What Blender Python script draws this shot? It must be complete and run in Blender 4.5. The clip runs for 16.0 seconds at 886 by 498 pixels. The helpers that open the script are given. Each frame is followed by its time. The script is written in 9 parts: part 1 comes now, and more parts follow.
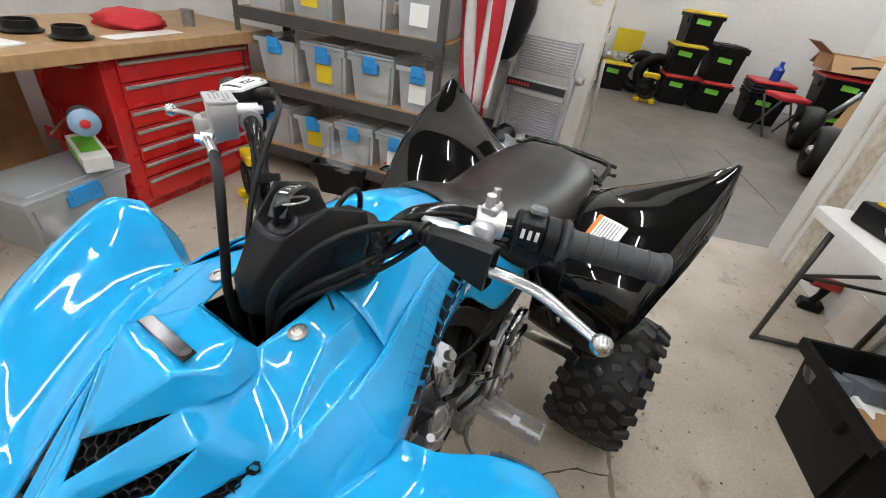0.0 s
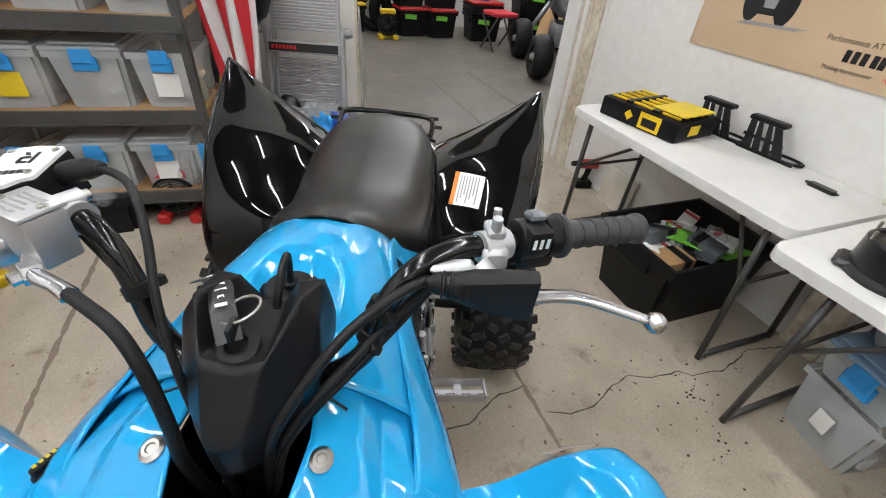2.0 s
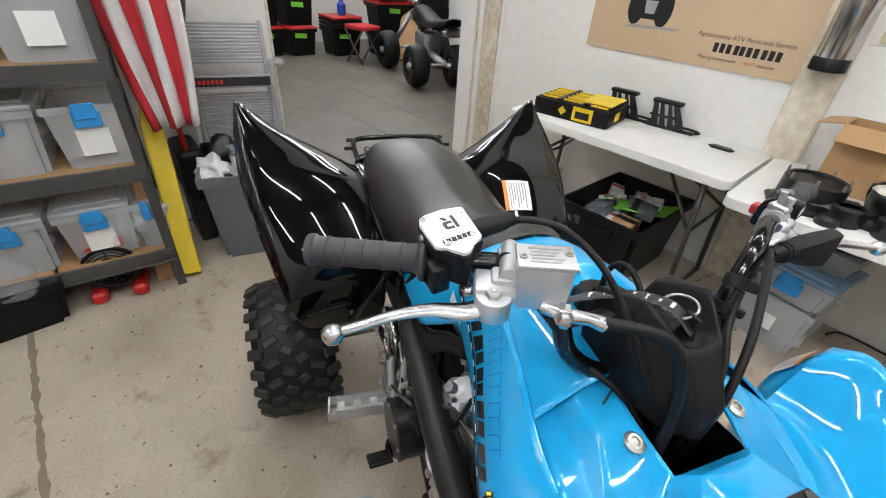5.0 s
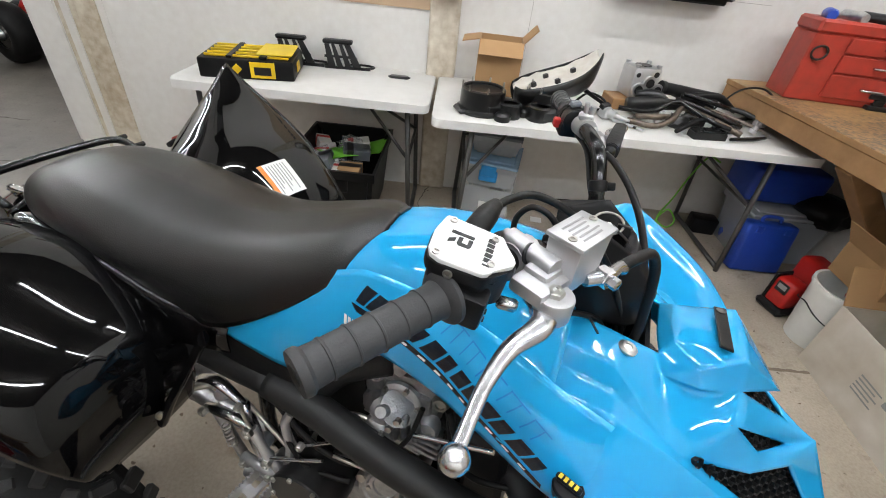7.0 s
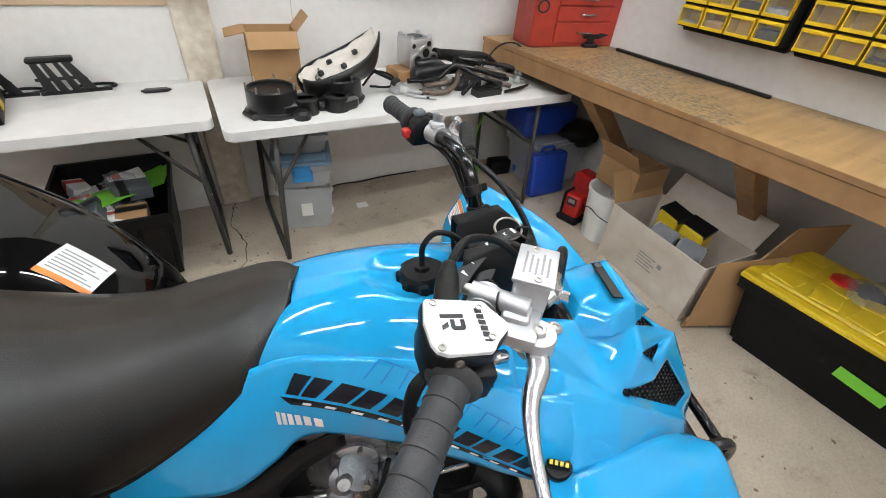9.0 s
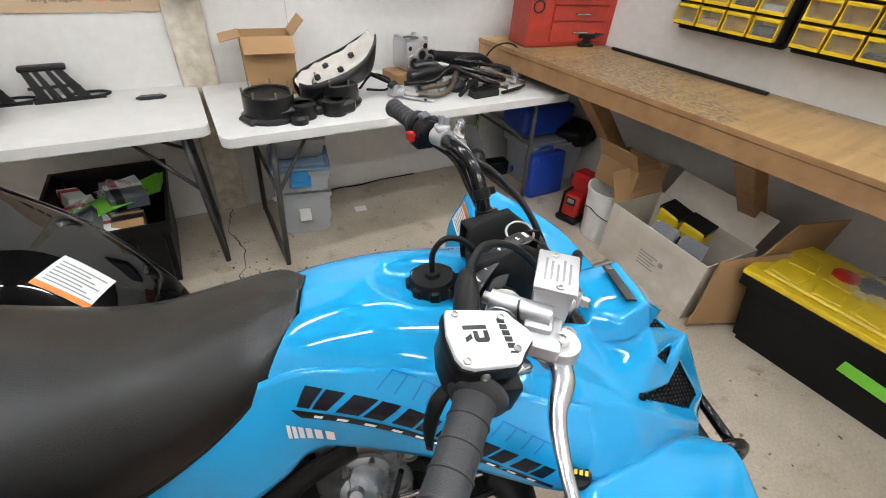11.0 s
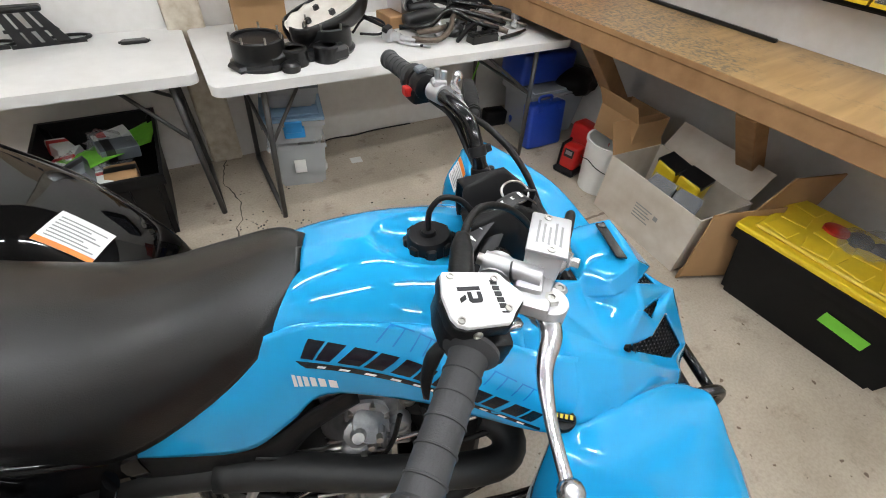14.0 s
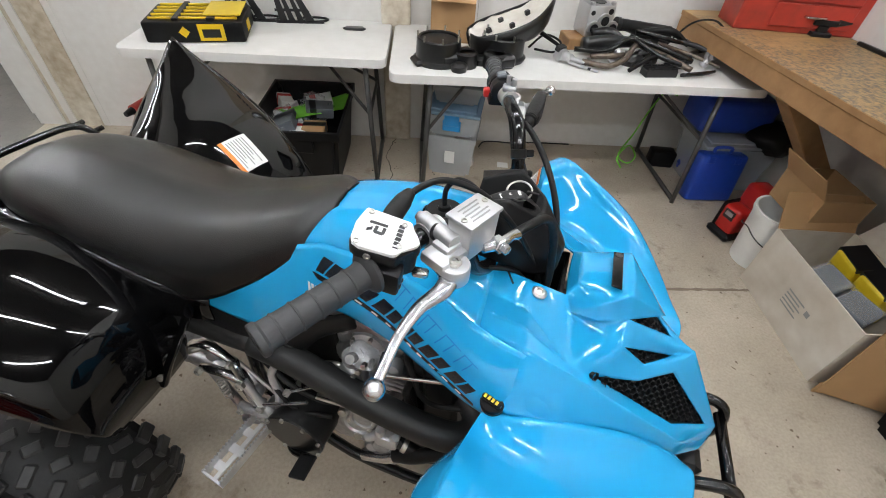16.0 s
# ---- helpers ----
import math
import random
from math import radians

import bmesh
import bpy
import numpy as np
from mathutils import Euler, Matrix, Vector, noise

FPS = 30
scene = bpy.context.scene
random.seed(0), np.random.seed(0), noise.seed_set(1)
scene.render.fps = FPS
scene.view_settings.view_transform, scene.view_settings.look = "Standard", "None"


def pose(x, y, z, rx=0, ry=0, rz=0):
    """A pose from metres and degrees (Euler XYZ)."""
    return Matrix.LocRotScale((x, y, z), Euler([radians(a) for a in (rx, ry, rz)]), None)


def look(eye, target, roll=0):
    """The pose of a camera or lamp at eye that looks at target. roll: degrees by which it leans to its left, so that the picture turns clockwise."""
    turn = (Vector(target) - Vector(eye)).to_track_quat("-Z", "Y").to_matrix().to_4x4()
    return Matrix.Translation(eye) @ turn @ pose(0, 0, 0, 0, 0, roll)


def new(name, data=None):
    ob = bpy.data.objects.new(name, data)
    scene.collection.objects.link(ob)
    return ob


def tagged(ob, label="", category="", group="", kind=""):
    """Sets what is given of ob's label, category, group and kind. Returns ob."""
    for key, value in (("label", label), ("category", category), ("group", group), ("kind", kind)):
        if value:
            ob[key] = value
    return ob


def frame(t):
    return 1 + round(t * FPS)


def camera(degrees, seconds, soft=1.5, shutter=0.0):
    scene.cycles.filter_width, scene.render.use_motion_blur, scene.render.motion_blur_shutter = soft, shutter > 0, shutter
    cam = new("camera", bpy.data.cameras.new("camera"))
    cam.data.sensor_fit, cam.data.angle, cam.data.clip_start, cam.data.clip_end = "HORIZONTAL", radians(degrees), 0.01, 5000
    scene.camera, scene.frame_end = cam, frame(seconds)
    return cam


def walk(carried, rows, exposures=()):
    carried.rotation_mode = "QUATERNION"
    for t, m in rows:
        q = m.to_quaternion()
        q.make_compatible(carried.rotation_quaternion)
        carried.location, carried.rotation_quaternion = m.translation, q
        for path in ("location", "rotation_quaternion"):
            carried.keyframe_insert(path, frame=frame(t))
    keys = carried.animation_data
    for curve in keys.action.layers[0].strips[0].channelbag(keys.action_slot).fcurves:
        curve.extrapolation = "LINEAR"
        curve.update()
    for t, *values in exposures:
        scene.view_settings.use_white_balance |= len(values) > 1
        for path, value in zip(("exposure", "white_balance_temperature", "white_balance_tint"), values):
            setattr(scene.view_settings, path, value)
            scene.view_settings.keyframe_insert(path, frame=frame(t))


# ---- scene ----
cam = camera(91.7, 16.0, soft=1.0)
PATH = [
    (0, (0.782, 0.349, 1.427), (-0.774, -0.272, 0.334), 8.3),
    (0.5, (0.794, 0.28, 1.416), (-0.862, -0.041, 0.341), 9.0),
    (1, (0.754, 0.198, 1.43), (-0.886, 0.04, 0.296), 5.9),
    (1.5, (0.737, 0.133, 1.448), (-0.878, 0.307, 0.28), 7.1),
    (2, (0.716, 0.112, 1.449), (-0.875, 0.393, 0.271), 5.1),
    (2.5, (0.665, 0.145, 1.422), (-0.916, 0.396, 0.222), 6.8),
    (3, (0.668, 0.074, 1.451), (-0.914, 0.192, 0.233), 5.2),
    (3.2, (0.679, 0.013, 1.461), (-0.906, 0.123, 0.246), 5.6),
    (5.3, (0.558, -0.549, 1.469), (-0.74, 0.51, 0.376), 4.1),
    (5.5, (0.524, -0.609, 1.468), (-0.649, 0.599, 0.388), 4.6),
    (6, (0.429, -0.726, 1.469), (-0.469, 0.711, 0.407), 9.1),
    (6.5, (0.319, -0.657, 1.436), (-0.403, 0.876, 0.373), 7.9),
    (7, (0.296, -0.556, 1.44), (-0.049, 1.017, 0.254), 6.5),
    (7.5, (0.209, -0.498, 1.478), (0.35, 1.069, 0.245), 4.6),
    (8, (0.141, -0.51, 1.492), (0.554, 1.023, 0.275), 6.8),
    (8.5, (0.132, -0.501, 1.491), (0.589, 1.016, 0.27), 7.1),
    (9, (0.156, -0.49, 1.497), (0.636, 1.022, 0.278), 5.4),
    (9.2, (0.155, -0.495, 1.49), (0.656, 1.033, 0.302), 6.2),
    (11.5, (0.139, -0.468, 1.496), (0.632, 1.027, 0.263), 4.2),
    (12, (0.139, -0.473, 1.506), (0.63, 0.983, 0.225), 4.2),
    (12.5, (0.146, -0.478, 1.509), (0.639, 0.933, 0.18), 4.3),
    (13, (0.144, -0.478, 1.509), (0.633, 0.903, 0.147), 4.6),
    (13.5, (0.147, -0.472, 1.507), (0.632, 0.89, 0.126), 5.1),
    (14, (0.139, -0.474, 1.511), (0.621, 0.886, 0.126), 5.6),
    (14.5, (0.146, -0.489, 1.501), (0.603, 0.875, 0.112), 7.3),
    (15, (0.232, -0.538, 1.512), (0.446, 0.881, 0.118), 8.1),
    (15.5, (0.339, -0.57, 1.512), (0.31, 0.863, 0.117), 6.3),
    (16, (0.373, -0.597, 1.544), (0.154, 0.834, 0.164), 4.5),
]
walk(cam, [(t, look(eye, target, roll)) for t, eye, target, roll in PATH], ((0.0, 0.23), (5.5, 0.20), (8.0, 0.22), (14.0, 0.22), (16.0, 0.17)))

# ---- light ----
world = bpy.data.worlds.new("world")
scene.world = world
world.use_nodes = True
world.node_tree.nodes["Background"].inputs[0].default_value = (0.8, 0.85, 0.9, 1)
world.node_tree.nodes["Background"].inputs[1].default_value = 0.15
TUBE_STRENGTH = 104.0


# ---- materials ----
def material(name, colour, rough=0.5, metal=0.0, second=None, grain=30.0, amount=0.5, bump=0.0, bump_scale=200.0, coat=0.0,
             patch=3.0, spec=0.5, alpha=1.0, glow=0.0, trans=0.0):
    """Principled surface whose colour wanders between colour and second at a fine and a coarse scale, with fine relief."""
    m = bpy.data.materials.new(name)
    m.use_nodes = True
    nt = m.node_tree
    n, link = nt.nodes, nt.links.new
    bsdf = n["Principled BSDF"]
    bsdf.inputs["Roughness"].default_value = rough
    bsdf.inputs["Metallic"].default_value = metal
    bsdf.inputs["Coat Weight"].default_value = coat
    bsdf.inputs["Coat Roughness"].default_value = 0.04
    bsdf.inputs["Specular IOR Level"].default_value = spec
    bsdf.inputs["Alpha"].default_value = alpha
    bsdf.inputs["Transmission Weight"].default_value = trans
    second = second or tuple(c * 0.8 for c in colour)
    coord = n.new("ShaderNodeTexCoord")
    fine = n.new("ShaderNodeTexNoise")
    fine.inputs["Scale"].default_value = grain
    fine.inputs["Detail"].default_value = 5
    coarse = n.new("ShaderNodeTexNoise")
    coarse.inputs["Scale"].default_value = patch
    coarse.inputs["Detail"].default_value = 4
    link(coord.outputs["Object"], fine.inputs["Vector"])
    link(coord.outputs["Object"], coarse.inputs["Vector"])
    both = n.new("ShaderNodeMath")
    both.operation = "MULTIPLY_ADD"
    both.inputs[1].default_value = 0.5
    link(fine.outputs["Fac"], both.inputs[0])
    half = n.new("ShaderNodeMath")
    half.operation = "MULTIPLY"
    half.inputs[1].default_value = 0.5
    link(coarse.outputs["Fac"], half.inputs[0])
    link(half.outputs[0], both.inputs[2])
    ramp = n.new("ShaderNodeValToRGB")
    ramp.color_ramp.elements[0].position = 0.5 - 0.22 / max(amount, 0.05) * 0.5
    ramp.color_ramp.elements[1].position = 0.5 + 0.22 / max(amount, 0.05) * 0.5
    ramp.color_ramp.elements[0].color = (*second, 1)
    ramp.color_ramp.elements[1].color = (*colour, 1)
    link(both.outputs[0], ramp.inputs["Fac"])
    link(ramp.outputs["Color"], bsdf.inputs["Base Color"])
    rr = n.new("ShaderNodeMapRange")
    rr.inputs["To Min"].default_value = max(rough - min(0.07, rough * 0.3), 0.02)
    rr.inputs["To Max"].default_value = min(rough + min(0.07, rough * 0.3), 1.0)
    link(coarse.outputs["Fac"], rr.inputs["Value"])
    link(rr.outputs["Result"], bsdf.inputs["Roughness"])
    if bump:
        relief = n.new("ShaderNodeTexNoise")
        relief.inputs["Scale"].default_value = bump_scale
        relief.inputs["Detail"].default_value = 3
        link(coord.outputs["Object"], relief.inputs["Vector"])
        b = n.new("ShaderNodeBump")
        b.inputs["Strength"].default_value = bump
        b.inputs["Distance"].default_value = 0.002
        link(relief.outputs["Fac"], b.inputs["Height"])
        link(b.outputs["Normal"], bsdf.inputs["Normal"])
    if glow:
        bsdf.inputs["Emission Color"].default_value = (*colour, 1)
        bsdf.inputs["Emission Strength"].default_value = glow
    return m


M = {}
M["blue"] = material("blue_plastic", (0.011, 0.315, 0.62), 0.04, second=(0.011, 0.295, 0.59), coat=0.2, grain=60, amount=0.3, bump=0.005, bump_scale=30)
M["gloss_black"] = material("gloss_black_plastic", (0.0015, 0.0015, 0.0017), 0.03, second=(0.0025, 0.0025, 0.0027), spec=0.34)
M["satin_black"] = material("satin_black_plastic", (0.007, 0.007, 0.0075), 0.36, second=(0.009, 0.009, 0.0095), bump=0.15, bump_scale=500, spec=0.16)
M["tube_black"] = material("black_painted_steel", (0.003, 0.003, 0.0033), 0.14, second=(0.006, 0.006, 0.006), spec=0.45)
M["heat_black"] = material("matt_black_heat_paint", (0.008, 0.008, 0.0085), 0.5, second=(0.015, 0.015, 0.015), bump=0.1, spec=0.35)
M["seat"] = material("black_seat_vinyl", (0.0026, 0.0025, 0.0025), 0.32, second=(0.0048, 0.0046, 0.0045), bump=0.25, bump_scale=420, spec=0.6)
M["rubber"] = material("black_rubber", (0.006, 0.006, 0.0064), 0.45, second=(0.011, 0.0105, 0.01), bump=0.25, bump_scale=150, patch=8, spec=0.2)
M["tread"] = material("dusty_tyre_rubber", (0.026, 0.0255, 0.025), 0.48, second=(0.014, 0.0138, 0.0135), bump=0.3, bump_scale=120, grain=40, patch=9, amount=0.8, spec=0.4)
M["grip"] = material("dark_grey_rubber_grip", (0.022, 0.022, 0.0235), 0.6, second=(0.032, 0.032, 0.034), bump=0.15, bump_scale=600)
M["alloy"] = material("bare_aluminium", (0.60, 0.60, 0.61), 0.42, 0.85, second=(0.5, 0.5, 0.51), bump=0.05, bump_scale=300)
M["polished"] = material("polished_aluminium", (0.62, 0.62, 0.635), 0.22, 1.0, second=(0.52, 0.52, 0.53))
M["cast"] = material("cast_aluminium", (0.58, 0.58, 0.59), 0.34, 0.85, second=(0.24, 0.24, 0.245), bump=0.35, bump_scale=220, grain=60)
M["steel"] = material("zinc_steel", (0.55, 0.54, 0.5), 0.3, 1.0, second=(0.4, 0.39, 0.36))
M["burnt_steel"] = material("burnt_rusty_steel", (0.20, 0.165, 0.135), 0.45, 0.7, second=(0.08, 0.055, 0.04), grain=40, amount=0.8, bump=0.2)
M["ladder_alloy"] = material("dull_ladder_aluminium", (0.42, 0.42, 0.43), 0.45, 0.6, second=(0.32, 0.32, 0.33))
M["satin_silver"] = material("silver_paint", (0.6, 0.6, 0.6), 0.35, 0.5, second=(0.55, 0.55, 0.55))
M["label_white"] = material("white_label", (0.78, 0.78, 0.76), 0.4, second=(0.7, 0.7, 0.68))
M["white_plate"] = material("white_anodised_plate", (0.75, 0.75, 0.74), 0.35, second=(0.7, 0.7, 0.7))
M["orange"] = material("orange_print", (0.8, 0.22, 0.02), 0.4)
M["ink"] = material("black_print", (0.006, 0.006, 0.007), 0.4)
M["grey_ink"] = material("grey_print", (0.28, 0.28, 0.28), 0.5)
M["navy_ink"] = material("dark_navy_decal", (0.008, 0.012, 0.02), 0.25)
M["fade_blue"] = material("mid_blue_decal", (0.008, 0.20, 0.55), 0.2)
M["yellow_ink"] = material("yellow_print", (0.75, 0.55, 0.02), 0.4)
M["red_ink"] = material("red_print", (0.65, 0.02, 0.02), 0.4)
M["concrete"] = None
M["wall_white"] = material("white_painted_wallboard", (0.69, 0.675, 0.65), 0.5, second=(0.60, 0.575, 0.54), grain=20, patch=0.9, amount=0.6, bump=0.08, bump_scale=70)
M["seam"] = material("dusty_wall_seam", (0.30, 0.28, 0.25), 0.8, second=(0.45, 0.42, 0.38))
M["trim_cream"] = material("chipped_cream_paint", (0.68, 0.63, 0.53), 0.55, second=(0.33, 0.25, 0.16), grain=22, patch=4, amount=0.55, bump=0.3, bump_scale=50)
M["ceiling"] = material("ceiling_board", (0.13, 0.12, 0.11), 0.85, second=(0.09, 0.083, 0.075), grain=8, patch=1.5)
M["table"] = material("white_moulded_tabletop", (0.70, 0.69, 0.67), 0.45, second=(0.6, 0.585, 0.56), grain=14, patch=3, amount=0.5, bump=0.1, bump_scale=300)
M["leg_grey"] = material("grey_steel_tube", (0.05, 0.05, 0.05), 0.4, 0.3, second=(0.08, 0.075, 0.07))
M["ply"] = None
M["wood"] = material("old_softwood", (0.40, 0.225, 0.10), 0.6, second=(0.26, 0.135, 0.055), grain=14, patch=5, amount=0.7, bump=0.2, bump_scale=70)
M["cardboard"] = material("brown_cardboard", (0.40, 0.235, 0.11), 0.8, second=(0.33, 0.19, 0.085), grain=10, patch=3, bump=0.1, bump_scale=120)
M["card_white"] = material("white_cardboard", (0.68, 0.635, 0.57), 0.75, second=(0.46, 0.39, 0.31), grain=8, patch=3, amount=0.6)
M["red_paint"] = material("red_enamel", (0.55, 0.012, 0.012), 0.28, second=(0.42, 0.01, 0.01), coat=0.3, patch=2)
M["old_red"] = material("worn_red_enamel", (0.42, 0.035, 0.02), 0.4, second=(0.25, 0.03, 0.02), grain=20, amount=0.7)
M["shelf_grey"] = material("dark_grey_shelf_steel", (0.035, 0.035, 0.036), 0.5, second=(0.06, 0.057, 0.053), grain=25)
M["bin_black"] = material("black_tote_plastic", (0.005, 0.005, 0.0055), 0.42, second=(0.009, 0.009, 0.009), bump=0.15, bump_scale=100, spec=0.16)
M["bin_grey"] = material("grey_tote_plastic", (0.13, 0.145, 0.16), 0.5, second=(0.1, 0.11, 0.125), bump=0.1, bump_scale=100)
M["clear"] = material("clear_plastic", (0.72, 0.75, 0.77), 0.25, second=(0.6, 0.63, 0.66), alpha=0.45, grain=10)
M["window_film"] = material("clear_drawer_front", (0.8, 0.8, 0.75), 0.12, alpha=0.08)
M["clear_film"] = material("clear_plastic_bag", (0.8, 0.82, 0.84), 0.12, alpha=0.22)
M["latch_blue"] = material("light_blue_plastic", (0.02, 0.27, 0.65), 0.4)
M["case_blue"] = material("deep_blue_plastic", (0.012, 0.06, 0.42), 0.4, second=(0.01, 0.045, 0.32))
M["yellow"] = material("yellow_plastic", (0.72, 0.53, 0.02), 0.42, second=(0.6, 0.42, 0.015), patch=5)
M["tool_yellow"] = material("tool_yellow", (0.75, 0.5, 0.01), 0.4)
M["red_plastic"] = material("red_plastic", (0.5, 0.015, 0.012), 0.4)
M["green"] = material("lime_green", (0.2, 0.62, 0.05), 0.6)
M["black_metal"] = material("black_cast_part", (0.007, 0.007, 0.0075), 0.3, 0.2, second=(0.016, 0.016, 0.016), bump=0.15)
M["outlet"] = material("ivory_plastic", (0.62, 0.55, 0.38), 0.4)
M["foam_white"] = material("pale_foam", (0.7, 0.67, 0.62), 0.85, second=(0.55, 0.5, 0.44), grain=25, bump=0.5, bump_scale=60)
M["poster"] = material("sand_tan_print", (0.50, 0.36, 0.235), 0.45, second=(0.43, 0.31, 0.20), grain=4, patch=1.2)
M["cloth_red"] = material("red_cloth", (0.5, 0.02, 0.03), 0.85, bump=0.2)
M["cloth_white"] = material("white_cloth", (0.7, 0.69, 0.68), 0.85, bump=0.2)
M["dark_floor"] = None
M["tube"] = material("lit_tube", (0.925, 0.955, 0.985), 0.5, glow=TUBE_STRENGTH)
M["lamp_white"] = material("white_lamp_housing", (0.75, 0.75, 0.74), 0.4)


def floor_material(name, light, dark, stain, rough):
    """Worn concrete: cloudy tone, speckle, dark oil stains and a slight sheen."""
    m = bpy.data.materials.new(name)
    m.use_nodes = True
    n, link = m.node_tree.nodes, m.node_tree.links.new
    bsdf = n["Principled BSDF"]
    coord = n.new("ShaderNodeTexCoord")

    def noise_node(scale, detail, rough_in=0.6):
        t = n.new("ShaderNodeTexNoise")
        t.inputs["Scale"].default_value = scale
        t.inputs["Detail"].default_value = detail
        t.inputs["Roughness"].default_value = rough_in
        link(coord.outputs["Object"], t.inputs["Vector"])
        return t

    def ramp_node(src, a, b, ca, cb):
        r = n.new("ShaderNodeValToRGB")
        r.color_ramp.elements[0].position, r.color_ramp.elements[1].position = a, b
        r.color_ramp.elements[0].color, r.color_ramp.elements[1].color = (*ca, 1), (*cb, 1)
        link(src.outputs["Fac"], r.inputs["Fac"])
        return r

    def mix(kind, fac, a, b):
        x = n.new("ShaderNodeMixRGB")
        x.blend_type = kind
        x.inputs["Fac"].default_value = fac
        link(a.outputs[0], x.inputs[1])
        link(b.outputs[0], x.inputs[2])
        return x

    base = ramp_node(noise_node(1.7, 8), 0.3, 0.72, dark, light)
    speck = ramp_node(noise_node(90, 4), 0.35, 0.6, (0.78, 0.77, 0.75), (1, 1, 1))
    blot = ramp_node(noise_node(5.5, 6, 0.7), 0.58, 0.74, (1, 1, 1), stain)
    spots = ramp_node(noise_node(34, 2, 0.4), 0.70, 0.735, (1, 1, 1), stain)
    col = mix("MULTIPLY", 1.0, mix("MULTIPLY", 0.8, mix("MULTIPLY", 0.7, base, speck), blot), spots)
    link(col.outputs[0], bsdf.inputs["Base Color"])
    rr = n.new("ShaderNodeMapRange")
    rr.inputs["To Min"].default_value, rr.inputs["To Max"].default_value = rough - 0.12, rough + 0.12
    link(noise_node(6, 5).outputs["Fac"], rr.inputs["Value"])
    link(rr.outputs["Result"], bsdf.inputs["Roughness"])
    b = n.new("ShaderNodeBump")
    b.inputs["Strength"].default_value, b.inputs["Distance"].default_value = 0.2, 0.003
    link(noise_node(120, 4).outputs["Fac"], b.inputs["Height"])
    link(b.outputs["Normal"], bsdf.inputs["Normal"])
    return m


def wood_top_material(name, light, dark, wear, wear_place=None):
    """Sheet of varnished wood with long grain and a patch scraped grey."""
    m = bpy.data.materials.new(name)
    m.use_nodes = True
    n, link = m.node_tree.nodes, m.node_tree.links.new
    bsdf = n["Principled BSDF"]
    coord = n.new("ShaderNodeTexCoord")
    stretch = n.new("ShaderNodeMapping")
    stretch.inputs["Scale"].default_value = (26, 2.2, 10)
    link(coord.outputs["Object"], stretch.inputs["Vector"])
    g = n.new("ShaderNodeTexNoise")
    g.inputs["Scale"].default_value, g.inputs["Detail"].default_value = 1.0, 6
    link(stretch.outputs[0], g.inputs["Vector"])
    r = n.new("ShaderNodeValToRGB")
    r.color_ramp.elements[0].position, r.color_ramp.elements[1].position = 0.3, 0.7
    r.color_ramp.elements[0].color, r.color_ramp.elements[1].color = (*dark, 1), (*light, 1)
    link(g.outputs["Fac"], r.inputs["Fac"])
    w = n.new("ShaderNodeTexNoise")
    w.inputs["Scale"].default_value, w.inputs["Detail"].default_value, w.inputs["Roughness"].default_value = 3.0, 9, 0.75
    link(coord.outputs["Object"], w.inputs["Vector"])
    fac = w.outputs["Fac"]
    lo, hi = 0.56, 0.66
    if wear_place:
        away = n.new("ShaderNodeVectorMath")
        away.operation = "DISTANCE"
        flat = n.new("ShaderNodeMapping")
        flat.inputs["Scale"].default_value = (1, 0.55, 0)
        link(coord.outputs["Object"], flat.inputs["Vector"])
        link(flat.outputs[0], away.inputs[0])
        away.inputs[1].default_value = (wear_place[0], wear_place[1] * 0.55, 0)
        sub = n.new("ShaderNodeMath")
        sub.operation = "MULTIPLY_ADD"
        sub.inputs[1].default_value = -0.20
        link(away.outputs["Value"], sub.inputs[0])
        link(fac, sub.inputs[2])
        fac = sub.outputs[0]
        lo, hi = 0.34, 0.46
    wr = n.new("ShaderNodeMapRange")
    wr.inputs["From Min"].default_value, wr.inputs["From Max"].default_value = lo, hi
    link(fac, wr.inputs["Value"])
    fine = n.new("ShaderNodeTexNoise")
    fine.inputs["Scale"].default_value, fine.inputs["Detail"].default_value, fine.inputs["Roughness"].default_value = 45, 4, 0.7
    link(coord.outputs["Object"], fine.inputs["Vector"])
    fr = n.new("ShaderNodeMapRange")
    fr.inputs["From Min"].default_value, fr.inputs["From Max"].default_value = 0.40, 0.60
    link(fine.outputs["Fac"], fr.inputs["Value"])
    prod = n.new("ShaderNodeMath")
    prod.operation = "MULTIPLY"
    link(wr.outputs[0], prod.inputs[0])
    link(fr.outputs[0], prod.inputs[1])
    x = n.new("ShaderNodeMixRGB")
    link(prod.outputs[0], x.inputs["Fac"])
    link(r.outputs["Color"], x.inputs[1])
    x.inputs[2].default_value = (*wear, 1)
    link(x.outputs[0], bsdf.inputs["Base Color"])
    bsdf.inputs["Roughness"].default_value = 0.42
    b = n.new("ShaderNodeBump")
    b.inputs["Strength"].default_value, b.inputs["Distance"].default_value = 0.15, 0.002
    link(g.outputs["Fac"], b.inputs["Height"])
    link(b.outputs["Normal"], bsdf.inputs["Normal"])
    return m


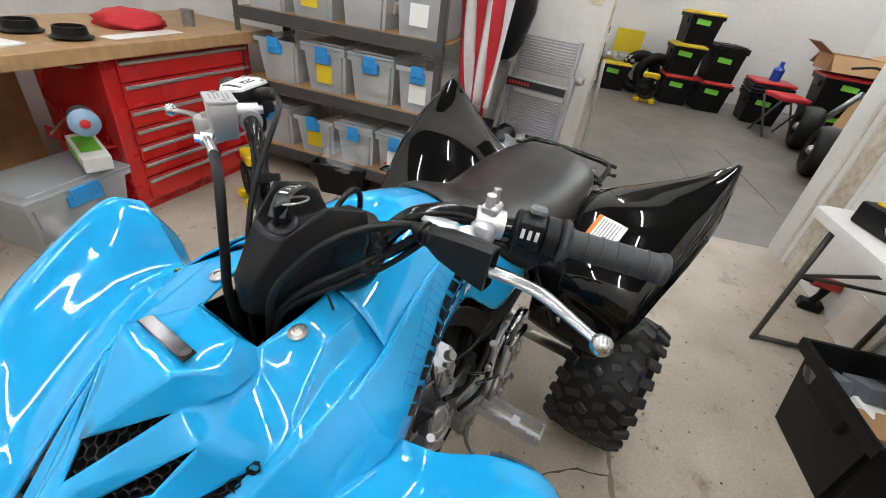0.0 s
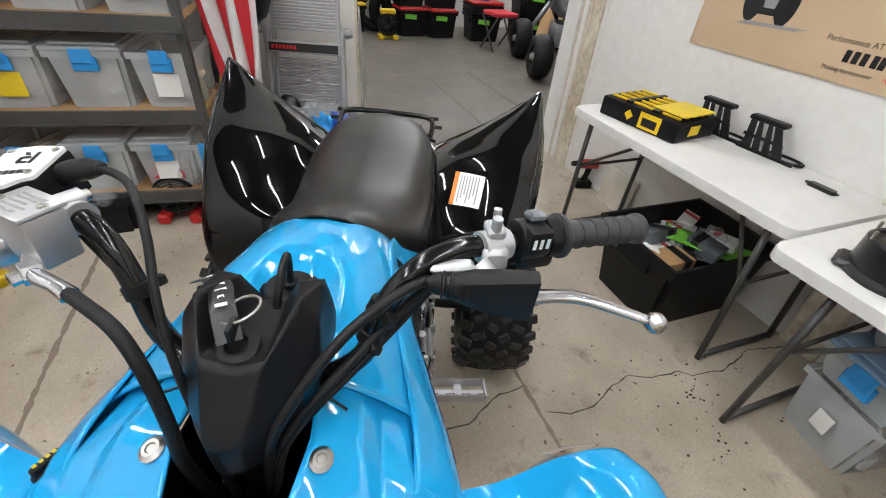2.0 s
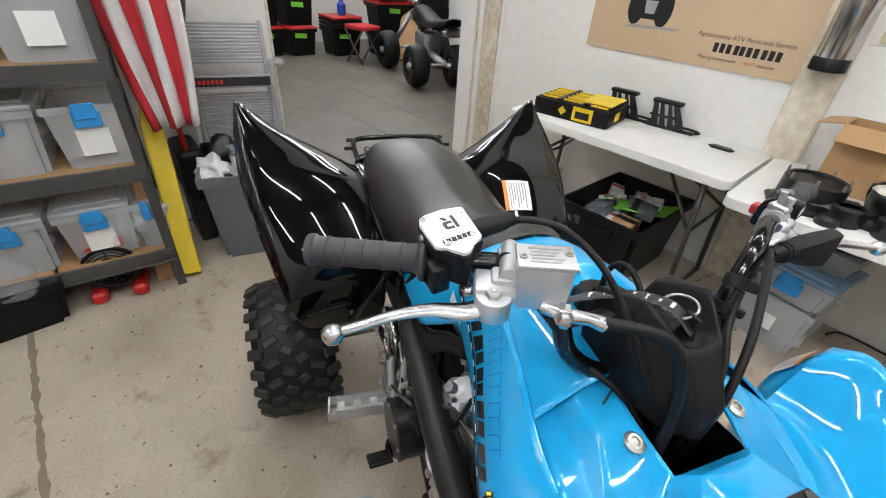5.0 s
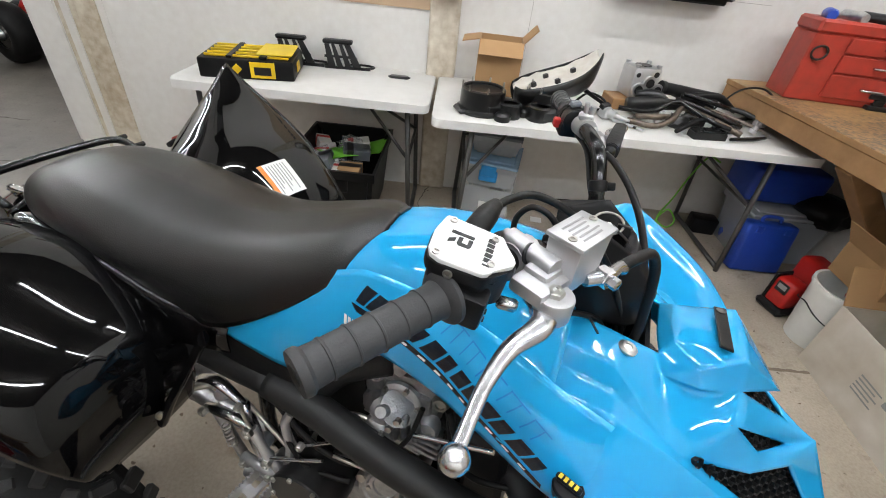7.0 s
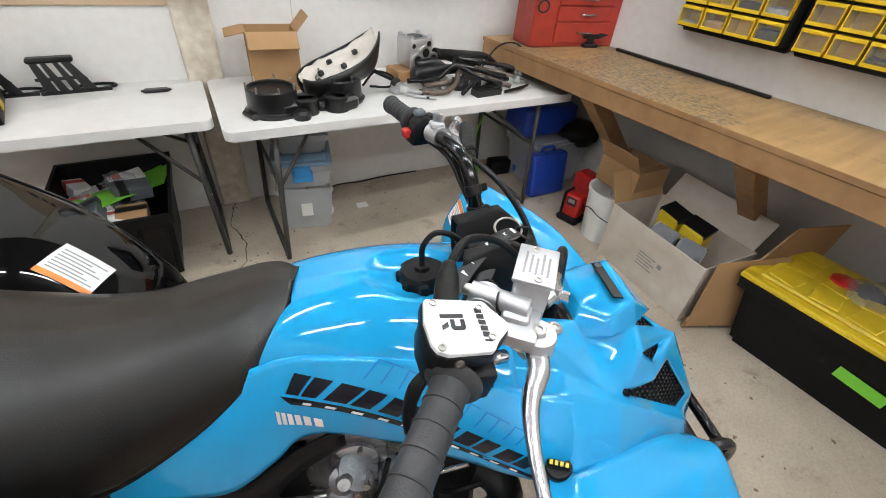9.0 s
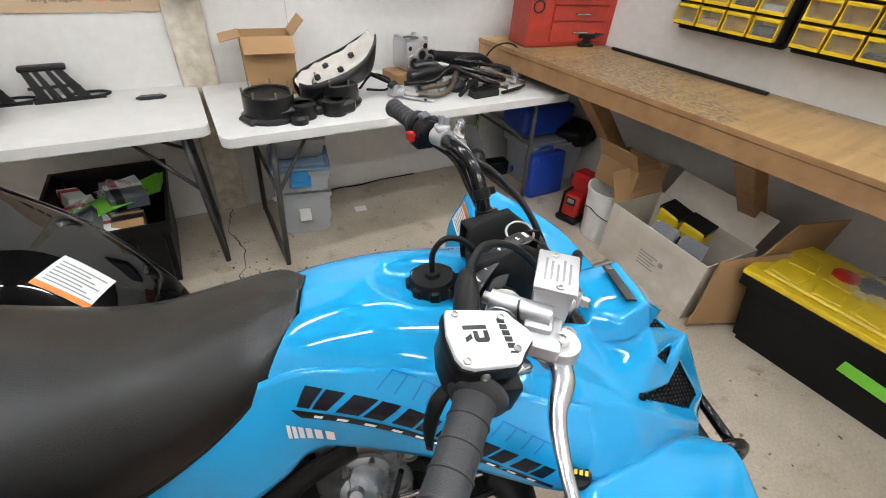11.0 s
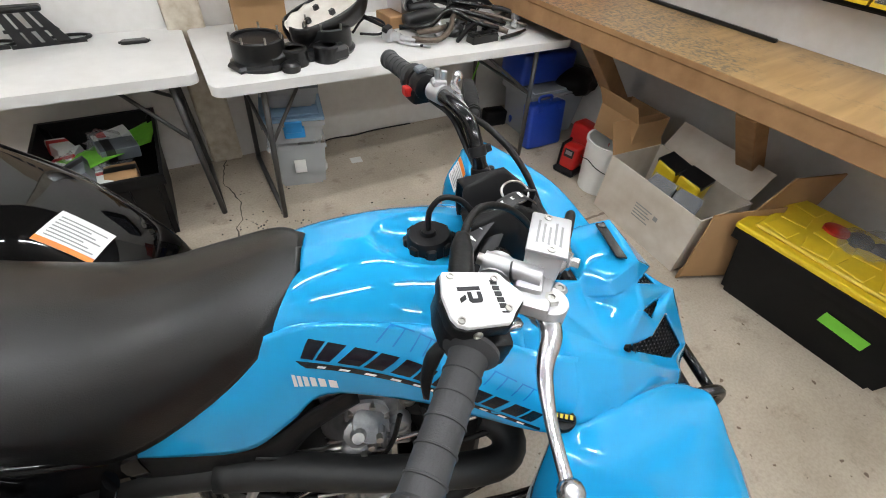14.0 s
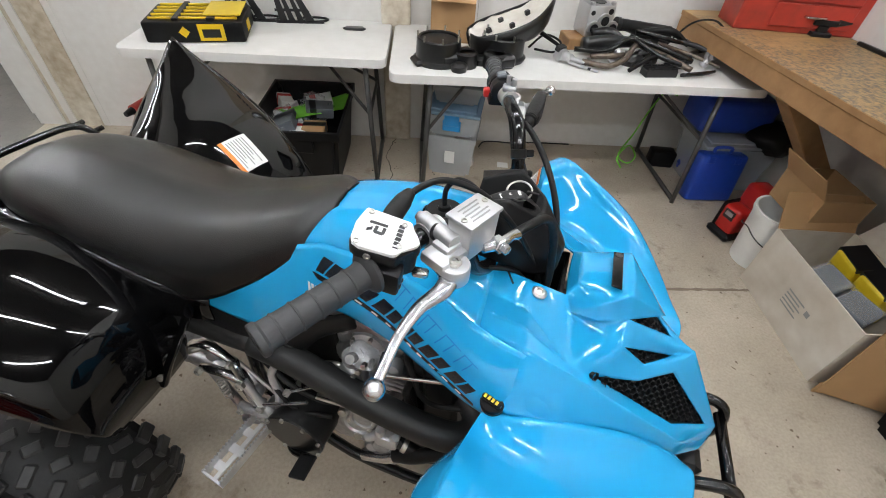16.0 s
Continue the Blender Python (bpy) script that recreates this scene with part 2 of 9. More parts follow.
M["concrete"] = floor_material("worn_concrete", (0.54, 0.47, 0.38), (0.33, 0.275, 0.21), (0.34, 0.27, 0.21), 0.5)
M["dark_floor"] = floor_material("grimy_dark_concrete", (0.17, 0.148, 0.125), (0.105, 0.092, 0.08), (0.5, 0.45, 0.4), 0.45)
M["ply"] = wood_top_material("varnished_workbench_wood", (0.42, 0.265, 0.115), (0.30, 0.18, 0.072), (0.085, 0.072, 0.058), (1.0, 0.3))
M["ply_plain"] = wood_top_material("oiled_bench_wood", (0.42, 0.26, 0.12), (0.31, 0.18, 0.08), (0.25, 0.17, 0.1))


# ---- mesh helpers ----
def part(name, bm, mat, parent=None, label="", smooth=False, angle=None):
    """Link a bmesh as one mesh object, under parent if given."""
    me = bpy.data.meshes.new(name)
    bm.normal_update()
    bm.to_mesh(me)
    bm.free()
    if smooth:
        for p in me.polygons:
            p.use_smooth = True
        if angle:
            me.set_sharp_from_angle(angle=radians(angle))
    if mat:
        me.materials.append(M[mat])
    ob = new(name, me)
    if parent:
        ob.parent = parent
    if label:
        ob["label"] = label
    return ob


def empty(name, m, label, category, group="", kind=""):
    e = new(name)
    e.empty_display_size = 0.1
    e.matrix_basis = m
    return tagged(e, label, category, group, kind)


def box(bm, x0, x1, y0, y1, z0, z1, bevel=0.0, m=None, seg=1, taper=0.0):
    """An upright box; taper draws its foot in by that share."""
    vs = []
    cx, cy = (x0 + x1) / 2, (y0 + y1) / 2
    for z in (z0, z1):
        k = 1 - taper if z == z0 else 1
        for x, y in ((x0, y0), (x1, y0), (x1, y1), (x0, y1)):
            vs.append(bm.verts.new((cx + (x - cx) * k, cy + (y - cy) * k, z)))
    quads = ((3, 2, 1, 0), (4, 5, 6, 7), (0, 1, 5, 4), (1, 2, 6, 5), (2, 3, 7, 6), (3, 0, 4, 7))
    fs = [bm.faces.new([vs[i] for i in q]) for q in quads]
    geo = vs
    if bevel:
        es = list({e for f in fs for e in f.edges})
        r = bmesh.ops.bevel(bm, geom=es, offset=bevel, segments=seg, affect="EDGES", profile=0.5)
        geo = list({v for f in r["faces"] for v in f.verts} | {v for v in vs if v.is_valid})
    if m is not None:
        bmesh.ops.transform(bm, matrix=m, verts=geo)
    return geo


def tray(bm, x0, x1, y0, y1, z0, z1, t, m=None):
    """An open box with walls t thick, as one closed skin."""
    m = m or Matrix.Identity(4)
    rings = [[bm.verts.new(m @ Vector(p)) for p in ((a, c, z), (b, c, z), (b, d, z), (a, d, z))]
             for a, b, c, d, z in ((x0, x1, y0, y1, z0), (x0, x1, y0, y1, z1), (x0 + t, x1 - t, y0 + t, y1 - t, z1), (x0 + t, x1 - t, y0 + t, y1 - t, z0 + t))]
    bm.faces.new(rings[0][::-1])
    for p, q in zip(rings, rings[1:]):
        for i in range(4):
            bm.faces.new((p[i], p[(i + 1) % 4], q[(i + 1) % 4], q[i]))
    bm.faces.new(rings[3])


def spline(points, per=6, closed=False):
    """Smooth curve through the points."""
    pts = [Vector(p) for p in points]
    n = len(pts)
    out = []
    for i in range(n if closed else n - 1):
        if closed:
            a, b, c, d = (pts[(i + k) % n] for k in (-1, 0, 1, 2))
        else:
            b, c = pts[i], pts[i + 1]
            a = pts[i - 1] if i else b * 2 - c
            d = pts[i + 2] if i + 2 < n else c * 2 - b
        for k in range(per):
            t = k / per
            out.append(0.5 * (2 * b + (c - a) * t + (2 * a - 5 * b + 4 * c - d) * t * t + (3 * b - a - 3 * c + d) * t ** 3))
    if not closed:
        out.append(pts[-1])
    return out


def tube(bm, points, r, seg=10, per=6, smooth=True, caps=True, flat=1.0):
    """A round bar along the points; r is one radius or a list spread along it; flat squashes it."""
    pts = spline(points, per) if smooth and len(points) > 2 else [Vector(p) for p in points]
    n = len(pts)
    rad = np.interp(np.linspace(0, 1, n), np.linspace(0, 1, len(r)), r) if isinstance(r, (list, tuple)) else [r] * n
    t0 = (pts[1] - pts[0]).normalized()
    up = Vector((0, 0, 1)) if abs(t0.z) < 0.9 else Vector((1, 0, 0))
    side = t0.cross(up).normalized()
    rings = []
    for i, p in enumerate(pts):
        t = (pts[min(i + 1, n - 1)] - pts[max(i - 1, 0)])
        t = t.normalized() if t.length > 1e-9 else t0
        side = (side - t * side.dot(t)).normalized()
        nrm = side.cross(t)
        rings.append([bm.verts.new(p + side * (rad[i] * math.cos(a)) + nrm * (rad[i] * flat * math.sin(a)))
                      for a in [2 * math.pi * k / seg for k in range(seg)]])
    for a, b in zip(rings, rings[1:]):
        for k in range(seg):
            bm.faces.new((a[k], b[k], b[(k + 1) % seg], a[(k + 1) % seg]))
    if caps:
        bm.faces.new(rings[0])
        bm.faces.new(rings[-1][::-1])
    return [v for ring in rings for v in ring]


def lathe(bm, profile, seg=24, m=None, caps=True):
    """Turn a profile of (radius, height) round z."""
    rings = [[bm.verts.new((max(r, 1e-4) * math.cos(2 * math.pi * k / seg), max(r, 1e-4) * math.sin(2 * math.pi * k / seg), z)) for k in range(seg)] for r, z in profile]
    for a, b in zip(rings, rings[1:]):
        for k in range(seg):
            bm.faces.new((a[k], a[(k + 1) % seg], b[(k + 1) % seg], b[k]))
    if caps:
        bm.faces.new(rings[0][::-1])
        bm.faces.new(rings[-1])
    vs = [v for ring in rings for v in ring]
    if m is not None:
        bmesh.ops.transform(bm, matrix=m, verts=vs)
    return vs


def prism(bm, outline, depth, m=None, bevel=0.0):
    """An outline in x, y raised by depth."""
    lo = [bm.verts.new((x, y, 0)) for x, y in outline]
    hi = [bm.verts.new((x, y, depth)) for x, y in outline]
    n = len(outline)
    fs = [bm.faces.new(hi), bm.faces.new(lo[::-1])]
    for i in range(n):
        fs.append(bm.faces.new((lo[i], lo[(i + 1) % n], hi[(i + 1) % n], hi[i])))
    geo = lo + hi
    if bevel:
        es = [e for e in fs[0].edges]
        r = bmesh.ops.bevel(bm, geom=es, offset=bevel, segments=2, affect="EDGES", profile=0.5)
        geo = list({v for f in r["faces"] for v in f.verts} | {v for v in lo + hi if v.is_valid})
    if m is not None:
        bmesh.ops.transform(bm, matrix=m, verts=geo)
    return geo


def sheet(bm, rows, nu=5, nv=5, mirror=False, dip=None):
    """A smooth skin through rows of points, which run the same way; mirror: the other hand's."""
    s = -1 if mirror else 1
    rows = [spline(r, nv) for r in rows]
    cols = [spline([r[j] for r in rows], nu) for j in range(len(rows[0]))]
    grid = []
    for i in range(len(cols[0])):
        line = []
        for j in range(len(cols)):
            p = cols[j][i].copy()
            if dip:
                p = dip(p)
            line.append(bm.verts.new((p.x, s * p.y, p.z)))
        grid.append(line)
    for i in range(len(grid) - 1):
        for j in range(len(cols) - 1):
            q = (grid[i][j], grid[i + 1][j], grid[i + 1][j + 1], grid[i][j + 1])
            bm.faces.new(q if not mirror else q[::-1])
    return grid


def thicken(ob, t, offset=-1.0):
    s = ob.modifiers.new("thickness", "SOLIDIFY")
    s.thickness, s.offset = t, offset
    return ob


def frame_to(origin, x_axis, y_axis):
    """A pose whose x and y axes lie along the given ways."""
    x = Vector(x_axis).normalized()
    z = x.cross(Vector(y_axis)).normalized()
    y = z.cross(x)
    return Matrix.Translation(origin) @ Matrix((x, y, z)).transposed().to_4x4()


def aim(origin, way):
    """A pose whose z axis points along way."""
    return Matrix.Translation(origin) @ Vector(way).to_track_quat("Z", "Y").to_matrix().to_4x4()


def words(name, text, size, mat, m, parent=None, depth=0.0006, shear=0.0, align="CENTER", stretch=1.0):
    """Lettering in the built-in face as a thin mesh."""
    cu = bpy.data.curves.new(name, "FONT")
    cu.body, cu.size, cu.extrude, cu.shear = text, size, depth, shear
    cu.align_x, cu.align_y = align, "CENTER"
    tmp = bpy.data.objects.new(name, cu)
    scene.collection.objects.link(tmp)
    me = bpy.data.meshes.new_from_object(tmp.evaluated_get(bpy.context.evaluated_depsgraph_get()))
    bpy.data.objects.remove(tmp)
    me.materials.clear()
    me.materials.append(M[mat])
    ob = new(name, me)
    ob.matrix_basis = m @ Matrix.Diagonal((stretch, 1, 1, 1))
    if parent:
        ob.parent = parent
    return ob


# ---- room ----
TURN = 13.0  # the room's turn, degrees
ROOM = pose(-0.1, 2.114, 0, 0, 0, TURN)  # x runs along the long white wall, y goes into it


def structure(name, mat, label, category, boxes, m=ROOM):
    bm = bmesh.new()
    for b in boxes:
        box(bm, *b)
    ob = tagged(part(name, bm, mat), label, category, kind="structure")
    ob.matrix_basis = m
    return ob


structure("floor", "concrete", "stained bare concrete garage floor with cracks", "floor", [(-2.69, 3.4, -5.2, 0.3, -0.12, 0.0)])
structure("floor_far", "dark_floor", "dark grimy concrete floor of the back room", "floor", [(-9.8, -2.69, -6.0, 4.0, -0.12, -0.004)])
structure("wall_long", "wall_white", "white painted wallboard with scuffs and a seam", "wall", [(-2.27, 2.9, 0, 0.12, 0, 3.1)])
BENCH = ROOM @ pose(1.31, 0, 0, 0, 0, -84.4)  # x runs along the workbench away from the long wall, y goes into the end wall
structure("wall_bench", "wall_white", "smudged white wall behind the workbench", "wall", [(0.07, 5.2, 0.70, 0.82, 0, 3.1)], BENCH)
structure("wall_tools", "wall_white", "white wall behind the red tool cabinet", "wall", [(-2.86, 2.75, -5.12, -5.0, 0, 3.1)])
structure("wall_partition", "wall_white", "white partition wall beside the wide doorway", "wall", [(-2.86, -2.72, -5.0, -1.58, 0, 3.1)])
structure("wall_lintel", "wall_white", "white wall above the doorway", "wall", [(-2.86, -2.72, -1.58, 0.0, 2.35, 3.1)])
structure("ceiling", "ceiling", "dull dark ceiling with fluorescent tube lights", "ceiling", [(-2.86, 3.0, -5.12, 0.12, 3.1, 3.2)])
structure("wall_far", "wall_white", "pale wall at the back of the far room", "wall", [(-8.6, -8.4, -6.0, 3.4, 0, 3.5)])
structure("wall_far_side", "wall_white", "pale side wall of the far room", "wall", [(-8.4, -2.72, 3.0, 3.2, 0, 3.5)])
structure("wall_far_end", "wall_white", "pale end wall of the far room", "wall", [(-8.4, -2.86, -5.6, -5.4, 0, 3.5)])
structure("wall_far_near", "wall_white", "pale wall of the far room beside the doorway", "wall", [(-2.86, -2.72, 0.121, 3.0, 0, 3.5)])
structure("wall_far_gable", "wall_white", "pale wall of the far room over the doorway", "wall", [(-2.86, -2.72, -5.4, 0.12, 3.2, 3.5)])
structure("ceiling_far", "ceiling", "dull dark ceiling of the far room", "ceiling", [(-8.6, -2.72, -5.6, 3.2, 3.5, 3.6)])
# worn door frame in steps: a flat white board, two narrow stops and a chipped casing
for k, (x0, x1, y0, mat) in enumerate(((-2.72, -2.56, -0.012, "wall_white"), (-2.56, -2.525, 0.004, "trim_cream"), (-2.525, -2.48, -0.008, "wall_white"), (-2.48, -2.43, 0.002, "trim_cream"),
                                       (-2.43, -2.31, -0.014, "trim_cream"), (-2.31, -2.27, -0.004, "wall_white"))):
    structure("trim", mat, "chipped cream door frame" if mat == "trim_cream" else "scuffed white door frame board", "trim", [(x0, x1, y0, 0.12, 0, 2.6)])
structure("trim", "trim_cream", "chipped cream wall end beside the doorway", "trim", [(-2.865, -2.715, -1.58, -1.565, 0, 2.35)])
structure("door_strike", "ink", "black latch plates on the doorway's edge", "latch", [(-2.75, -2.73, -1.564, -1.558, 0.96, 1.14), (-2.75, -2.73, -1.564, -1.558, 1.20, 1.24)])
# seams between the wallboards
for x0, x1, z0, z1 in ((-0.22, 1.40, 1.277, 1.2795), (0.150, 0.1525, 0.0, 1.277), (0.92, 0.9225, 1.28, 2.6), (-2.2, -0.42, 1.56, 1.5625)):
    structure("trim", "seam", "thin dusty seam between wallboards", "trim", [(x0, x1, -0.0012, 0.001, z0, z1)])
# painted post standing against the wall
bm = bmesh.new()
box(bm, -0.405, -0.235, -0.035, -0.003, 0, 3.1, 0.014, None, 2)
post = tagged(part("trim", bm, "trim_cream"), "cream painted post with chipped rusty edges", "post", kind="structure")
post.matrix_basis = ROOM
# floor joints and cracks
def floor_line(points, width, mat, label):
    bm = bmesh.new()
    pts = [Vector((x, y, 0)) for x, y in points]
    rnd = random.Random(len(points) * 7 + int(points[0][0] * 100))
    line = []
    for a, b in zip(pts, pts[1:]):
        n = max(int((b - a).length / 0.03), 1)
        side = Vector((-(b - a).y, (b - a).x, 0)).normalized()
        line += [a.lerp(b, k / n) + side * rnd.uniform(-1, 1) * width * (0.9 if mat == "crack" else 0.12) for k in range(n)]
    line.append(pts[-1])
    prev = None
    for k, p in enumerate(line):
        t = (line[min(k + 1, len(line) - 1)] - line[max(k - 1, 0)]).normalized()
        side = Vector((-t.y, t.x, 0)) * width * rnd.uniform(0.25, 0.75)
        pair = (bm.verts.new(p + side + Vector((0, 0, 0.0012))), bm.verts.new(p - side + Vector((0, 0, 0.0012))))
        if prev:
            bm.faces.new((prev[0], prev[1], pair[1], pair[0]))
        prev = pair
    tagged(part("floor_crack", bm, mat), label, "floor crack", kind="structure")


M["crack"] = material("crack_shadow", (0.05, 0.042, 0.034), 0.9, second=(0.1, 0.085, 0.07))
M["joint"] = material("dirty_floor_joint", (0.17, 0.13, 0.095), 0.9, second=(0.24, 0.19, 0.15), grain=40)


# ---- ceiling lights ----
def strip_light(m, length=1.22, tubes=1):
    e = empty("ceiling_light", m, "single fluorescent strip light, out of view under the ceiling", "ceiling light", "ceiling lights")
    bm = bmesh.new()
    box(bm, -length / 2 - 0.03, length / 2 + 0.03, -0.035, 0.035, -0.04, 0, 0.006)
    part("housing", bm, "lamp_white", e)
    for k in range(tubes):
        bm = bmesh.new()
        y = 0.09 * k
        tube(bm, [(-length / 2, y, -0.065), (length / 2, y, -0.065)], 0.016, 8)
        part("lamp_tube", bm, "tube", e)
    return e


for u, v in ((-1.55, -1.25), (0.15, -1.25), (1.75, -1.25), (-1.55, -2.55), (0.15, -2.55), (1.75, -2.55), (-0.7, -3.9), (1.0, -3.9)):
    strip_light(ROOM @ pose(u, v, 3.095))
# Assumed back-room strips, unseen, added to brighten its walls.
for u, v in ((-4.2, -1.5), (-6.2, -1.5), (-5.2, 1.4), (-7.6, 0.8), (-7.6, -2.2), (-7.0, 2.4)):
    strip_light(ROOM @ pose(u, v, 3.49, 0, 0, 0), 2.4)

# ---- quad bike ----
QUAD = pose(-0.569, 0.0894, 0, 0, 0, -7.5)
quad = empty("quad_bike", QUAD, "sky-blue and gloss-black sport quad bike parked on the concrete floor", "quad bike")


def rows_of(table):
    """Rows given as x followed by pairs of y, z."""
    return [[(r[0], r[i], r[i + 1]) for i in range(1, len(r), 2)] for r in table]


def both_sides(bm, rows, nu, nv, dip=None):
    a = sheet(bm, rows, nu, nv, False, dip)
    b = sheet(bm, rows, nu, nv, True, dip)
    bmesh.ops.remove_doubles(bm, verts=[v for g in (a, b) for line in g for v in (line[0],)], dist=0.0005)


def coords(grid):
    return [[v.co.copy() for v in line] for line in grid]


def on_skin(g, u, v, lift=0.0):
    """Place on a skin's grid at u, v from 0 to 1, raised by lift."""
    i, j = u * (len(g) - 1), v * (len(g[0]) - 1)
    a, b = min(int(i), len(g) - 2), min(int(j), len(g[0]) - 2)
    s, t = i - a, j - b
    p = g[a][b] * (1 - s) * (1 - t) + g[a + 1][b] * s * (1 - t) + g[a][b + 1] * (1 - s) * t + g[a + 1][b + 1] * s * t
    n = (g[a + 1][b] - g[a][b]).cross(g[a][b + 1] - g[a][b])
    n = n.normalized() if n.length > 1e-12 else Vector((0, 0, 1))
    return p, n


def nearest_uv(g, p):
    p = Vector(p)
    best = min((((g[i][j] - p).length, i, j) for i in range(len(g)) for j in range(len(g[0]))))
    u0, v0 = best[1] / (len(g) - 1), best[2] / (len(g[0]) - 1)
    du, dv = 1 / (len(g) - 1), 1 / (len(g[0]) - 1)
    opts = [((on_skin(g, min(max(u0 + du * a / 6, 0), 1), min(max(v0 + dv * b / 6, 0), 1))[0] - p).length, u0 + du * a / 6, v0 + dv * b / 6)
            for a in range(-6, 7) for b in range(-6, 7)]
    _, u, v = min(opts)
    return min(max(u, 0), 1), min(max(v, 0), 1)


def skin_patch(bm, g, corners, lift, out, nu=8, nv=4):
    """A patch on a skin between four (u, v) corners, lifted off it towards out."""
    grid = []
    (a, b, c, d) = corners
    for i in range(nu + 1):
        s = i / nu
        line = []
        for j in range(nv + 1):
            t = j / nv
            u = (a[0] * (1 - s) + b[0] * s) * (1 - t) + (d[0] * (1 - s) + c[0] * s) * t
            v = (a[1] * (1 - s) + b[1] * s) * (1 - t) + (d[1] * (1 - s) + c[1] * s) * t
            p, n = on_skin(g, min(max(u, 0), 1), min(max(v, 0), 1))
            if n.dot(Vector(out)) < 0:
                n = -n
            line.append(bm.verts.new(p + n * lift))
        grid.append(line)
    for i in range(nu):
        for j in range(nv):
            bm.faces.new((grid[i][j], grid[i + 1][j], grid[i + 1][j + 1], grid[i][j + 1]))


# tank cover with the filler's dish
TANK = rows_of([
    (0.66, 0, 0.995, 0.05, 0.99, 0.10, 0.965, 0.128, 0.925),
    (0.74, 0, 1.03, 0.055, 1.022, 0.10, 0.995, 0.13, 0.94),
    (0.84, 0, 1.045, 0.06, 1.037, 0.112, 1.005, 0.148, 0.945),
    (0.94, 0, 1.035, 0.068, 1.028, 0.13, 0.995, 0.175, 0.94),
    (1.03, 0, 1.005, 0.075, 1.0, 0.145, 0.97, 0.20, 0.925)])


def filler_dish(p):
    r = math.hypot((p.x - 0.93) / 0.085, p.y / 0.062)
    return Vector((p.x, p.y, p.z - 0.022 * max(0.0, 1 - r ** 3) if r < 1 else p.z))


bm = bmesh.new()
both_sides(bm, TANK, 10, 10, filler_dish)
thicken(part("tank_cover", bm, "blue", quad, "glossy sky-blue tank cover", True), 0.004)

# side panels under the seat
SIDE = rows_of([
    (0.385, 0.146, 0.815, 0.150, 0.805, 0.153, 0.795, 0.155, 0.785),
    (0.50, 0.145, 0.885, 0.158, 0.855, 0.166, 0.82, 0.17, 0.782),
    (0.62, 0.124, 0.955, 0.152, 0.895, 0.166, 0.84, 0.174, 0.778),
    (0.70, 0.110, 0.978, 0.136, 0.925, 0.150, 0.875, 0.16, 0.825),
    (0.76, 0.110, 0.992, 0.136, 0.945, 0.144, 0.90, 0.144, 0.862),
    (0.88, 0.130, 0.994, 0.160, 0.948, 0.171, 0.90, 0.172, 0.862)])
SIDE_FRONT = rows_of([
    (0.88, 0.130, 0.994, 0.160, 0.948, 0.171, 0.90, 0.172, 0.862),
    (0.96, 0.148, 0.982, 0.184, 0.938, 0.199, 0.895, 0.202, 0.855),
    (1.04, 0.172, 0.958, 0.210, 0.922, 0.229, 0.885, 0.235, 0.845),
    (1.10, 0.178, 0.936, 0.213, 0.906, 0.236, 0.872, 0.243, 0.84),
    (1.17, 0.165, 0.885, 0.19, 0.87, 0.212, 0.848, 0.218, 0.81),
    (1.27, 0.125, 0.80, 0.142, 0.785, 0.158, 0.765, 0.163, 0.735)])
SIDE_ALL = SIDE + SIDE_FRONT[1:]
side_grid = {}
for s in (1, -1):
    bm = bmesh.new()
    g = sheet(bm, SIDE_ALL, 6, 5, s < 0)
    side_grid[s] = coords(g)
    thicken(part("side_panel", bm, "blue", quad, "glossy sky-blue side panel with dark decals", True), 0.004)

# hood over the front: flat facets meeting in creases, with the steering well left open
def facets(name, points, faces, mat, label, thick=0.004, level=3, soft=4.0, hard=15.0):
    """A moulded skin of facets, given for one hand and mirrored; its sharper edges stay crisp."""
    bm = bmesh.new()
    lay = bm.edges.layers.float.new("crease_edge")
    v = {}
    for k, p in points.items():
        v[k, 1] = bm.verts.new(p)
        v[k, -1] = v[k, 1] if abs(p[1]) < 1e-6 else bm.verts.new((p[0], -p[1], p[2]))
    for f in faces:
        names = f.split()
        for s in (1, -1):
            vs = []
            for k in names:
                if v[k, s] not in vs:
                    vs.append(v[k, s])
            if len(vs) > 2 and not (s < 0 and all(abs(q.co.y) < 1e-6 for q in vs)):
                bm.faces.new(vs if s > 0 else vs[::-1])
    bmesh.ops.recalc_face_normals(bm, faces=bm.faces)
    up = sum((f.normal.z * f.calc_area() for f in bm.faces))
    if up < 0:
        bmesh.ops.reverse_faces(bm, faces=bm.faces)
    for e in bm.edges:
        if e.is_boundary:
            e[lay] = 1.0
        else:
            e[lay] = 1.0 * max(0.0, min(1.0, (math.degrees(e.calc_face_angle(0)) - soft) / (hard - soft)))
    ob = part(name, bm, mat, quad, label, True)
    sub = ob.modifiers.new("smooth", "SUBSURF")
    sub.levels = sub.render_levels = level
    if thick:
        thicken(ob, thick)
    return ob


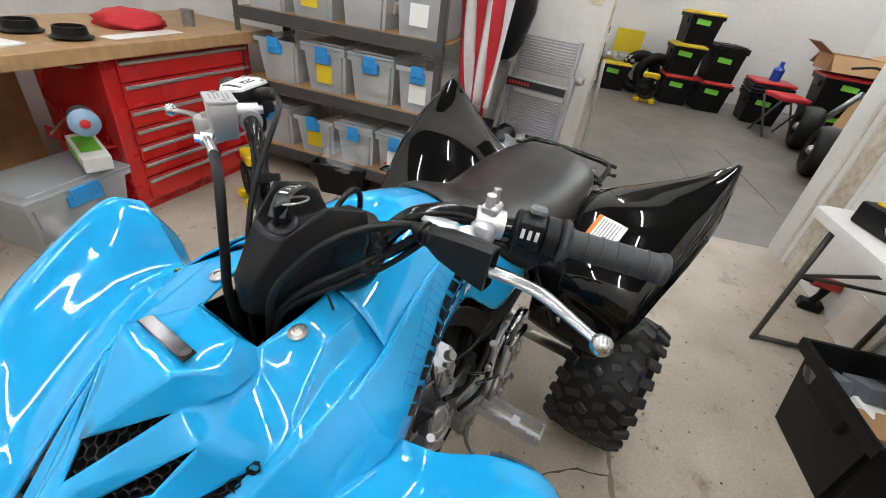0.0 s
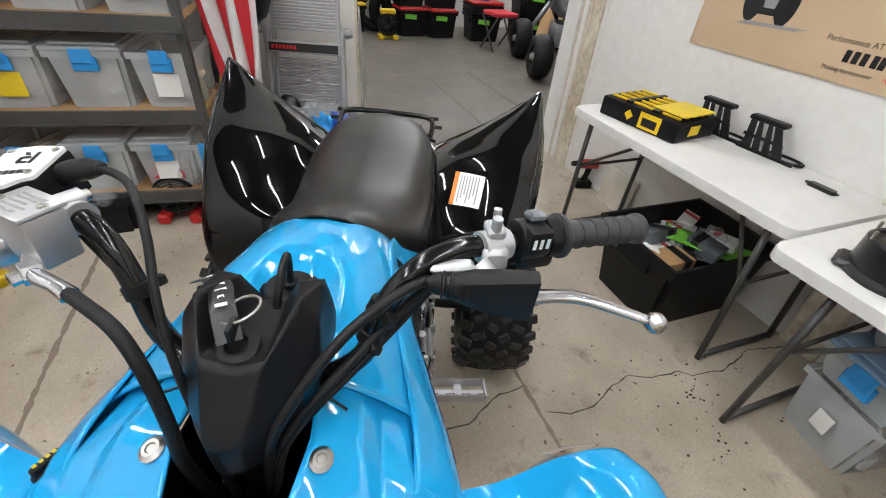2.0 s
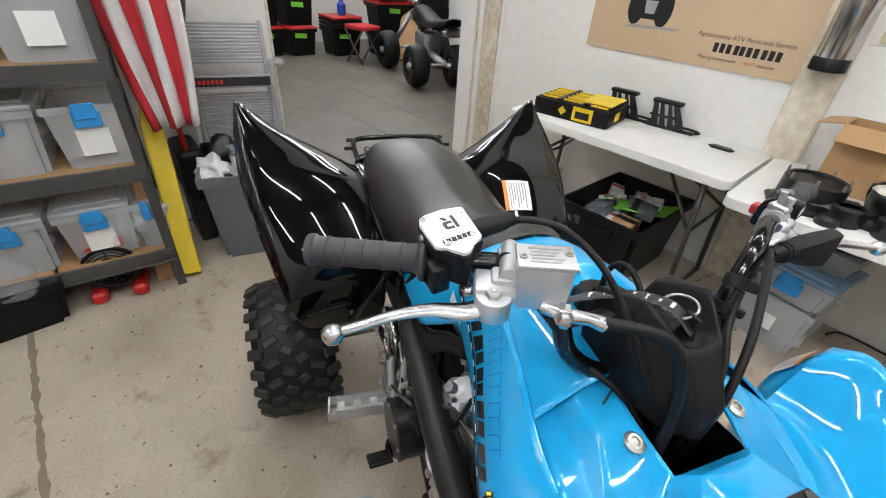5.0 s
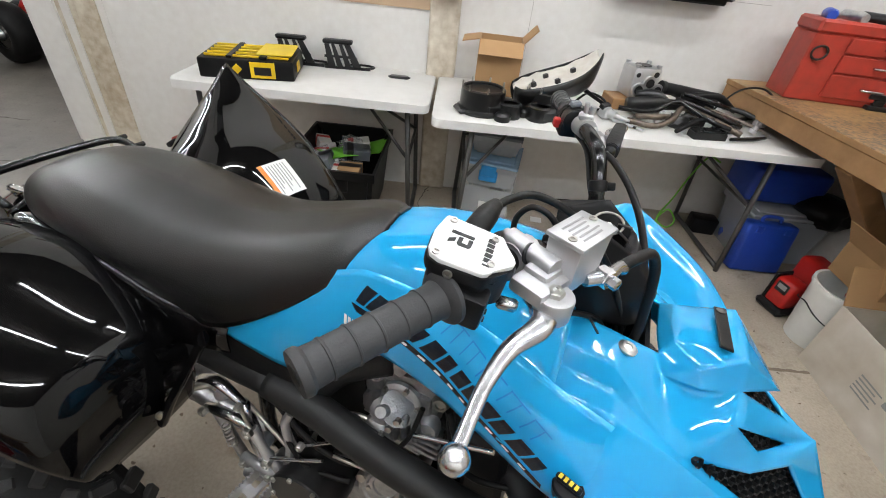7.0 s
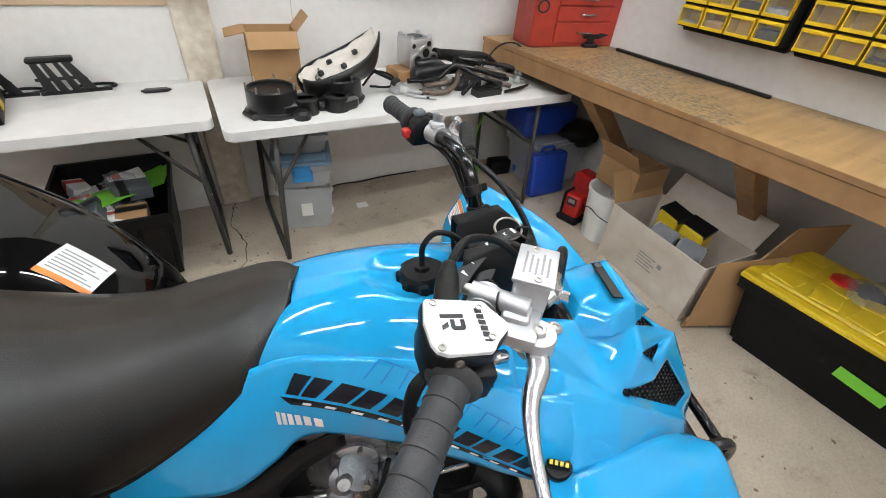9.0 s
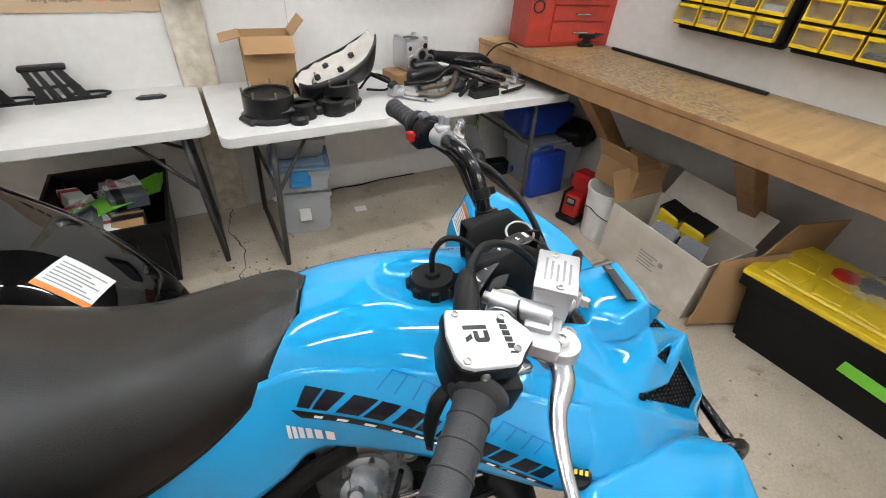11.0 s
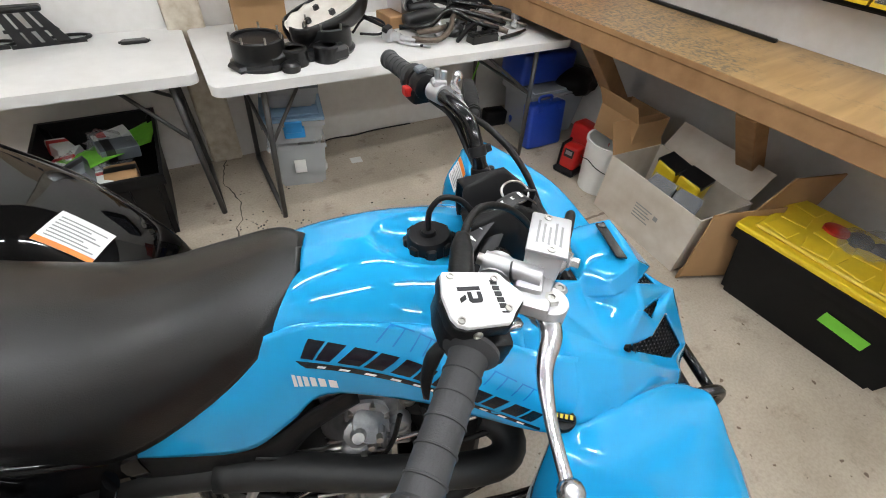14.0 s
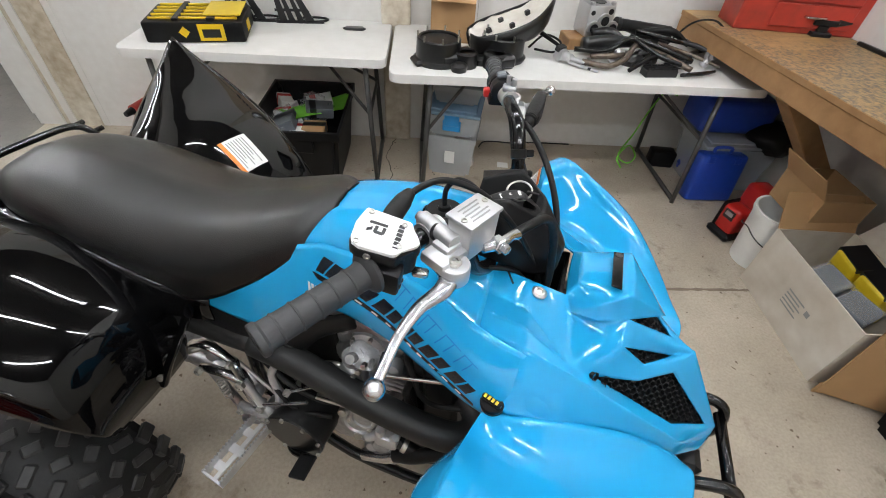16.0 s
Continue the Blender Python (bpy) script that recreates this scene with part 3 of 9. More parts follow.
HOOD = {
    "a0": (0.985, 0.055, 0.998), "a1": (0.985, 0.104, 0.982), "a2": (0.985, 0.128, 0.960), "a3": (0.985, 0.158, 0.945), "a4": (0.985, 0.190, 0.912), "a5": (0.985, 0.214, 0.875),
    "b0": (1.085, 0.067, 0.984), "b1": (1.087, 0.120, 0.977), "b2": (1.092, 0.142, 0.953), "b3": (1.095, 0.172, 0.943), "b4": (1.10, 0.214, 0.908), "b5": (1.095, 0.245, 0.872),
    "c": (1.135, 0.0, 0.956), "c0": (1.138, 0.058, 0.963), "g": (1.146, 0.074, 0.942), "c2": (1.163, 0.152, 0.906), "c3": (1.168, 0.168, 0.906), "c4": (1.172, 0.198, 0.872), "c5": (1.165, 0.222, 0.845),
    "p": (1.150, 0.0, 0.978), "p1": (1.152, 0.040, 0.979), "p2": (1.182, 0.069, 0.966), "C": (1.222, 0.053, 0.990), "L": (1.227, 0.0, 0.987), "q1": (1.188, 0.084, 0.946),
    "v1a": (1.231, 0.062, 0.946), "T": (1.290, 0.0, 0.914), "v1c": (1.312, 0.0, 0.868),
    "v2a": (1.231, 0.099, 0.921), "v2b": (1.319, 0.017, 0.838), "v2c": (1.271, 0.080, 0.870), "N1": (1.354, 0.0, 0.846),
    "v3a": (1.199, 0.140, 0.881), "v3b": (1.266, 0.103, 0.852), "v3c": (1.326, 0.042, 0.824), "v3d": (1.428, 0.012, 0.662), "v3f": (1.348, 0.083, 0.734), "N2": (1.452, 0.0, 0.648),
    "i1": (1.272, 0.140, 0.812), "i2": (1.366, 0.099, 0.712), "tip": (1.443, 0.028, 0.596), "j1": (1.268, 0.162, 0.778), "j2": (1.362, 0.118, 0.686), "t0": (1.452, 0.0, 0.60)}
facets("hood", HOOD, ("a0 a1 b1 b0", "a1 a2 b2 b1", "a2 a3 b3 b2", "a3 a4 b4 b3", "a4 a5 b5 b4", "b0 b1 c2 g c0", "b1 b2 c2", "b2 b3 c3 c2", "b3 b4 c4 c3", "b4 b5 c5 c4",
                      "c c0 p1 p", "c0 g p2 p1", "g q1 p2", "q1 v1a C p2", "p p1 p2 C L", "L C T", "C v1a T", "g c2 v3a v2a", "g v2a v1a q1", "v2a v3a v3b v2c",
                      "v1a v2a v2b N1 v1c", "v2c v3b v3c N1 v2b", "N1 v3c v3d N2", "c2 c3 i1 v3a", "v3a i1 i2 v3f", "v3f i2 tip N2 v3d", "N2 tip t0", "c3 c4 j1 i1", "c4 c5 j1", "i1 j1 j2 i2", "i2 j2 tip"),
       "blue", "glossy sky-blue hood with sharp creases")
bm = bmesh.new()
PLAQ = frame_to((1.203, 0.0, 0.9895), (0, 1, 0), (-0.98, 0, 0.06))
prism(bm, [(-0.046, -0.007), (0.046, -0.007), (0.043, 0.0075), (-0.043, 0.0075)], 0.003, PLAQ, 0.001)
plaque = part("plaque", bm, "tube_black", quad, "narrow black plaque on the hood")
bm = bmesh.new()
lathe(bm, [(0.0058, 0.0), (0.0058, 0.0012), (0.0044, 0.0012), (0.004, 0.0005), (0, 0.0005)], 16, PLAQ @ pose(0.036, 0, 0.003))
part("badge", bm, "leg_grey", plaque, "round grey badge")


def inside(p, poly):
    hit = False
    for i in range(len(poly)):
        (x0, y0), (x1, y1) = poly[i], poly[i - 1]
        if (y0 > p[1]) != (y1 > p[1]) and p[0] < (x1 - x0) * (p[1] - y0) / (y1 - y0) + x0:
            hit = not hit
    return hit


def nose_vent(corners):
    """A recessed honeycomb panel behind an opening."""
    pts = [Vector(p) for p in corners]
    mid = sum(pts, Vector()) / len(pts)
    n = sum(((p - mid).cross(pts[i - 1] - mid) for i, p in enumerate(pts)), Vector()).normalized()
    if n.x + n.z < 0:
        n = -n
    u = Vector((0, 1, 0)) - n * n.y
    u.normalize()
    w = n.cross(u)
    flat = [((p - mid).dot(u), (p - mid).dot(w)) for p in pts]
    wide = [mid + (p - mid) * 1.06 for p in pts]
    bm = bmesh.new()
    top = [bm.verts.new(p - n * 0.003) for p in wide]
    low = [bm.verts.new(p - n * 0.016) for p in wide]
    bm.faces.new(low)
    for i in range(len(pts)):
        bm.faces.new((top[i], top[i - 1], low[i - 1], low[i]))
    vent = part("vent", bm, "ink", quad, "black recessed honeycomb vent in the nose")
    bm = bmesh.new()
    r = 0.0082
    for a in range(-16, 17):
        for b in range(-16, 17):
            cx, cy = a * r * 1.5, (b + 0.5 * (a % 2)) * r * 1.732
            if not inside((cx * 0.92, cy * 0.92), flat):
                continue
            rings = []
            for k, h in ((0.99, -0.0055), (0.84, -0.005), (0.66, -0.015)):
                rings.append([bm.verts.new(mid + u * (cx + r * k * math.cos(q * math.pi / 3)) + w * (cy + r * k * math.sin(q * math.pi / 3)) + n * h) for q in range(6)])
            for hi, lo in zip(rings, rings[1:]):
                for q in range(6):
                    bm.faces.new((hi[q], hi[q - 1], lo[q - 1], lo[q]))
    bmesh.ops.recalc_face_normals(bm, faces=bm.faces)
    comb = part("honeycomb", bm, "satin_black", vent)
    comb["kind"] = "stuff"


def mirrored(names, s):
    return [(HOOD[k][0], s * HOOD[k][1], HOOD[k][2]) for k in names.split()]


nose_vent(mirrored("v1a", 1) + mirrored("v1a v1c", -1))
for s in (1, -1):
    nose_vent(mirrored("v2a v2b v2c", s))
    nose_vent(mirrored("v3a v3b v3c v3d v3f", s))
# front fenders
WING = [
    [(1.064, 0.236, 0.862), (1.052, 0.290, 0.868), (1.048, 0.360, 0.924), (1.045, 0.420, 0.938), (1.045, 0.470, 0.882), (1.05, 0.480, 0.80)],
    [(1.10, 0.240, 0.868), (1.095, 0.305, 0.866), (1.09, 0.385, 0.934), (1.085, 0.437, 0.948), (1.08, 0.492, 0.882), (1.08, 0.502, 0.80)],
    [(1.165, 0.216, 0.850), (1.155, 0.290, 0.842), (1.145, 0.375, 0.892), (1.14, 0.425, 0.922), (1.14, 0.492, 0.855), (1.14, 0.506, 0.78)],
    [(1.262, 0.168, 0.795), (1.255, 0.240, 0.792), (1.25, 0.325, 0.826), (1.25, 0.382, 0.85), (1.25, 0.455, 0.79), (1.25, 0.47, 0.72)],
    [(1.345, 0.132, 0.725), (1.345, 0.185, 0.745), (1.338, 0.26, 0.755), (1.33, 0.32, 0.76), (1.325, 0.39, 0.71), (1.325, 0.405, 0.65)],
    [(1.372, 0.128, 0.70), (1.378, 0.165, 0.730), (1.372, 0.225, 0.725), (1.36, 0.27, 0.715), (1.345, 0.33, 0.68), (1.34, 0.345, 0.64)]]
FLANK = [
    [(1.075, 0.225, 0.72), (1.03, 0.285, 0.72), (1.0, 0.36, 0.74), (0.995, 0.42, 0.76)],
    [(1.068, 0.232, 0.80), (1.035, 0.288, 0.80), (1.012, 0.36, 0.85), (1.008, 0.42, 0.86)],
    [(1.064, 0.236, 0.862), (1.052, 0.290, 0.868), (1.048, 0.360, 0.924), (1.045, 0.420, 0.938)]]
flank_grid = {}
wing_grid = {}
for s in (1, -1):
    bm = bmesh.new()
    g = sheet(bm, WING, 8, 6, s < 0)
    wing_grid[s] = coords(g)
    flank_grid[s] = coords(sheet(bm, FLANK, 5, 6, s < 0))
    bmesh.ops.remove_doubles(bm, verts=bm.verts, dist=0.0006)
    thicken(part("front_fender", bm, "blue", quad, "swept sky-blue front fender", True, 38), 0.004)

# seat
SEAT_FRONT = rows_of([
    (0.745, 0, 1.036, 0.022, 1.034, 0.04, 1.028, 0.05, 1.018),
    (0.69, 0, 1.032, 0.056, 1.024, 0.10, 0.996, 0.118, 0.958),
    (0.59, 0, 1.002, 0.082, 0.987, 0.138, 0.945, 0.158, 0.886),
    (0.47, 0, 0.968, 0.10, 0.949, 0.162, 0.89, 0.178, 0.818),
    (0.37, 0, 0.957, 0.11, 0.937, 0.17, 0.878, 0.176, 0.80)])
SEAT_BACK = rows_of([
    (0.37, 0, 0.957, 0.11, 0.937, 0.17, 0.878, 0.176, 0.80),
    (0.24, 0, 0.965, 0.117, 0.945, 0.178, 0.89, 0.172, 0.82),
    (0.10, 0, 0.98, 0.12, 0.962, 0.178, 0.91, 0.172, 0.845),
    (-0.05, 0, 0.985, 0.11, 0.968, 0.16, 0.922, 0.155, 0.87),
    (-0.15, 0, 0.968, 0.09, 0.953, 0.125, 0.918, 0.12, 0.88),
    (-0.195, 0, 0.93, 0.055, 0.922, 0.08, 0.905, 0.08, 0.88)])
bm = bmesh.new()
both_sides(bm, SEAT_FRONT + SEAT_BACK[1:], 6, 6)
bmesh.ops.holes_fill(bm, edges=[e for e in bm.edges if e.is_boundary], sides=0)
part("seat", bm, "seat", quad, "long padded seat in black textured vinyl", True)

# rear fenders
FENDER_FRONT = rows_of([
    (0.30, 0.185, 0.56, 0.23, 0.552, 0.30, 0.545, 0.37, 0.545, 0.40, 0.55),
    (0.335, 0.18, 0.66, 0.24, 0.665, 0.32, 0.655, 0.40, 0.635, 0.425, 0.615),
    (0.31, 0.178, 0.75, 0.245, 0.77, 0.335, 0.77, 0.43, 0.735, 0.455, 0.69),
    (0.225, 0.175, 0.83, 0.25, 0.852, 0.35, 0.862, 0.455, 0.83, 0.482, 0.77)])
FENDER_BACK = rows_of([
    (0.225, 0.175, 0.83, 0.25, 0.852, 0.35, 0.862, 0.455, 0.83, 0.482, 0.77),
    (0.12, 0.172, 0.885, 0.25, 0.918, 0.36, 0.932, 0.48, 0.91, 0.512, 0.85),
    (0.0, 0.172, 0.895, 0.25, 0.935, 0.37, 0.968, 0.50, 0.972, 0.535, 0.915),
    (-0.10, 0.19, 0.895, 0.28, 0.942, 0.395, 0.995, 0.51, 1.025, 0.54, 0.985),
    (-0.19, 0.30, 0.915, 0.37, 0.965, 0.45, 1.022, 0.522, 1.08, 0.535, 1.06)])
fender_grid = {}
for s in (1, -1):
    bm = bmesh.new()
    g = sheet(bm, FENDER_FRONT + FENDER_BACK[1:], 6, 6, s < 0)
    fender_grid[s] = coords(g)
    thicken(part("rear_fender", bm, "gloss_black", quad, "pointed gloss-black rear fender", True), 0.004)
    # raised rib along the fender's outer edge
    bm = bmesh.new()
    pts = [on_skin(fender_grid[s], u, 0.80)[0] + Vector((0, 0, 0.003)) for u in [0.3 + 0.07 * k for k in range(11)]]
    tube(bm, pts, [0.003, 0.007, 0.007, 0.003], 8, 3)
    part("fender_rib", bm, "gloss_black", quad, "", True)
    # strip between seat and fender
    bm = bmesh.new()
    sheet(bm, rows_of([(0.46, 0.150, 0.80, 0.168, 0.79, 0.172, 0.745), (0.30, 0.168, 0.83, 0.185, 0.82, 0.19, 0.74),
                       (0.12, 0.165, 0.885, 0.19, 0.88, 0.195, 0.80), (-0.06, 0.15, 0.90, 0.19, 0.895, 0.20, 0.82), (-0.20, 0.07, 0.895, 0.15, 0.89, 0.17, 0.83)]), 5, 4, s < 0)
    thicken(part("seat_side_trim", bm, "gloss_black", quad, "gloss-black trim under the seat", True), 0.004)

# tail piece
bm = bmesh.new()
sheet(bm, rows_of([(-0.10, -0.18, 0.90, -0.08, 0.925, 0.08, 0.925, 0.18, 0.90), (-0.22, -0.15, 0.885, -0.07, 0.905, 0.07, 0.905, 0.15, 0.885),
                   (-0.30, -0.10, 0.84, -0.05, 0.86, 0.05, 0.86, 0.10, 0.84)]), 5, 5)
thicken(part("tail_cover", bm, "gloss_black", quad, "gloss-black tail cover", True), 0.006)

# grab bar behind the seat
bm = bmesh.new()
tube(bm, [(-0.12, -0.155, 0.875), (-0.19, -0.165, 0.92), (-0.245, -0.15, 0.938), (-0.262, -0.06, 0.94), (-0.262, 0.06, 0.94), (-0.245, 0.15, 0.938), (-0.19, 0.165, 0.92), (-0.12, 0.155, 0.875)], 0.0095, 10, 8)
grab = part("grab_bar", bm, "tube_black", quad, "black tubular grab bar", True)
for s in (1, -1):
    bm = bmesh.new()
    tube(bm, [(-0.245, s * 0.15, 0.938), (-0.25, s * 0.185, 0.937)], 0.007, 8)
    part("bar_tab", bm, "tube_black", grab, "", True)
    bm = bmesh.new()
    tube(bm, [(-0.20, s * 0.163, 0.922), (-0.205, s * 0.20, 0.92)], 0.007, 8)
    part("bar_tab", bm, "tube_black", grab, "", True)
    bm = bmesh.new()
    tube(bm, [(-0.13, s * 0.105, 0.905), (-0.20, s * 0.12, 0.915), (-0.235, s * 0.11, 0.90)], [0.006, 0.011, 0.004], 8, 4)
    part("bar_bracket", bm, "polished", grab, "bright metal bracket", True)

# handlebar and controls, set out in the room's axes with the bars turned slightly to the right
BAR = [(0.168, -0.388, 1.178), (0.243, -0.281, 1.184), (0.296, -0.202, 1.189), (0.318, -0.167, 1.172), (0.336, -0.147, 1.125), (0.353, -0.131, 1.07), (0.376, -0.085, 1.036), (0.388, -0.02, 1.03),
       (0.395, 0.045, 1.036), (0.396, 0.09, 1.07), (0.392, 0.107, 1.125), (0.381, 0.142, 1.172), (0.362, 0.188, 1.186), (0.350, 0.232, 1.183), (0.326, 0.312, 1.177), (0.302, 0.42, 1.170)]
bm = bmesh.new()
tube(bm, BAR, 0.0122, 14, 6)
part("handlebar", bm, "tube_black", quad, "gloss-black tubular handlebar", True)
for a, b in (((0.164, -0.395, 1.178), (0.243, -0.281, 1.184)), ((0.300, 0.430, 1.169), (0.326, 0.312, 1.177))):
    a = Vector(a)
    way = Vector(b) - a
    L = way.length
    prof = [(0.011, 0), (0.0185, 0.0), (0.0195, 0.002), (0.0195, 0.007), (0.0172, 0.010)]
    for k in range(5):
        h = 0.024 + k * (L - 0.052) / 4
        prof += [(0.0167, h - 0.0014), (0.0178, h - 0.0008), (0.0178, h + 0.0008), (0.0167, h + 0.0014)]
    prof += [(0.0168, L - 0.016), (0.0185, L - 0.010), (0.024, L - 0.007), (0.0265, L - 0.004), (0.0265, L), (0.022, L + 0.003), (0.012, L + 0.003)]
    bm = bmesh.new()
    lathe(bm, prof, 32, aim(a, way))
    grip = part("grip", bm, "grip", quad, "dark grey rubber grip with thin raised rings", True, 35)
    bm = bmesh.new()
    lathe(bm, [(0.0, -0.001), (0.009, -0.001), (0.010, 0.001)], 20, aim(a, way))
    part("grip_end", bm, "rubber", grip, "", True, 35)

# throttle housing with its white cover plate
THR = frame_to((0.2515, -0.256, 1.2225), (0.985, -0.03, -0.14), (0.03, 0.99, 0.09))
OUTLINE = [(-0.0285, 0.0245), (-0.0265, 0.027), (0.0255, 0.0245), (0.0285, 0.022), (0.032, 0.0125), (0.041, 0.004), (0.0435, -0.001), (0.0425, -0.0065), (0.038, -0.011), (0.028, -0.0195),
           (0.025, -0.0265), (0.021, -0.0295), (-0.017, -0.031), (-0.0255, -0.0275), (-0.0295, -0.020), (-0.032, 0.002)]
bm = bmesh.new()
prism(bm, [(x * 1.05, y * 1.05) for x, y in OUTLINE], 0.012, THR @ pose(0, 0, -0.0125), 0.0025)
prism(bm, [(x * 0.97, y * 0.97) for x, y in OUTLINE], 0.034, THR @ pose(0.001, 0.002, -0.047), 0.004)
box(bm, 0.006, 0.034, -0.037, -0.014, -0.060, -0.022, 0.004, THR, 2)
box(bm, -0.02, 0.012, -0.034, 0.022, -0.058, -0.03, 0.008, THR, 2)
thr = part("throttle_housing", bm, "satin_black", quad, "black thumb throttle housing with a white plate", True, 40)
for y in (-0.031, -0.022):
    bm = bmesh.new()
    lathe(bm, [(0.0028, 0), (0.0028, 0.0015), (0.0016, 0.0015), (0.0014, 0.0005)], 10, THR @ pose(0.0345, y, -0.045, 0, 90, 0))
    part("small_screw", bm, "black_metal", thr)
bm = bmesh.new()
prism(bm, OUTLINE, 0.0045, THR @ pose(0, 0, 0.0), 0.0012)
plate = part("cover_plate", bm, "white_plate", thr, "white cover plate with dark lettering shapes")
for x, y in ((-0.0205, 0.0215), (0.0205, 0.0165), (0.0245, -0.0155), (-0.0215, -0.0245)):
    bm = bmesh.new()
    lathe(bm, [(0.0036, 0), (0.0036, 0.0018), (0.0021, 0.0018), (0.0018, 0.0008), (0, 0.0008)], 14, THR @ pose(x, y, 0.0045))
    part("plate_screw", bm, "steel", thr, "", True, 35)
bm = bmesh.new()
lathe(bm, [(0.0042, 0), (0.0042, 0.002), (0.0024, 0.0026), (0.002, 0.0012), (0, 0.0012)], 14, THR @ pose(-0.006, -0.0322, -0.0065, 90, 0, 0))
part("front_screw", bm, "steel", thr, "", True, 35)
# the maker's mark and its row of letters, kept to plain bars
bm = bmesh.new()
MARK = THR @ pose(0, 0, 0.0046)
box(bm, -0.0175, 0.0035, 0.0052, 0.0092, 0, 0.0004, 0, MARK)
prism(bm, [(-0.0175, -0.0075), (-0.0115, -0.0038), (-0.0115, 0.0012), (-0.0175, -0.0028)], 0.0004, MARK)
prism(bm, [(-0.0095, 0.0035), (-0.0055, 0.0035), (-0.0055, -0.0035), (-0.0005, -0.0035), (-0.0005, 0.0035), (0.0035, 0.0035), (0.0035, -0.0055), (0.0015, -0.0078), (-0.0075, -0.0078), (-0.0095, -0.0055)], 0.0004, MARK)
part("plate_mark", bm, "ink", plate)
for k in range(6):
    bm = bmesh.new()
    m = THR @ pose(0.0185 + 0.0004 * k, 0.0128 - 0.0063 * k, 0.0046, 0, 0, -4)
    w = 0.0026 if k < 5 else 0.001
    box(bm, -0.0034, 0.0034, -w, w, 0, 0.0004, 0.0001, m)
    part("letter_bar", bm, "ink", plate)
bm = bmesh.new()
tube(bm, [(0.226, -0.262, 1.175), (0.212, -0.268, 1.158), (0.205, -0.276, 1.135), (0.203, -0.288, 1.122)], [0.006, 0.009, 0.008, 0.004], 8, 4, flat=0.45)
part("thumb_lever", bm, "satin_black", thr, "curved black thumb lever", True)

# brake master cylinder and lever
RES = frame_to((0.3465, -0.201, 1.228), (0.85, -0.52, 0.0), (0.52, 0.85, 0.02))
bm = bmesh.new()
box(bm, -0.0185, 0.0185, -0.0275, 0.0275, -0.052, 0.0, 0.0035, RES, 2, 0.08)
mc = part("brake_reservoir", bm, "alloy", quad, "square bare aluminium brake fluid reservoir", True, 40)
bm = bmesh.new()
box(bm, -0.0205, 0.0205, -0.0295, 0.0295, 0.0, 0.0055, 0.002, RES, 2)
lid = part("lid", bm, "alloy", mc, "", True, 40)
for k in range(5):
    bm = bmesh.new()
    box(bm, -0.0125 + 0.0058 * k, -0.0102 + 0.0058 * k, -0.017 + 0.002 * (k % 2), 0.017 - 0.004 * (k % 3), 0.0056, 0.0059, 0, RES)
    part("lid_print", bm, "grey_ink", lid)
for x, y in ((0.004, -0.023), (-0.004, 0.023)):
    bm = bmesh.new()
    lathe(bm, [(0.0042, 0), (0.0042, 0.0014), (0.0022, 0.0014), (0.0018, 0.0004), (0, 0.0004)], 14, RES @ pose(x, y, 0.0055))
    part("screw", bm, "steel", lid, "", True, 35)
bm = bmesh.new()
tube(bm, [(0.283, -0.1955, 1.203), (0.331, -0.231, 1.203)], 0.0105, 16)
tube(bm, [(0.288, -0.214, 1.189), (0.304, -0.190, 1.189)], 0.0175, 16)
box(bm, -0.020, 0.018, -0.050, 0.004, -0.008, 0.008, 0.004, frame_to((0.335, -0.215, 1.188), (0.85, -0.52, 0), (0.52, 0.85, 0)), 2)
box(bm, -0.012, 0.016, -0.020, 0.016, -0.012, 0.010, 0.005, frame_to((0.322, -0.222, 1.192), (0.85, -0.52, 0), (0.52, 0.85, 0)), 2)
lathe(bm, [(0.018, -0.012), (0.019, -0.010), (0.019, 0.010), (0.018, 0.012)], 20, pose(0.335, -0.250, 1.178))
perch = part("master_cylinder", bm, "alloy", quad, "cast aluminium brake lever perch", True, 40)
bm = bmesh.new()
lathe(bm, [(0.0065, 0), (0.0065, 0.007), (0.003, 0.007)], 12, aim((0.283, -0.1955, 1.203), (-0.8, 0.6, 0)))
part("clamp_bolt", bm, "steel", perch, "", True, 40)
bm = bmesh.new()
tube(bm, [(0.305, -0.216, 1.203), (0.3065, -0.217, 1.2035)], 0.0112, 16)
part("cable_tie", bm, "ink", perch, "thin black cable tie", True, 40)
bm = bmesh.new()
lathe(bm, [(0.0085, 0), (0.0085, 0.005), (0.0075, 0.006), (0.004, 0.006), (0.0035, 0.004), (0, 0.004)], 6, pose(0.335, -0.250, 1.190))
part("pivot_bolt", bm, "steel", perch)
LEVER = [(0.316, -0.242, 1.176), (0.330, -0.256, 1.174), (0.327, -0.278, 1.171), (0.307, -0.307, 1.168), (0.295, -0.344, 1.164), (0.290, -0.375, 1.159), (0.287, -0.398, 1.156)]
bm = bmesh.new()
tube(bm, LEVER, [0.011, 0.0125, 0.0115, 0.0085, 0.0062, 0.0058, 0.006], 14, 6, flat=0.72)
box(bm, 0.286, 0.306, -0.262, -0.250, 1.164, 1.176, 0.003)
lathe(bm, [(0.001, -0.0115), (0.006, -0.0098), (0.0098, -0.006), (0.0115, 0), (0.0098, 0.006), (0.006, 0.0098), (0.001, 0.0115)], 16, pose(0.287, -0.404, 1.155))
part("brake_lever", bm, "polished", quad, "polished aluminium brake lever with ball end", True)
bm = bmesh.new()
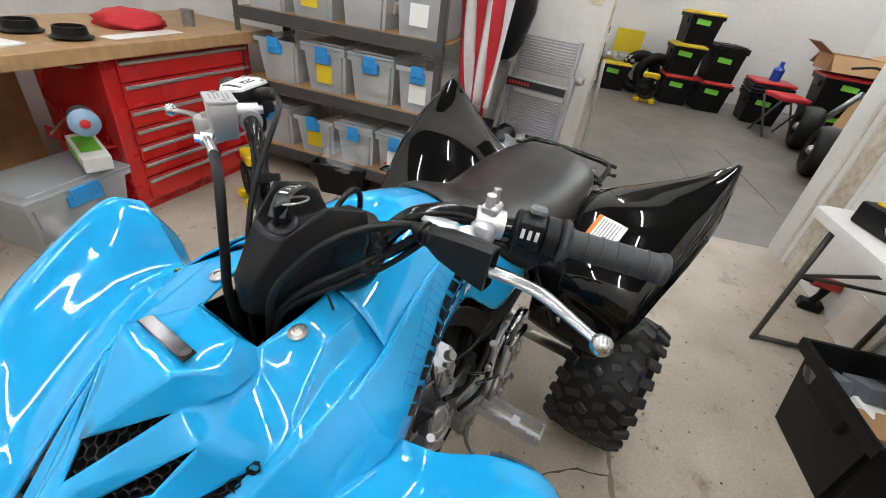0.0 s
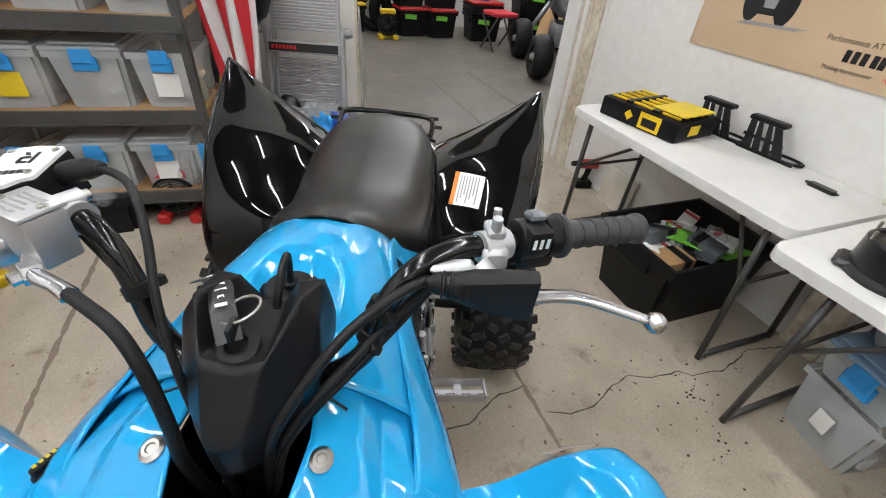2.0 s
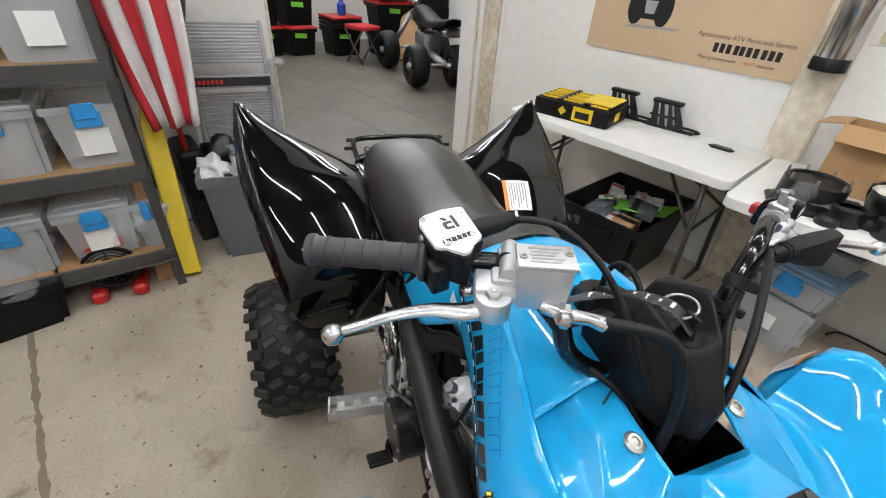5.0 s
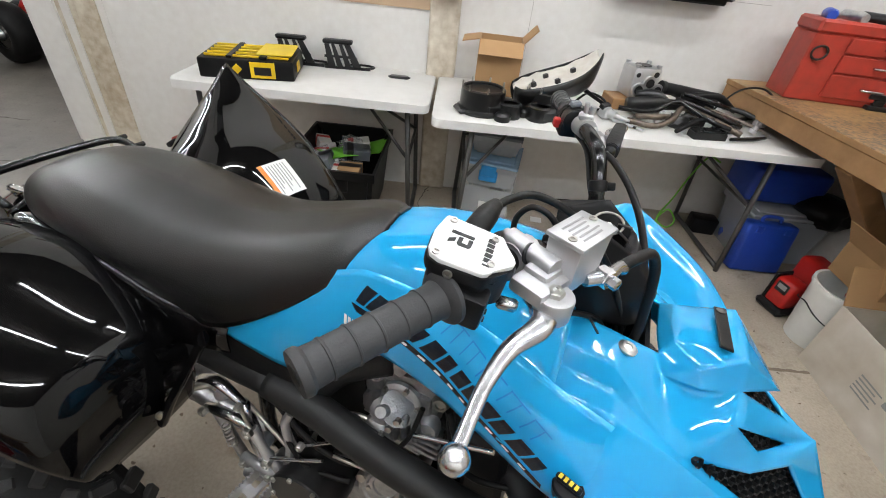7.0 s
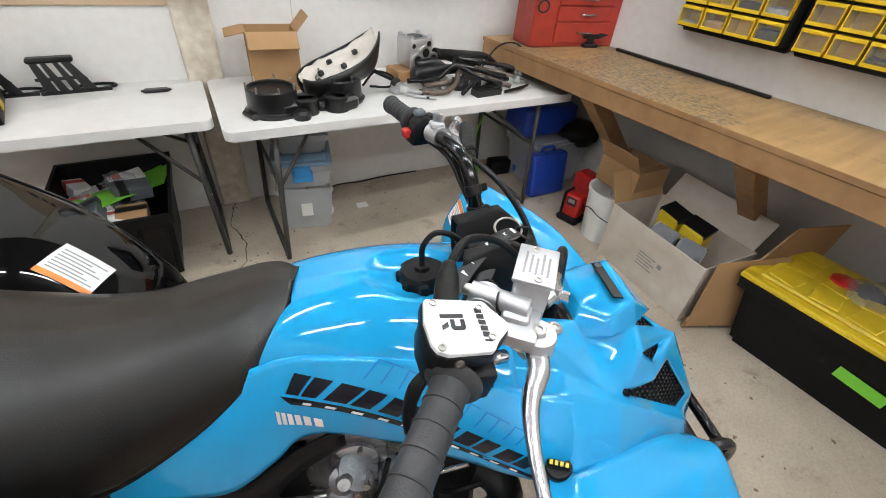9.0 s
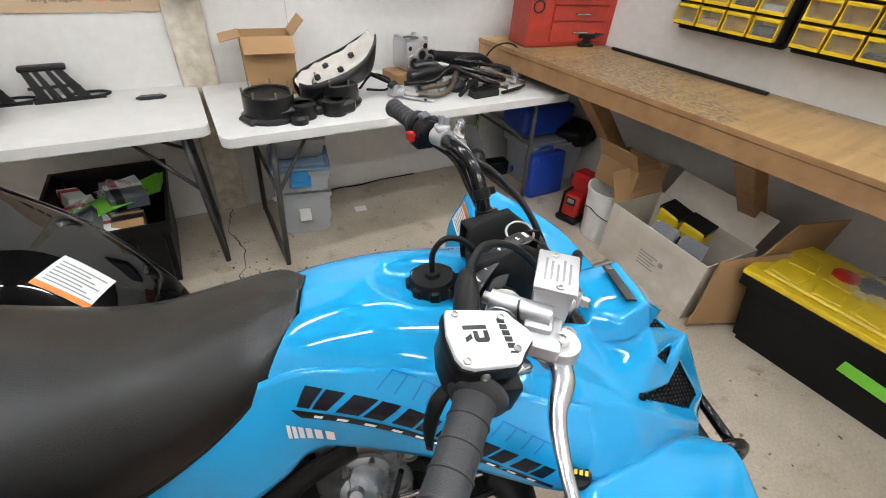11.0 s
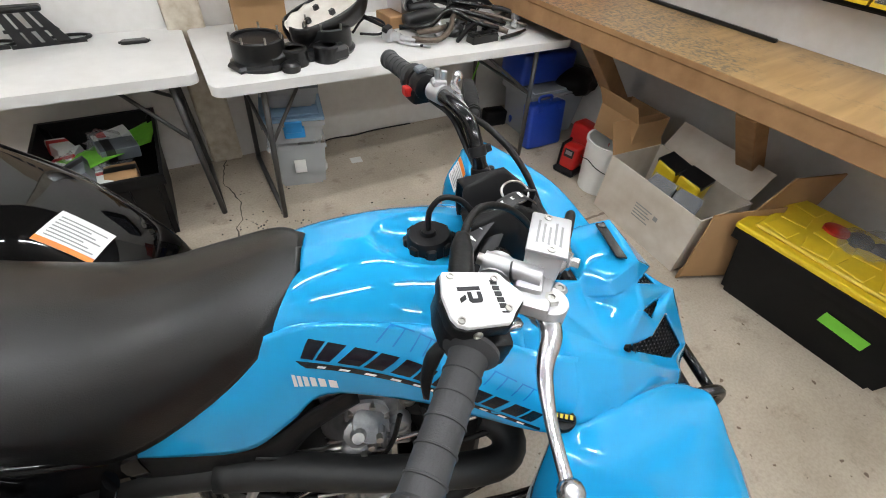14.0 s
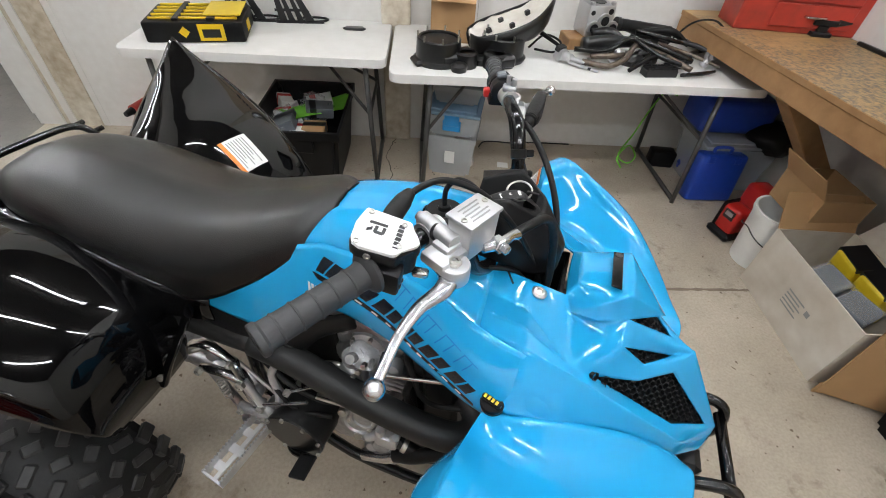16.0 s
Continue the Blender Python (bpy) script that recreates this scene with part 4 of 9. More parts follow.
tube(bm, [(0.362, -0.207, 1.182), (0.383, -0.193, 1.182), (0.394, -0.172, 1.178), (0.402, -0.158, 1.172)], [0.0075, 0.0078, 0.0068, 0.0085], 12, 4)
banjo = part("banjo_fitting", bm, "polished", quad, "plated hose union", True, 40)
bm = bmesh.new()
lathe(bm, [(0.0095, -0.008), (0.0105, -0.007), (0.0105, 0.007), (0.0095, 0.008)], 6, aim((0.381, -0.195, 1.182), (0.6, -0.6, 0.1)))
lathe(bm, [(0.0065, 0), (0.0065, 0.016), (0.003, 0.017)], 6, aim((0.381, -0.195, 1.182), (0.75, -0.62, 0.05)))
part("union_bolt", bm, "polished", banjo, "", True, 30)
bm = bmesh.new()
tube(bm, [(0.399, -0.163, 1.174), (0.416, -0.140, 1.174), (0.441, -0.106, 1.165), (0.459, -0.088, 1.13), (0.470, -0.082, 1.07), (0.475, -0.082, 1.015), (0.474, -0.070, 0.93)], 0.0066, 12, 6)
part("brake_hose", bm, "rubber", quad, "black rubber brake hose", True)

# clutch perch, boot and lever
bm = bmesh.new()
tube(bm, [(0.358, 0.214, 1.185), (0.346, 0.246, 1.182)], 0.0175, 16)
box(bm, 0.355, 0.376, 0.215, 0.243, 1.163, 1.192, 0.005)
box(bm, 0.338, 0.364, 0.220, 0.240, 1.197, 1.209, 0.003)
tube(bm, [(0.357, 0.229, 1.20), (0.359, 0.229, 1.222)], [0.0065, 0.0055], 10)
tube(bm, [(0.349, 0.231, 1.20), (0.347, 0.231, 1.226)], [0.005, 0.0045], 10)
tube(bm, [(0.376, 0.21, 1.176), (0.388, 0.222, 1.168), (0.396, 0.236, 1.164)], [0.013, 0.012, 0.012], 12, 3)
box(bm, 0.372, 0.390, 0.158, 0.205, 1.174, 1.184, 0.004)
part("clutch_perch", bm, "alloy", quad, "cast aluminium clutch lever perch", True, 40)
N, Wd = Vector((0.398, 0.165, 1.171)), Vector((0.416, 0.262, 1.166))
run = (Wd - N).normalized()
BOOT = frame_to(N, run, Vector((0, 0, 1)).cross(run))
bm = bmesh.new()
rings = []
for x, hy, hz in ((-0.010, 0.0055, 0.0055), (-0.004, 0.009, 0.009), (0.018, 0.0125, 0.0135), (0.036, 0.0135, 0.0165), (0.065, 0.0125, 0.0225), (0.097, 0.0105, 0.0275), (0.098, 0.0085, 0.025), (0.075, 0.009, 0.02)):
    ring = []
    for k in range(16):
        q = k * math.pi / 8
        cy, cz = math.cos(q), math.sin(q)
        square = 1.0 / max(abs(cy), abs(cz)) ** (0.75 if x > 0.03 else 0.15)
        ring.append(bm.verts.new(BOOT @ Vector((x, hy * cy * square, hz * cz * square))))
    rings.append(ring)
for p, q in zip(rings, rings[1:]):
    for i in range(16):
        bm.faces.new((p[i], p[i - 1], q[i - 1], q[i]))
bm.faces.new(rings[0])
bmesh.ops.recalc_face_normals(bm, faces=bm.faces)
boot = part("lever_boot", bm, "rubber", quad, "flared black rubber lever boot", True, 45)
for k in range(4):
    bm = bmesh.new()
    lathe(bm, [(0.011, 0), (0.0142, 0.0012), (0.0142, 0.003), (0.011, 0.0042)], 18, aim(N + run * (0.004 + 0.008 * k), run))
    part("boot_ring", bm, "rubber", boot, "", True, 40)
bm = bmesh.new()
tube(bm, [(0.408, 0.215, 1.166), (0.411, 0.255, 1.162), (0.407, 0.288, 1.158), (0.409, 0.318, 1.155), (0.422, 0.352, 1.150), (0.436, 0.380, 1.147)], [0.009, 0.0095, 0.0085, 0.0085, 0.0072, 0.006], 14, 6, flat=0.72)
lathe(bm, [(0.001, -0.0115), (0.006, -0.0098), (0.0098, -0.006), (0.0115, 0), (0.0098, 0.006), (0.006, 0.0098), (0.001, 0.0115)], 16, pose(0.4385, 0.3865, 1.1455))
part("clutch_lever", bm, "polished", quad, "polished aluminium clutch lever with ball end", True)
# switch block
SW = frame_to((0.333, 0.283, 1.179), (-0.21, 0.977, -0.05), (-0.977, -0.21, 0.0))
bm = bmesh.new()
lathe(bm, [(0.019, -0.028), (0.0235, -0.025), (0.0245, -0.01), (0.0235, 0.004), (0.021, 0.008), (0.0245, 0.010), (0.0245, 0.024), (0.021, 0.028), (0.014, 0.028)], 12, SW @ pose(0, 0, 0, 0, 90, 0))
box(bm, -0.024, 0.020, -0.020, 0.026, -0.030, -0.004, 0.006, SW, 2)
box(bm, -0.022, 0.008, -0.026, 0.004, -0.008, 0.024, 0.006, SW, 2)
sw = part("switch_block", bm, "satin_black", quad, "black handlebar switch block", True, 40)
bm = bmesh.new()
box(bm, -0.014, 0.006, -0.012, 0.008, 0.023, 0.033, 0.003, SW @ pose(0, 0, 0, -12, 0, 0))
part("grey_button", bm, "bin_grey", sw, "grey switch")
bm = bmesh.new()
box(bm, -0.012, 0.010, 0.022, 0.036, -0.018, -0.001, 0.004, SW, 2)
part("red_button", bm, "red_plastic", sw, "red engine stop switch")
for k in range(3):
    bm = bmesh.new()
    box(bm, -0.018 + 0.008 * k, -0.014 + 0.008 * k, -0.0268, -0.0262, 0.004, 0.016, 0, SW)
    part("switch_print", bm, "label_white", sw)

# cables along the bar
CABLES = [
    ([(0.392, 0.157, 1.172), (0.410, 0.125, 1.168), (0.437, 0.080, 1.148), (0.463, 0.040, 1.108), (0.480, 0.006, 1.05), (0.478, -0.010, 0.95)], 0.0055),
    ([(0.381, 0.170, 1.168), (0.396, 0.125, 1.125), (0.420, 0.082, 1.09), (0.452, 0.040, 1.062), (0.475, 0.002, 1.01), (0.474, -0.012, 0.92)], 0.0048),
    ([(0.345, 0.265, 1.158), (0.365, 0.185, 1.160), (0.383, 0.128, 1.12), (0.408, 0.080, 1.078), (0.446, 0.035, 1.048), (0.468, -0.004, 1.0), (0.468, -0.012, 0.92)], 0.0050),
    ([(0.2575, -0.198, 1.222), (0.272, -0.165, 1.226), (0.300, -0.135, 1.222), (0.345, -0.112, 1.195), (0.388, -0.100, 1.150), (0.425, -0.085, 1.09), (0.462, -0.06, 1.0), (0.470, -0.05, 0.93)], 0.0044),
    ([(0.306, -0.196, 1.172), (0.330, -0.155, 1.115), (0.362, -0.118, 1.06), (0.42, -0.085, 1.03), (0.462, -0.055, 0.95)], 0.0042),
    ([(0.372, 0.180, 1.165), (0.392, 0.122, 1.10), (0.425, 0.074, 1.068), (0.468, 0.018, 1.03), (0.484, -0.004, 0.95)], 0.0040)]
for c, r in CABLES:
    bm = bmesh.new()
    tube(bm, c, r, 10, 6)
    part("cable", bm, "rubber", quad, "black control cable", True)
bm = bmesh.new()
tube(bm, [(0.2465, -0.234, 1.207), (0.2515, -0.214, 1.216), (0.2575, -0.194, 1.222), (0.263, -0.178, 1.226)], [0.0125, 0.0125, 0.0115, 0.007], 14, 4)
part("cable_boot", bm, "rubber", quad, "black rubber throttle cable boot", True)
for p, q in (((0.389, 0.115, 1.142), (0.392, 0.107, 1.127)), ((0.394, 0.102, 1.108), (0.395, 0.097, 1.093)), ((0.335, -0.148, 1.128), (0.339, -0.144, 1.113))):
    p, q = Vector(p), Vector(q)
    m = aim(p, q - p)
    L = (q - p).length
    bm = bmesh.new()
    lathe(bm, [(0.013, 0), (0.0148, 0.001), (0.0148, L - 0.001), (0.013, L)], 18, m)
    box(bm, 0.012, 0.028, -0.006, 0.006, 0.002, L - 0.002, 0.002, m)
    part("bar_band", bm, "rubber", quad, "black cable band", True, 40)

# dash pod with ignition key
DASH = {
    "I": (0.975, 0.0, 1.062), "I0": (0.975, 0.014, 1.062), "J": (1.040, 0.0, 1.066), "J0": (1.040, 0.022, 1.066), "A": (0.980, 0.032, 1.094), "B": (0.975, 0.058, 1.094), "K": (1.035, 0.048, 1.116),
    "K1": (1.030, 0.068, 1.086), "S": (1.082, 0.0, 1.074), "S0": (1.078, 0.030, 1.082), "F": (1.122, 0.0, 1.018), "F1": (1.118, 0.017, 1.018), "O0": (0.975, 0.072, 1.046), "O1": (1.045, 0.070, 1.041),
    "O2": (1.090, 0.046, 1.016), "d0": (0.980, 0.066, 1.001), "d1": (1.050, 0.062, 0.991), "d2": (1.090, 0.040, 0.971), "d3": (1.115, 0.014, 0.971), "d4": (1.118, 0.0, 0.971)}
dash = facets("dash_pod", DASH, ("I I0 J0 J", "I0 A K J0", "A B K", "B K1 K", "J J0 S0 S", "J0 K S0", "S S0 F1 F", "S0 K O2 F1", "K K1 O1 O2", "B O0 O1 K1", "O0 d0 d1 O1", "O1 d1 d2 O2", "O2 d2 d3 F1", "F1 d3 d4 F"),
              "satin_black", "faceted black plastic dash pod", thick=0.003, soft=12, hard=45)
bm = bmesh.new()
lathe(bm, [(0.021, 0), (0.021, 0.012), (0.018, 0.014), (0.011, 0.014), (0.009, 0.010)], 20, aim((1.054, -0.004, 1.066), (0.25, 0, 1)))
ign = part("ignition_switch", bm, "satin_black", dash, "black ignition barrel", True, 35)
bm = bmesh.new()
box(bm, -0.003, 0.003, -0.009, 0.009, 0.0, 0.03, 0.001, aim((1.057, -0.004, 1.078), (0.1, 0, 1)))
part("key", bm, "satin_black", ign, "black key")
bm = bmesh.new()
ring = [(1.04 + 0.018 * math.cos(a), -0.004 + 0.019 * math.sin(a), 1.106 + 0.006 * math.sin(a)) for a in [k * math.pi / 8 for k in range(17)]]
tube(bm, ring, 0.0016, 6, 2)
part("key_ring", bm, "steel", ign, "steel key ring", True)
# lanyard over the dash
bm = bmesh.new()
tube(bm, [(0.428, -0.028, 1.132), (0.400, -0.038, 1.151), (0.362, -0.052, 1.144), (0.322, -0.078, 1.122), (0.288, -0.108, 1.090)], 0.0115, 8, 6, flat=0.14)
tube(bm, [(0.378, -0.046, 1.148), (0.346, -0.085, 1.112), (0.315, -0.105, 1.075)], 0.0105, 8, 6, flat=0.14)
lanyard = part("lanyard", bm, "ink", quad, "black fabric lanyard with pale print")
for k in range(7):
    f = k / 6
    bm = bmesh.new()
    box(bm, -0.0022, 0.0022, -0.006 + 0.002 * (k % 2), 0.005 - 0.003 * (k % 3 == 1), 0, 0.0008, 0, pose(0.400 - 0.080 * f, -0.038 - 0.018 * f - 0.024 * f * f, 1.1535 - 0.006 * f - 0.026 * f * f, 0, -16 * f, 18 + 20 * f))
    part("lanyard_print", bm, "label_white", lanyard)

# filler cap and breather
bm = bmesh.new()
lathe(bm, [(0.026, 0), (0.034, 0.002), (0.034, 0.022), (0.03, 0.028), (0.012, 0.028), (0.01, 0.034), (0.003, 0.035)], 24, pose(0.928, 0, 1.012))
cap = part("filler_cap", bm, "satin_black", quad, "black knurled fuel filler cap", True, 35)
for k in range(8):
    bm = bmesh.new()
    box(bm, 0.031, 0.0385, -0.008, 0.008, 0.002, 0.023, 0.003, pose(0.928, 0, 1.012, 0, 0, 45 * k))
    part("knurl", bm, "satin_black", cap, "", True, 35)
bm = bmesh.new()
tube(bm, [(0.928, 0, 1.044), (0.93, 0.002, 1.078), (0.948, 0.006, 1.098), (0.972, 0.008, 1.09), (0.992, 0.008, 1.06), (1.0, 0.006, 1.03)], 0.0045, 8, 6)
part("breather_hose", bm, "rubber", cap, "black breather hose", True)

# bolts on the hood, a turn knob at the right fender
for s in (1, -1):
    bm = bmesh.new()
    lathe(bm, [(0.012, 0.0), (0.012, 0.003), (0.008, 0.006), (0.005, 0.006), (0.004, 0.004)], 20, aim((1.10, s * 0.082, 0.9745), (0.25, s * 0.1, 1)))
    part("hood_bolt", bm, "steel", quad, "round bright bolt", True, 35)
    bm = bmesh.new()
    box(bm, -0.014, 0.014, -0.0012, 0.0012, -0.001, 0.001, 0, pose(1.055, s * 0.088, 1.0005, 0, 3, 62 * s))
    part("hood_slit", bm, "ink", quad, "dark slit")
KNOB = aim((1.073, -0.236, 0.874), (-0.1, -0.25, 1)) @ Matrix.Scale(0.86, 4)
bm = bmesh.new()
lathe(bm, [(0.021, -0.02), (0.021, 0.004), (0.018, 0.008)], 24, KNOB)
box(bm, -0.018, 0.018, -0.0055, 0.0055, 0.006, 0.020, 0.003, KNOB)
knob = part("tool_knob", bm, "satin_black", quad, "black turn knob", True, 35)
bm = bmesh.new()
for k in range(4):
    box(bm, -0.014 + 0.0075 * k, -0.0095 + 0.0075 * k, -0.0035, 0.0035, 0.020, 0.0206, 0, KNOB)
part("knob_print", bm, "yellow_ink", knob)

# decals on the side panels
for s in (1, -1):
    g = side_grid[s]
    out = (0, s, 0.4)
    U0, V0 = nearest_uv(g, (0.735, s * 0.118, 0.948))
    U1, V1 = nearest_uv(g, (1.045, s * 0.235, 0.868))
    A = lambda a, b: (U0 + (U1 - U0) * a, V0 + (V1 - V0) * a + b)
    bm = bmesh.new()
    skin_patch(bm, g, (A(-0.02, 0.085), A(1.0, 0.105), A(1.0, 0.165), A(0.04, 0.165)), 0.0010, out, 24, 2)
    decal = part("dark_decal", bm, "navy_ink", quad, "dark slanted block decal")
    for k in range(6):
        bm = bmesh.new()
        for p0, p1 in ((0.0, 0.50), (0.58, 1.0)):
            skin_patch(bm, g, tuple(A(0.02 + 0.158 * k + 0.134 * p + 0.062 * (1 - q), -0.15 + 0.205 * q) for p, q in ((p0, 0), (p1, 0), (p1, 1), (p0, 1))), 0.0010, out, 5, 3)
        part("decal_block", bm, "navy_ink", decal)
    for k in range(11):
        a = 0.10 + 0.078 * k
        bm = bmesh.new()
        skin_patch(bm, g, (A(a + 0.008, 0.118), A(a + 0.040, 0.118), A(a + 0.032, 0.150), A(a, 0.150)), 0.0016, out, 2, 1)
        part("decal_mark", bm, "label_white", decal)
    bm = bmesh.new()
    for k in range(6):
        a = 0.30 + 0.11 * k
        for d in (0.0, 0.05):
            skin_patch(bm, g, (A(a + d + 0.05, -0.42), A(a + d + 0.056, -0.42), A(a + d + 0.006, -0.23), A(a + d, -0.23)), 0.0007, out, 4, 2)
        skin_patch(bm, g, (A(a + 0.05, -0.43), A(a + 0.14, -0.43), A(a + 0.14, -0.415), A(a + 0.05, -0.415)), 0.0007, out, 4, 1)
    part("shadow_decal", bm, "fade_blue", decal)
    U2, V2 = nearest_uv(g, (0.72, s * 0.133, 0.922))
    U3, V3 = nearest_uv(g, (0.785, s * 0.147, 0.905))
    bm = bmesh.new()
    for k in range(6):
        a, b = k / 6, k / 6 + 0.12
        skin_patch(bm, g, tuple((U2 + (U3 - U2) * q, V2 + (V3 - V2) * q + w) for q, w in ((a, 0.03), (b, 0.03), (b, 0.19), (a, 0.19))), 0.0012, out, 2, 2)
    part("pale_decal", bm, "label_white", decal)


# printed warning labels
def skin_label(g, a, b, c, out, name, text, strip=0.2, up=0.0016):
    """White label with an orange edge from a to b, reaching over to c's side."""
    a, b, c = Vector(a), Vector(b), Vector(c)
    d = a + (c - b)
    uv = [nearest_uv(g, p) for p in (a, b, c, d)]
    bm = bmesh.new()
    skin_patch(bm, g, uv, up, out)
    lab = part(name, bm, "label_white", quad, text)

    def at(s, t):
        return tuple((uv[0][i] * (1 - s) + uv[1][i] * s) * (1 - t) + (uv[3][i] * (1 - s) + uv[2][i] * s) * t for i in (0, 1))
    bm = bmesh.new()
    skin_patch(bm, g, (at(0, 0), at(1, 0), at(1, strip), at(0, strip)), up + 0.0008, out, 6, 2)
    part("label_band", bm, "orange", lab)
    bm = bmesh.new()
    for k in range(7):
        t = strip + 0.08 + k * 0.095
        skin_patch(bm, g, (at(0.08, t), at(0.92 - 0.13 * (k % 3), t), at(0.92 - 0.13 * (k % 3), t + 0.035), at(0.08, t + 0.035)), up + 0.0006, out, 6, 1)
    part("label_print", bm, "grey_ink", lab)


g = fender_grid[1]
skin_label(g, (0.156, 0.248, 0.905), (0.236, 0.232, 0.831), (0.261, 0.318, 0.84), (0.5, 0, 1), "warning_label", "white warning label with an orange band", 0.16, 0.0062)
skin_label(g, (-0.047, 0.172, 0.90), (-0.03, 0.172, 0.85), (-0.035, 0.235, 0.85), (0.5, 0, 1), "warning_label", "small white warning label", 0.2, 0.0062)
skin_label(flank_grid[1], (1.041, 0.350, 0.912), (1.040, 0.402, 0.928), (1.020, 0.400, 0.880), (-0.9, -0.3, 0.4), "warning_label", "white warning label with an orange band", 0.2, 0.0058)


# wheels
def wheel(x, y, z, r, w, rim_r, name, label, knob_rows, count):
    e = empty(name, pose(x, y, z, 90), label, "wheel")
    del e["category"]
    e.parent = quad
    bm = bmesh.new()
    h = w / 2
    prof = [(rim_r, -h * 0.8), (rim_r + 0.02, -h * 0.95), (r * 0.70, -h), (r * 0.83, -h * 0.96), (r * 0.915, -h * 0.80), (r * 0.962, -h * 0.45), (r * 0.975, 0), (r * 0.962, h * 0.45), (r * 0.915, h * 0.80), (r * 0.83, h * 0.96), (r * 0.70, h), (rim_r + 0.02, h * 0.95), (rim_r, h * 0.8), (rim_r - 0.01, 0), (rim_r, -h * 0.8)]
    lathe(bm, prof, 48, None, False)
    tyre = part("tyre", bm, "rubber", e, "knobbly black off-road tyre", True, 30)
    bm = bmesh.new()
    for row, (off, wide, deep, slant) in enumerate(knob_rows):
        for k in range(count):
            a = 360 / count * (k + 0.5 * (row % 2))
            rr = r * (0.972 - 0.075 * off * off)
            tilt = -34 * off * abs(off)
            m = pose(0, 0, 0, 0, 0, a) @ pose(rr, 0, off * h, 0, 0, 0) @ pose(0, 0, 0, slant, tilt, 0)
            box(bm, -0.014, 0.0042, -deep / 2, deep / 2, -wide / 2, wide / 2, 0.0045, m)
    part("tread", bm, "tread", tyre, "knobbly tread blocks", True, 30)["kind"] = "stuff"
    bm = bmesh.new()
    lathe(bm, [(rim_r - 0.004, -h * 0.82), (rim_r + 0.004, -h * 0.8), (rim_r - 0.012, -h * 0.6), (rim_r - 0.015, -0.02), (rim_r * 0.5, -0.01), (0.04, -0.02), (0.04, 0.02), (rim_r * 0.5, 0.01), (rim_r - 0.015, 0.02), (rim_r - 0.012, h * 0.6), (rim_r + 0.004, h * 0.8), (rim_r - 0.004, h * 0.82)], 36)
    part("rim", bm, "tube_black", e, "black painted wheel rim", True, 40)
    return e


REAR_KNOBS = ((-0.90, 0.052, 0.034, 8), (-0.52, 0.050, 0.028, -24), (-0.17, 0.040, 0.030, 30), (0.17, 0.040, 0.030, -30), (0.52, 0.050, 0.028, 24), (0.90, 0.052, 0.034, -8))
FRONT_KNOBS = ((-0.88, 0.04, 0.03, 10), (-0.3, 0.04, 0.03, -10), (0.3, 0.04, 0.03, 10), (0.88, 0.04, 0.03, -10))
for s in (1, -1):
    wheel(0, s * 0.455, 0.254, 0.254, 0.26, 0.118, "rear_wheel", "wide rear wheel with a knobbly tyre", REAR_KNOBS, 22)
    wheel(1.27, s * 0.47, 0.262, 0.262, 0.175, 0.13, "front_wheel", "front wheel with a knobbly tyre", FRONT_KNOBS, 26)

# axle, swingarm, frame
bm = bmesh.new()
tube(bm, [(0, -0.40, 0.254), (0, 0.40, 0.254)], 0.02, 14)
part("rear_axle", bm, "steel", quad, "", True)
bm = bmesh.new()
for s in (1, -1):
    tube(bm, [(0.48, s * 0.10, 0.36), (0.25, s * 0.09, 0.31), (0.0, s * 0.06, 0.254)], 0.026, 10, 4)
lathe(bm, [(0.055, -0.07), (0.06, -0.06), (0.06, 0.06), (0.055, 0.07)], 20, pose(0, 0, 0.254, 90))
part("swingarm", bm, "cast", quad, "cast aluminium swingarm", True, 40)
FRAME = [
    [(0.46, 0.145, 0.785), (0.56, 0.16, 0.66), (0.60, 0.17, 0.56)],
    [(0.44, 0.14, 0.79), (0.25, 0.13, 0.80), (-0.10, 0.12, 0.86)],
    [(0.52, 0.15, 0.70), (0.35, 0.14, 0.72), (0.05, 0.12, 0.84)],
    [(0.45, 0.12, 0.40), (0.70, 0.13, 0.20), (1.10, 0.13, 0.20), (1.28, 0.12, 0.35)],
    [(0.50, 0.14, 0.72), (0.46, 0.13, 0.50), (0.45, 0.12, 0.38)],
    [(0.60, 0.06, 0.90), (0.85, 0.07, 0.86), (1.08, 0.06, 0.80), (1.20, 0.10, 0.45)]]
for c in FRAME:
    for s in (1, -1):
        bm = bmesh.new()
        tube(bm, [(x, s * y, z) for x, y, z in c], 0.016, 10, 5)
        part("frame_tube", bm, "tube_black", quad, "", True)
# black bracket plates below the side panels
for s in (1, -1):
    bm = bmesh.new()
    sheet(bm, rows_of([(0.40, 0.155, 0.79, 0.165, 0.76, 0.165, 0.72), (0.52, 0.168, 0.785, 0.172, 0.74, 0.168, 0.66), (0.64, 0.165, 0.775, 0.17, 0.73, 0.165, 0.68), (0.72, 0.15, 0.82, 0.155, 0.79, 0.152, 0.765), (0.80, 0.138, 0.86, 0.14, 0.835, 0.138, 0.815)]), 5, 3, s < 0)
    thicken(part("heat_guard", bm, "satin_black", quad, "black plastic guard under the side panel", True), 0.006)

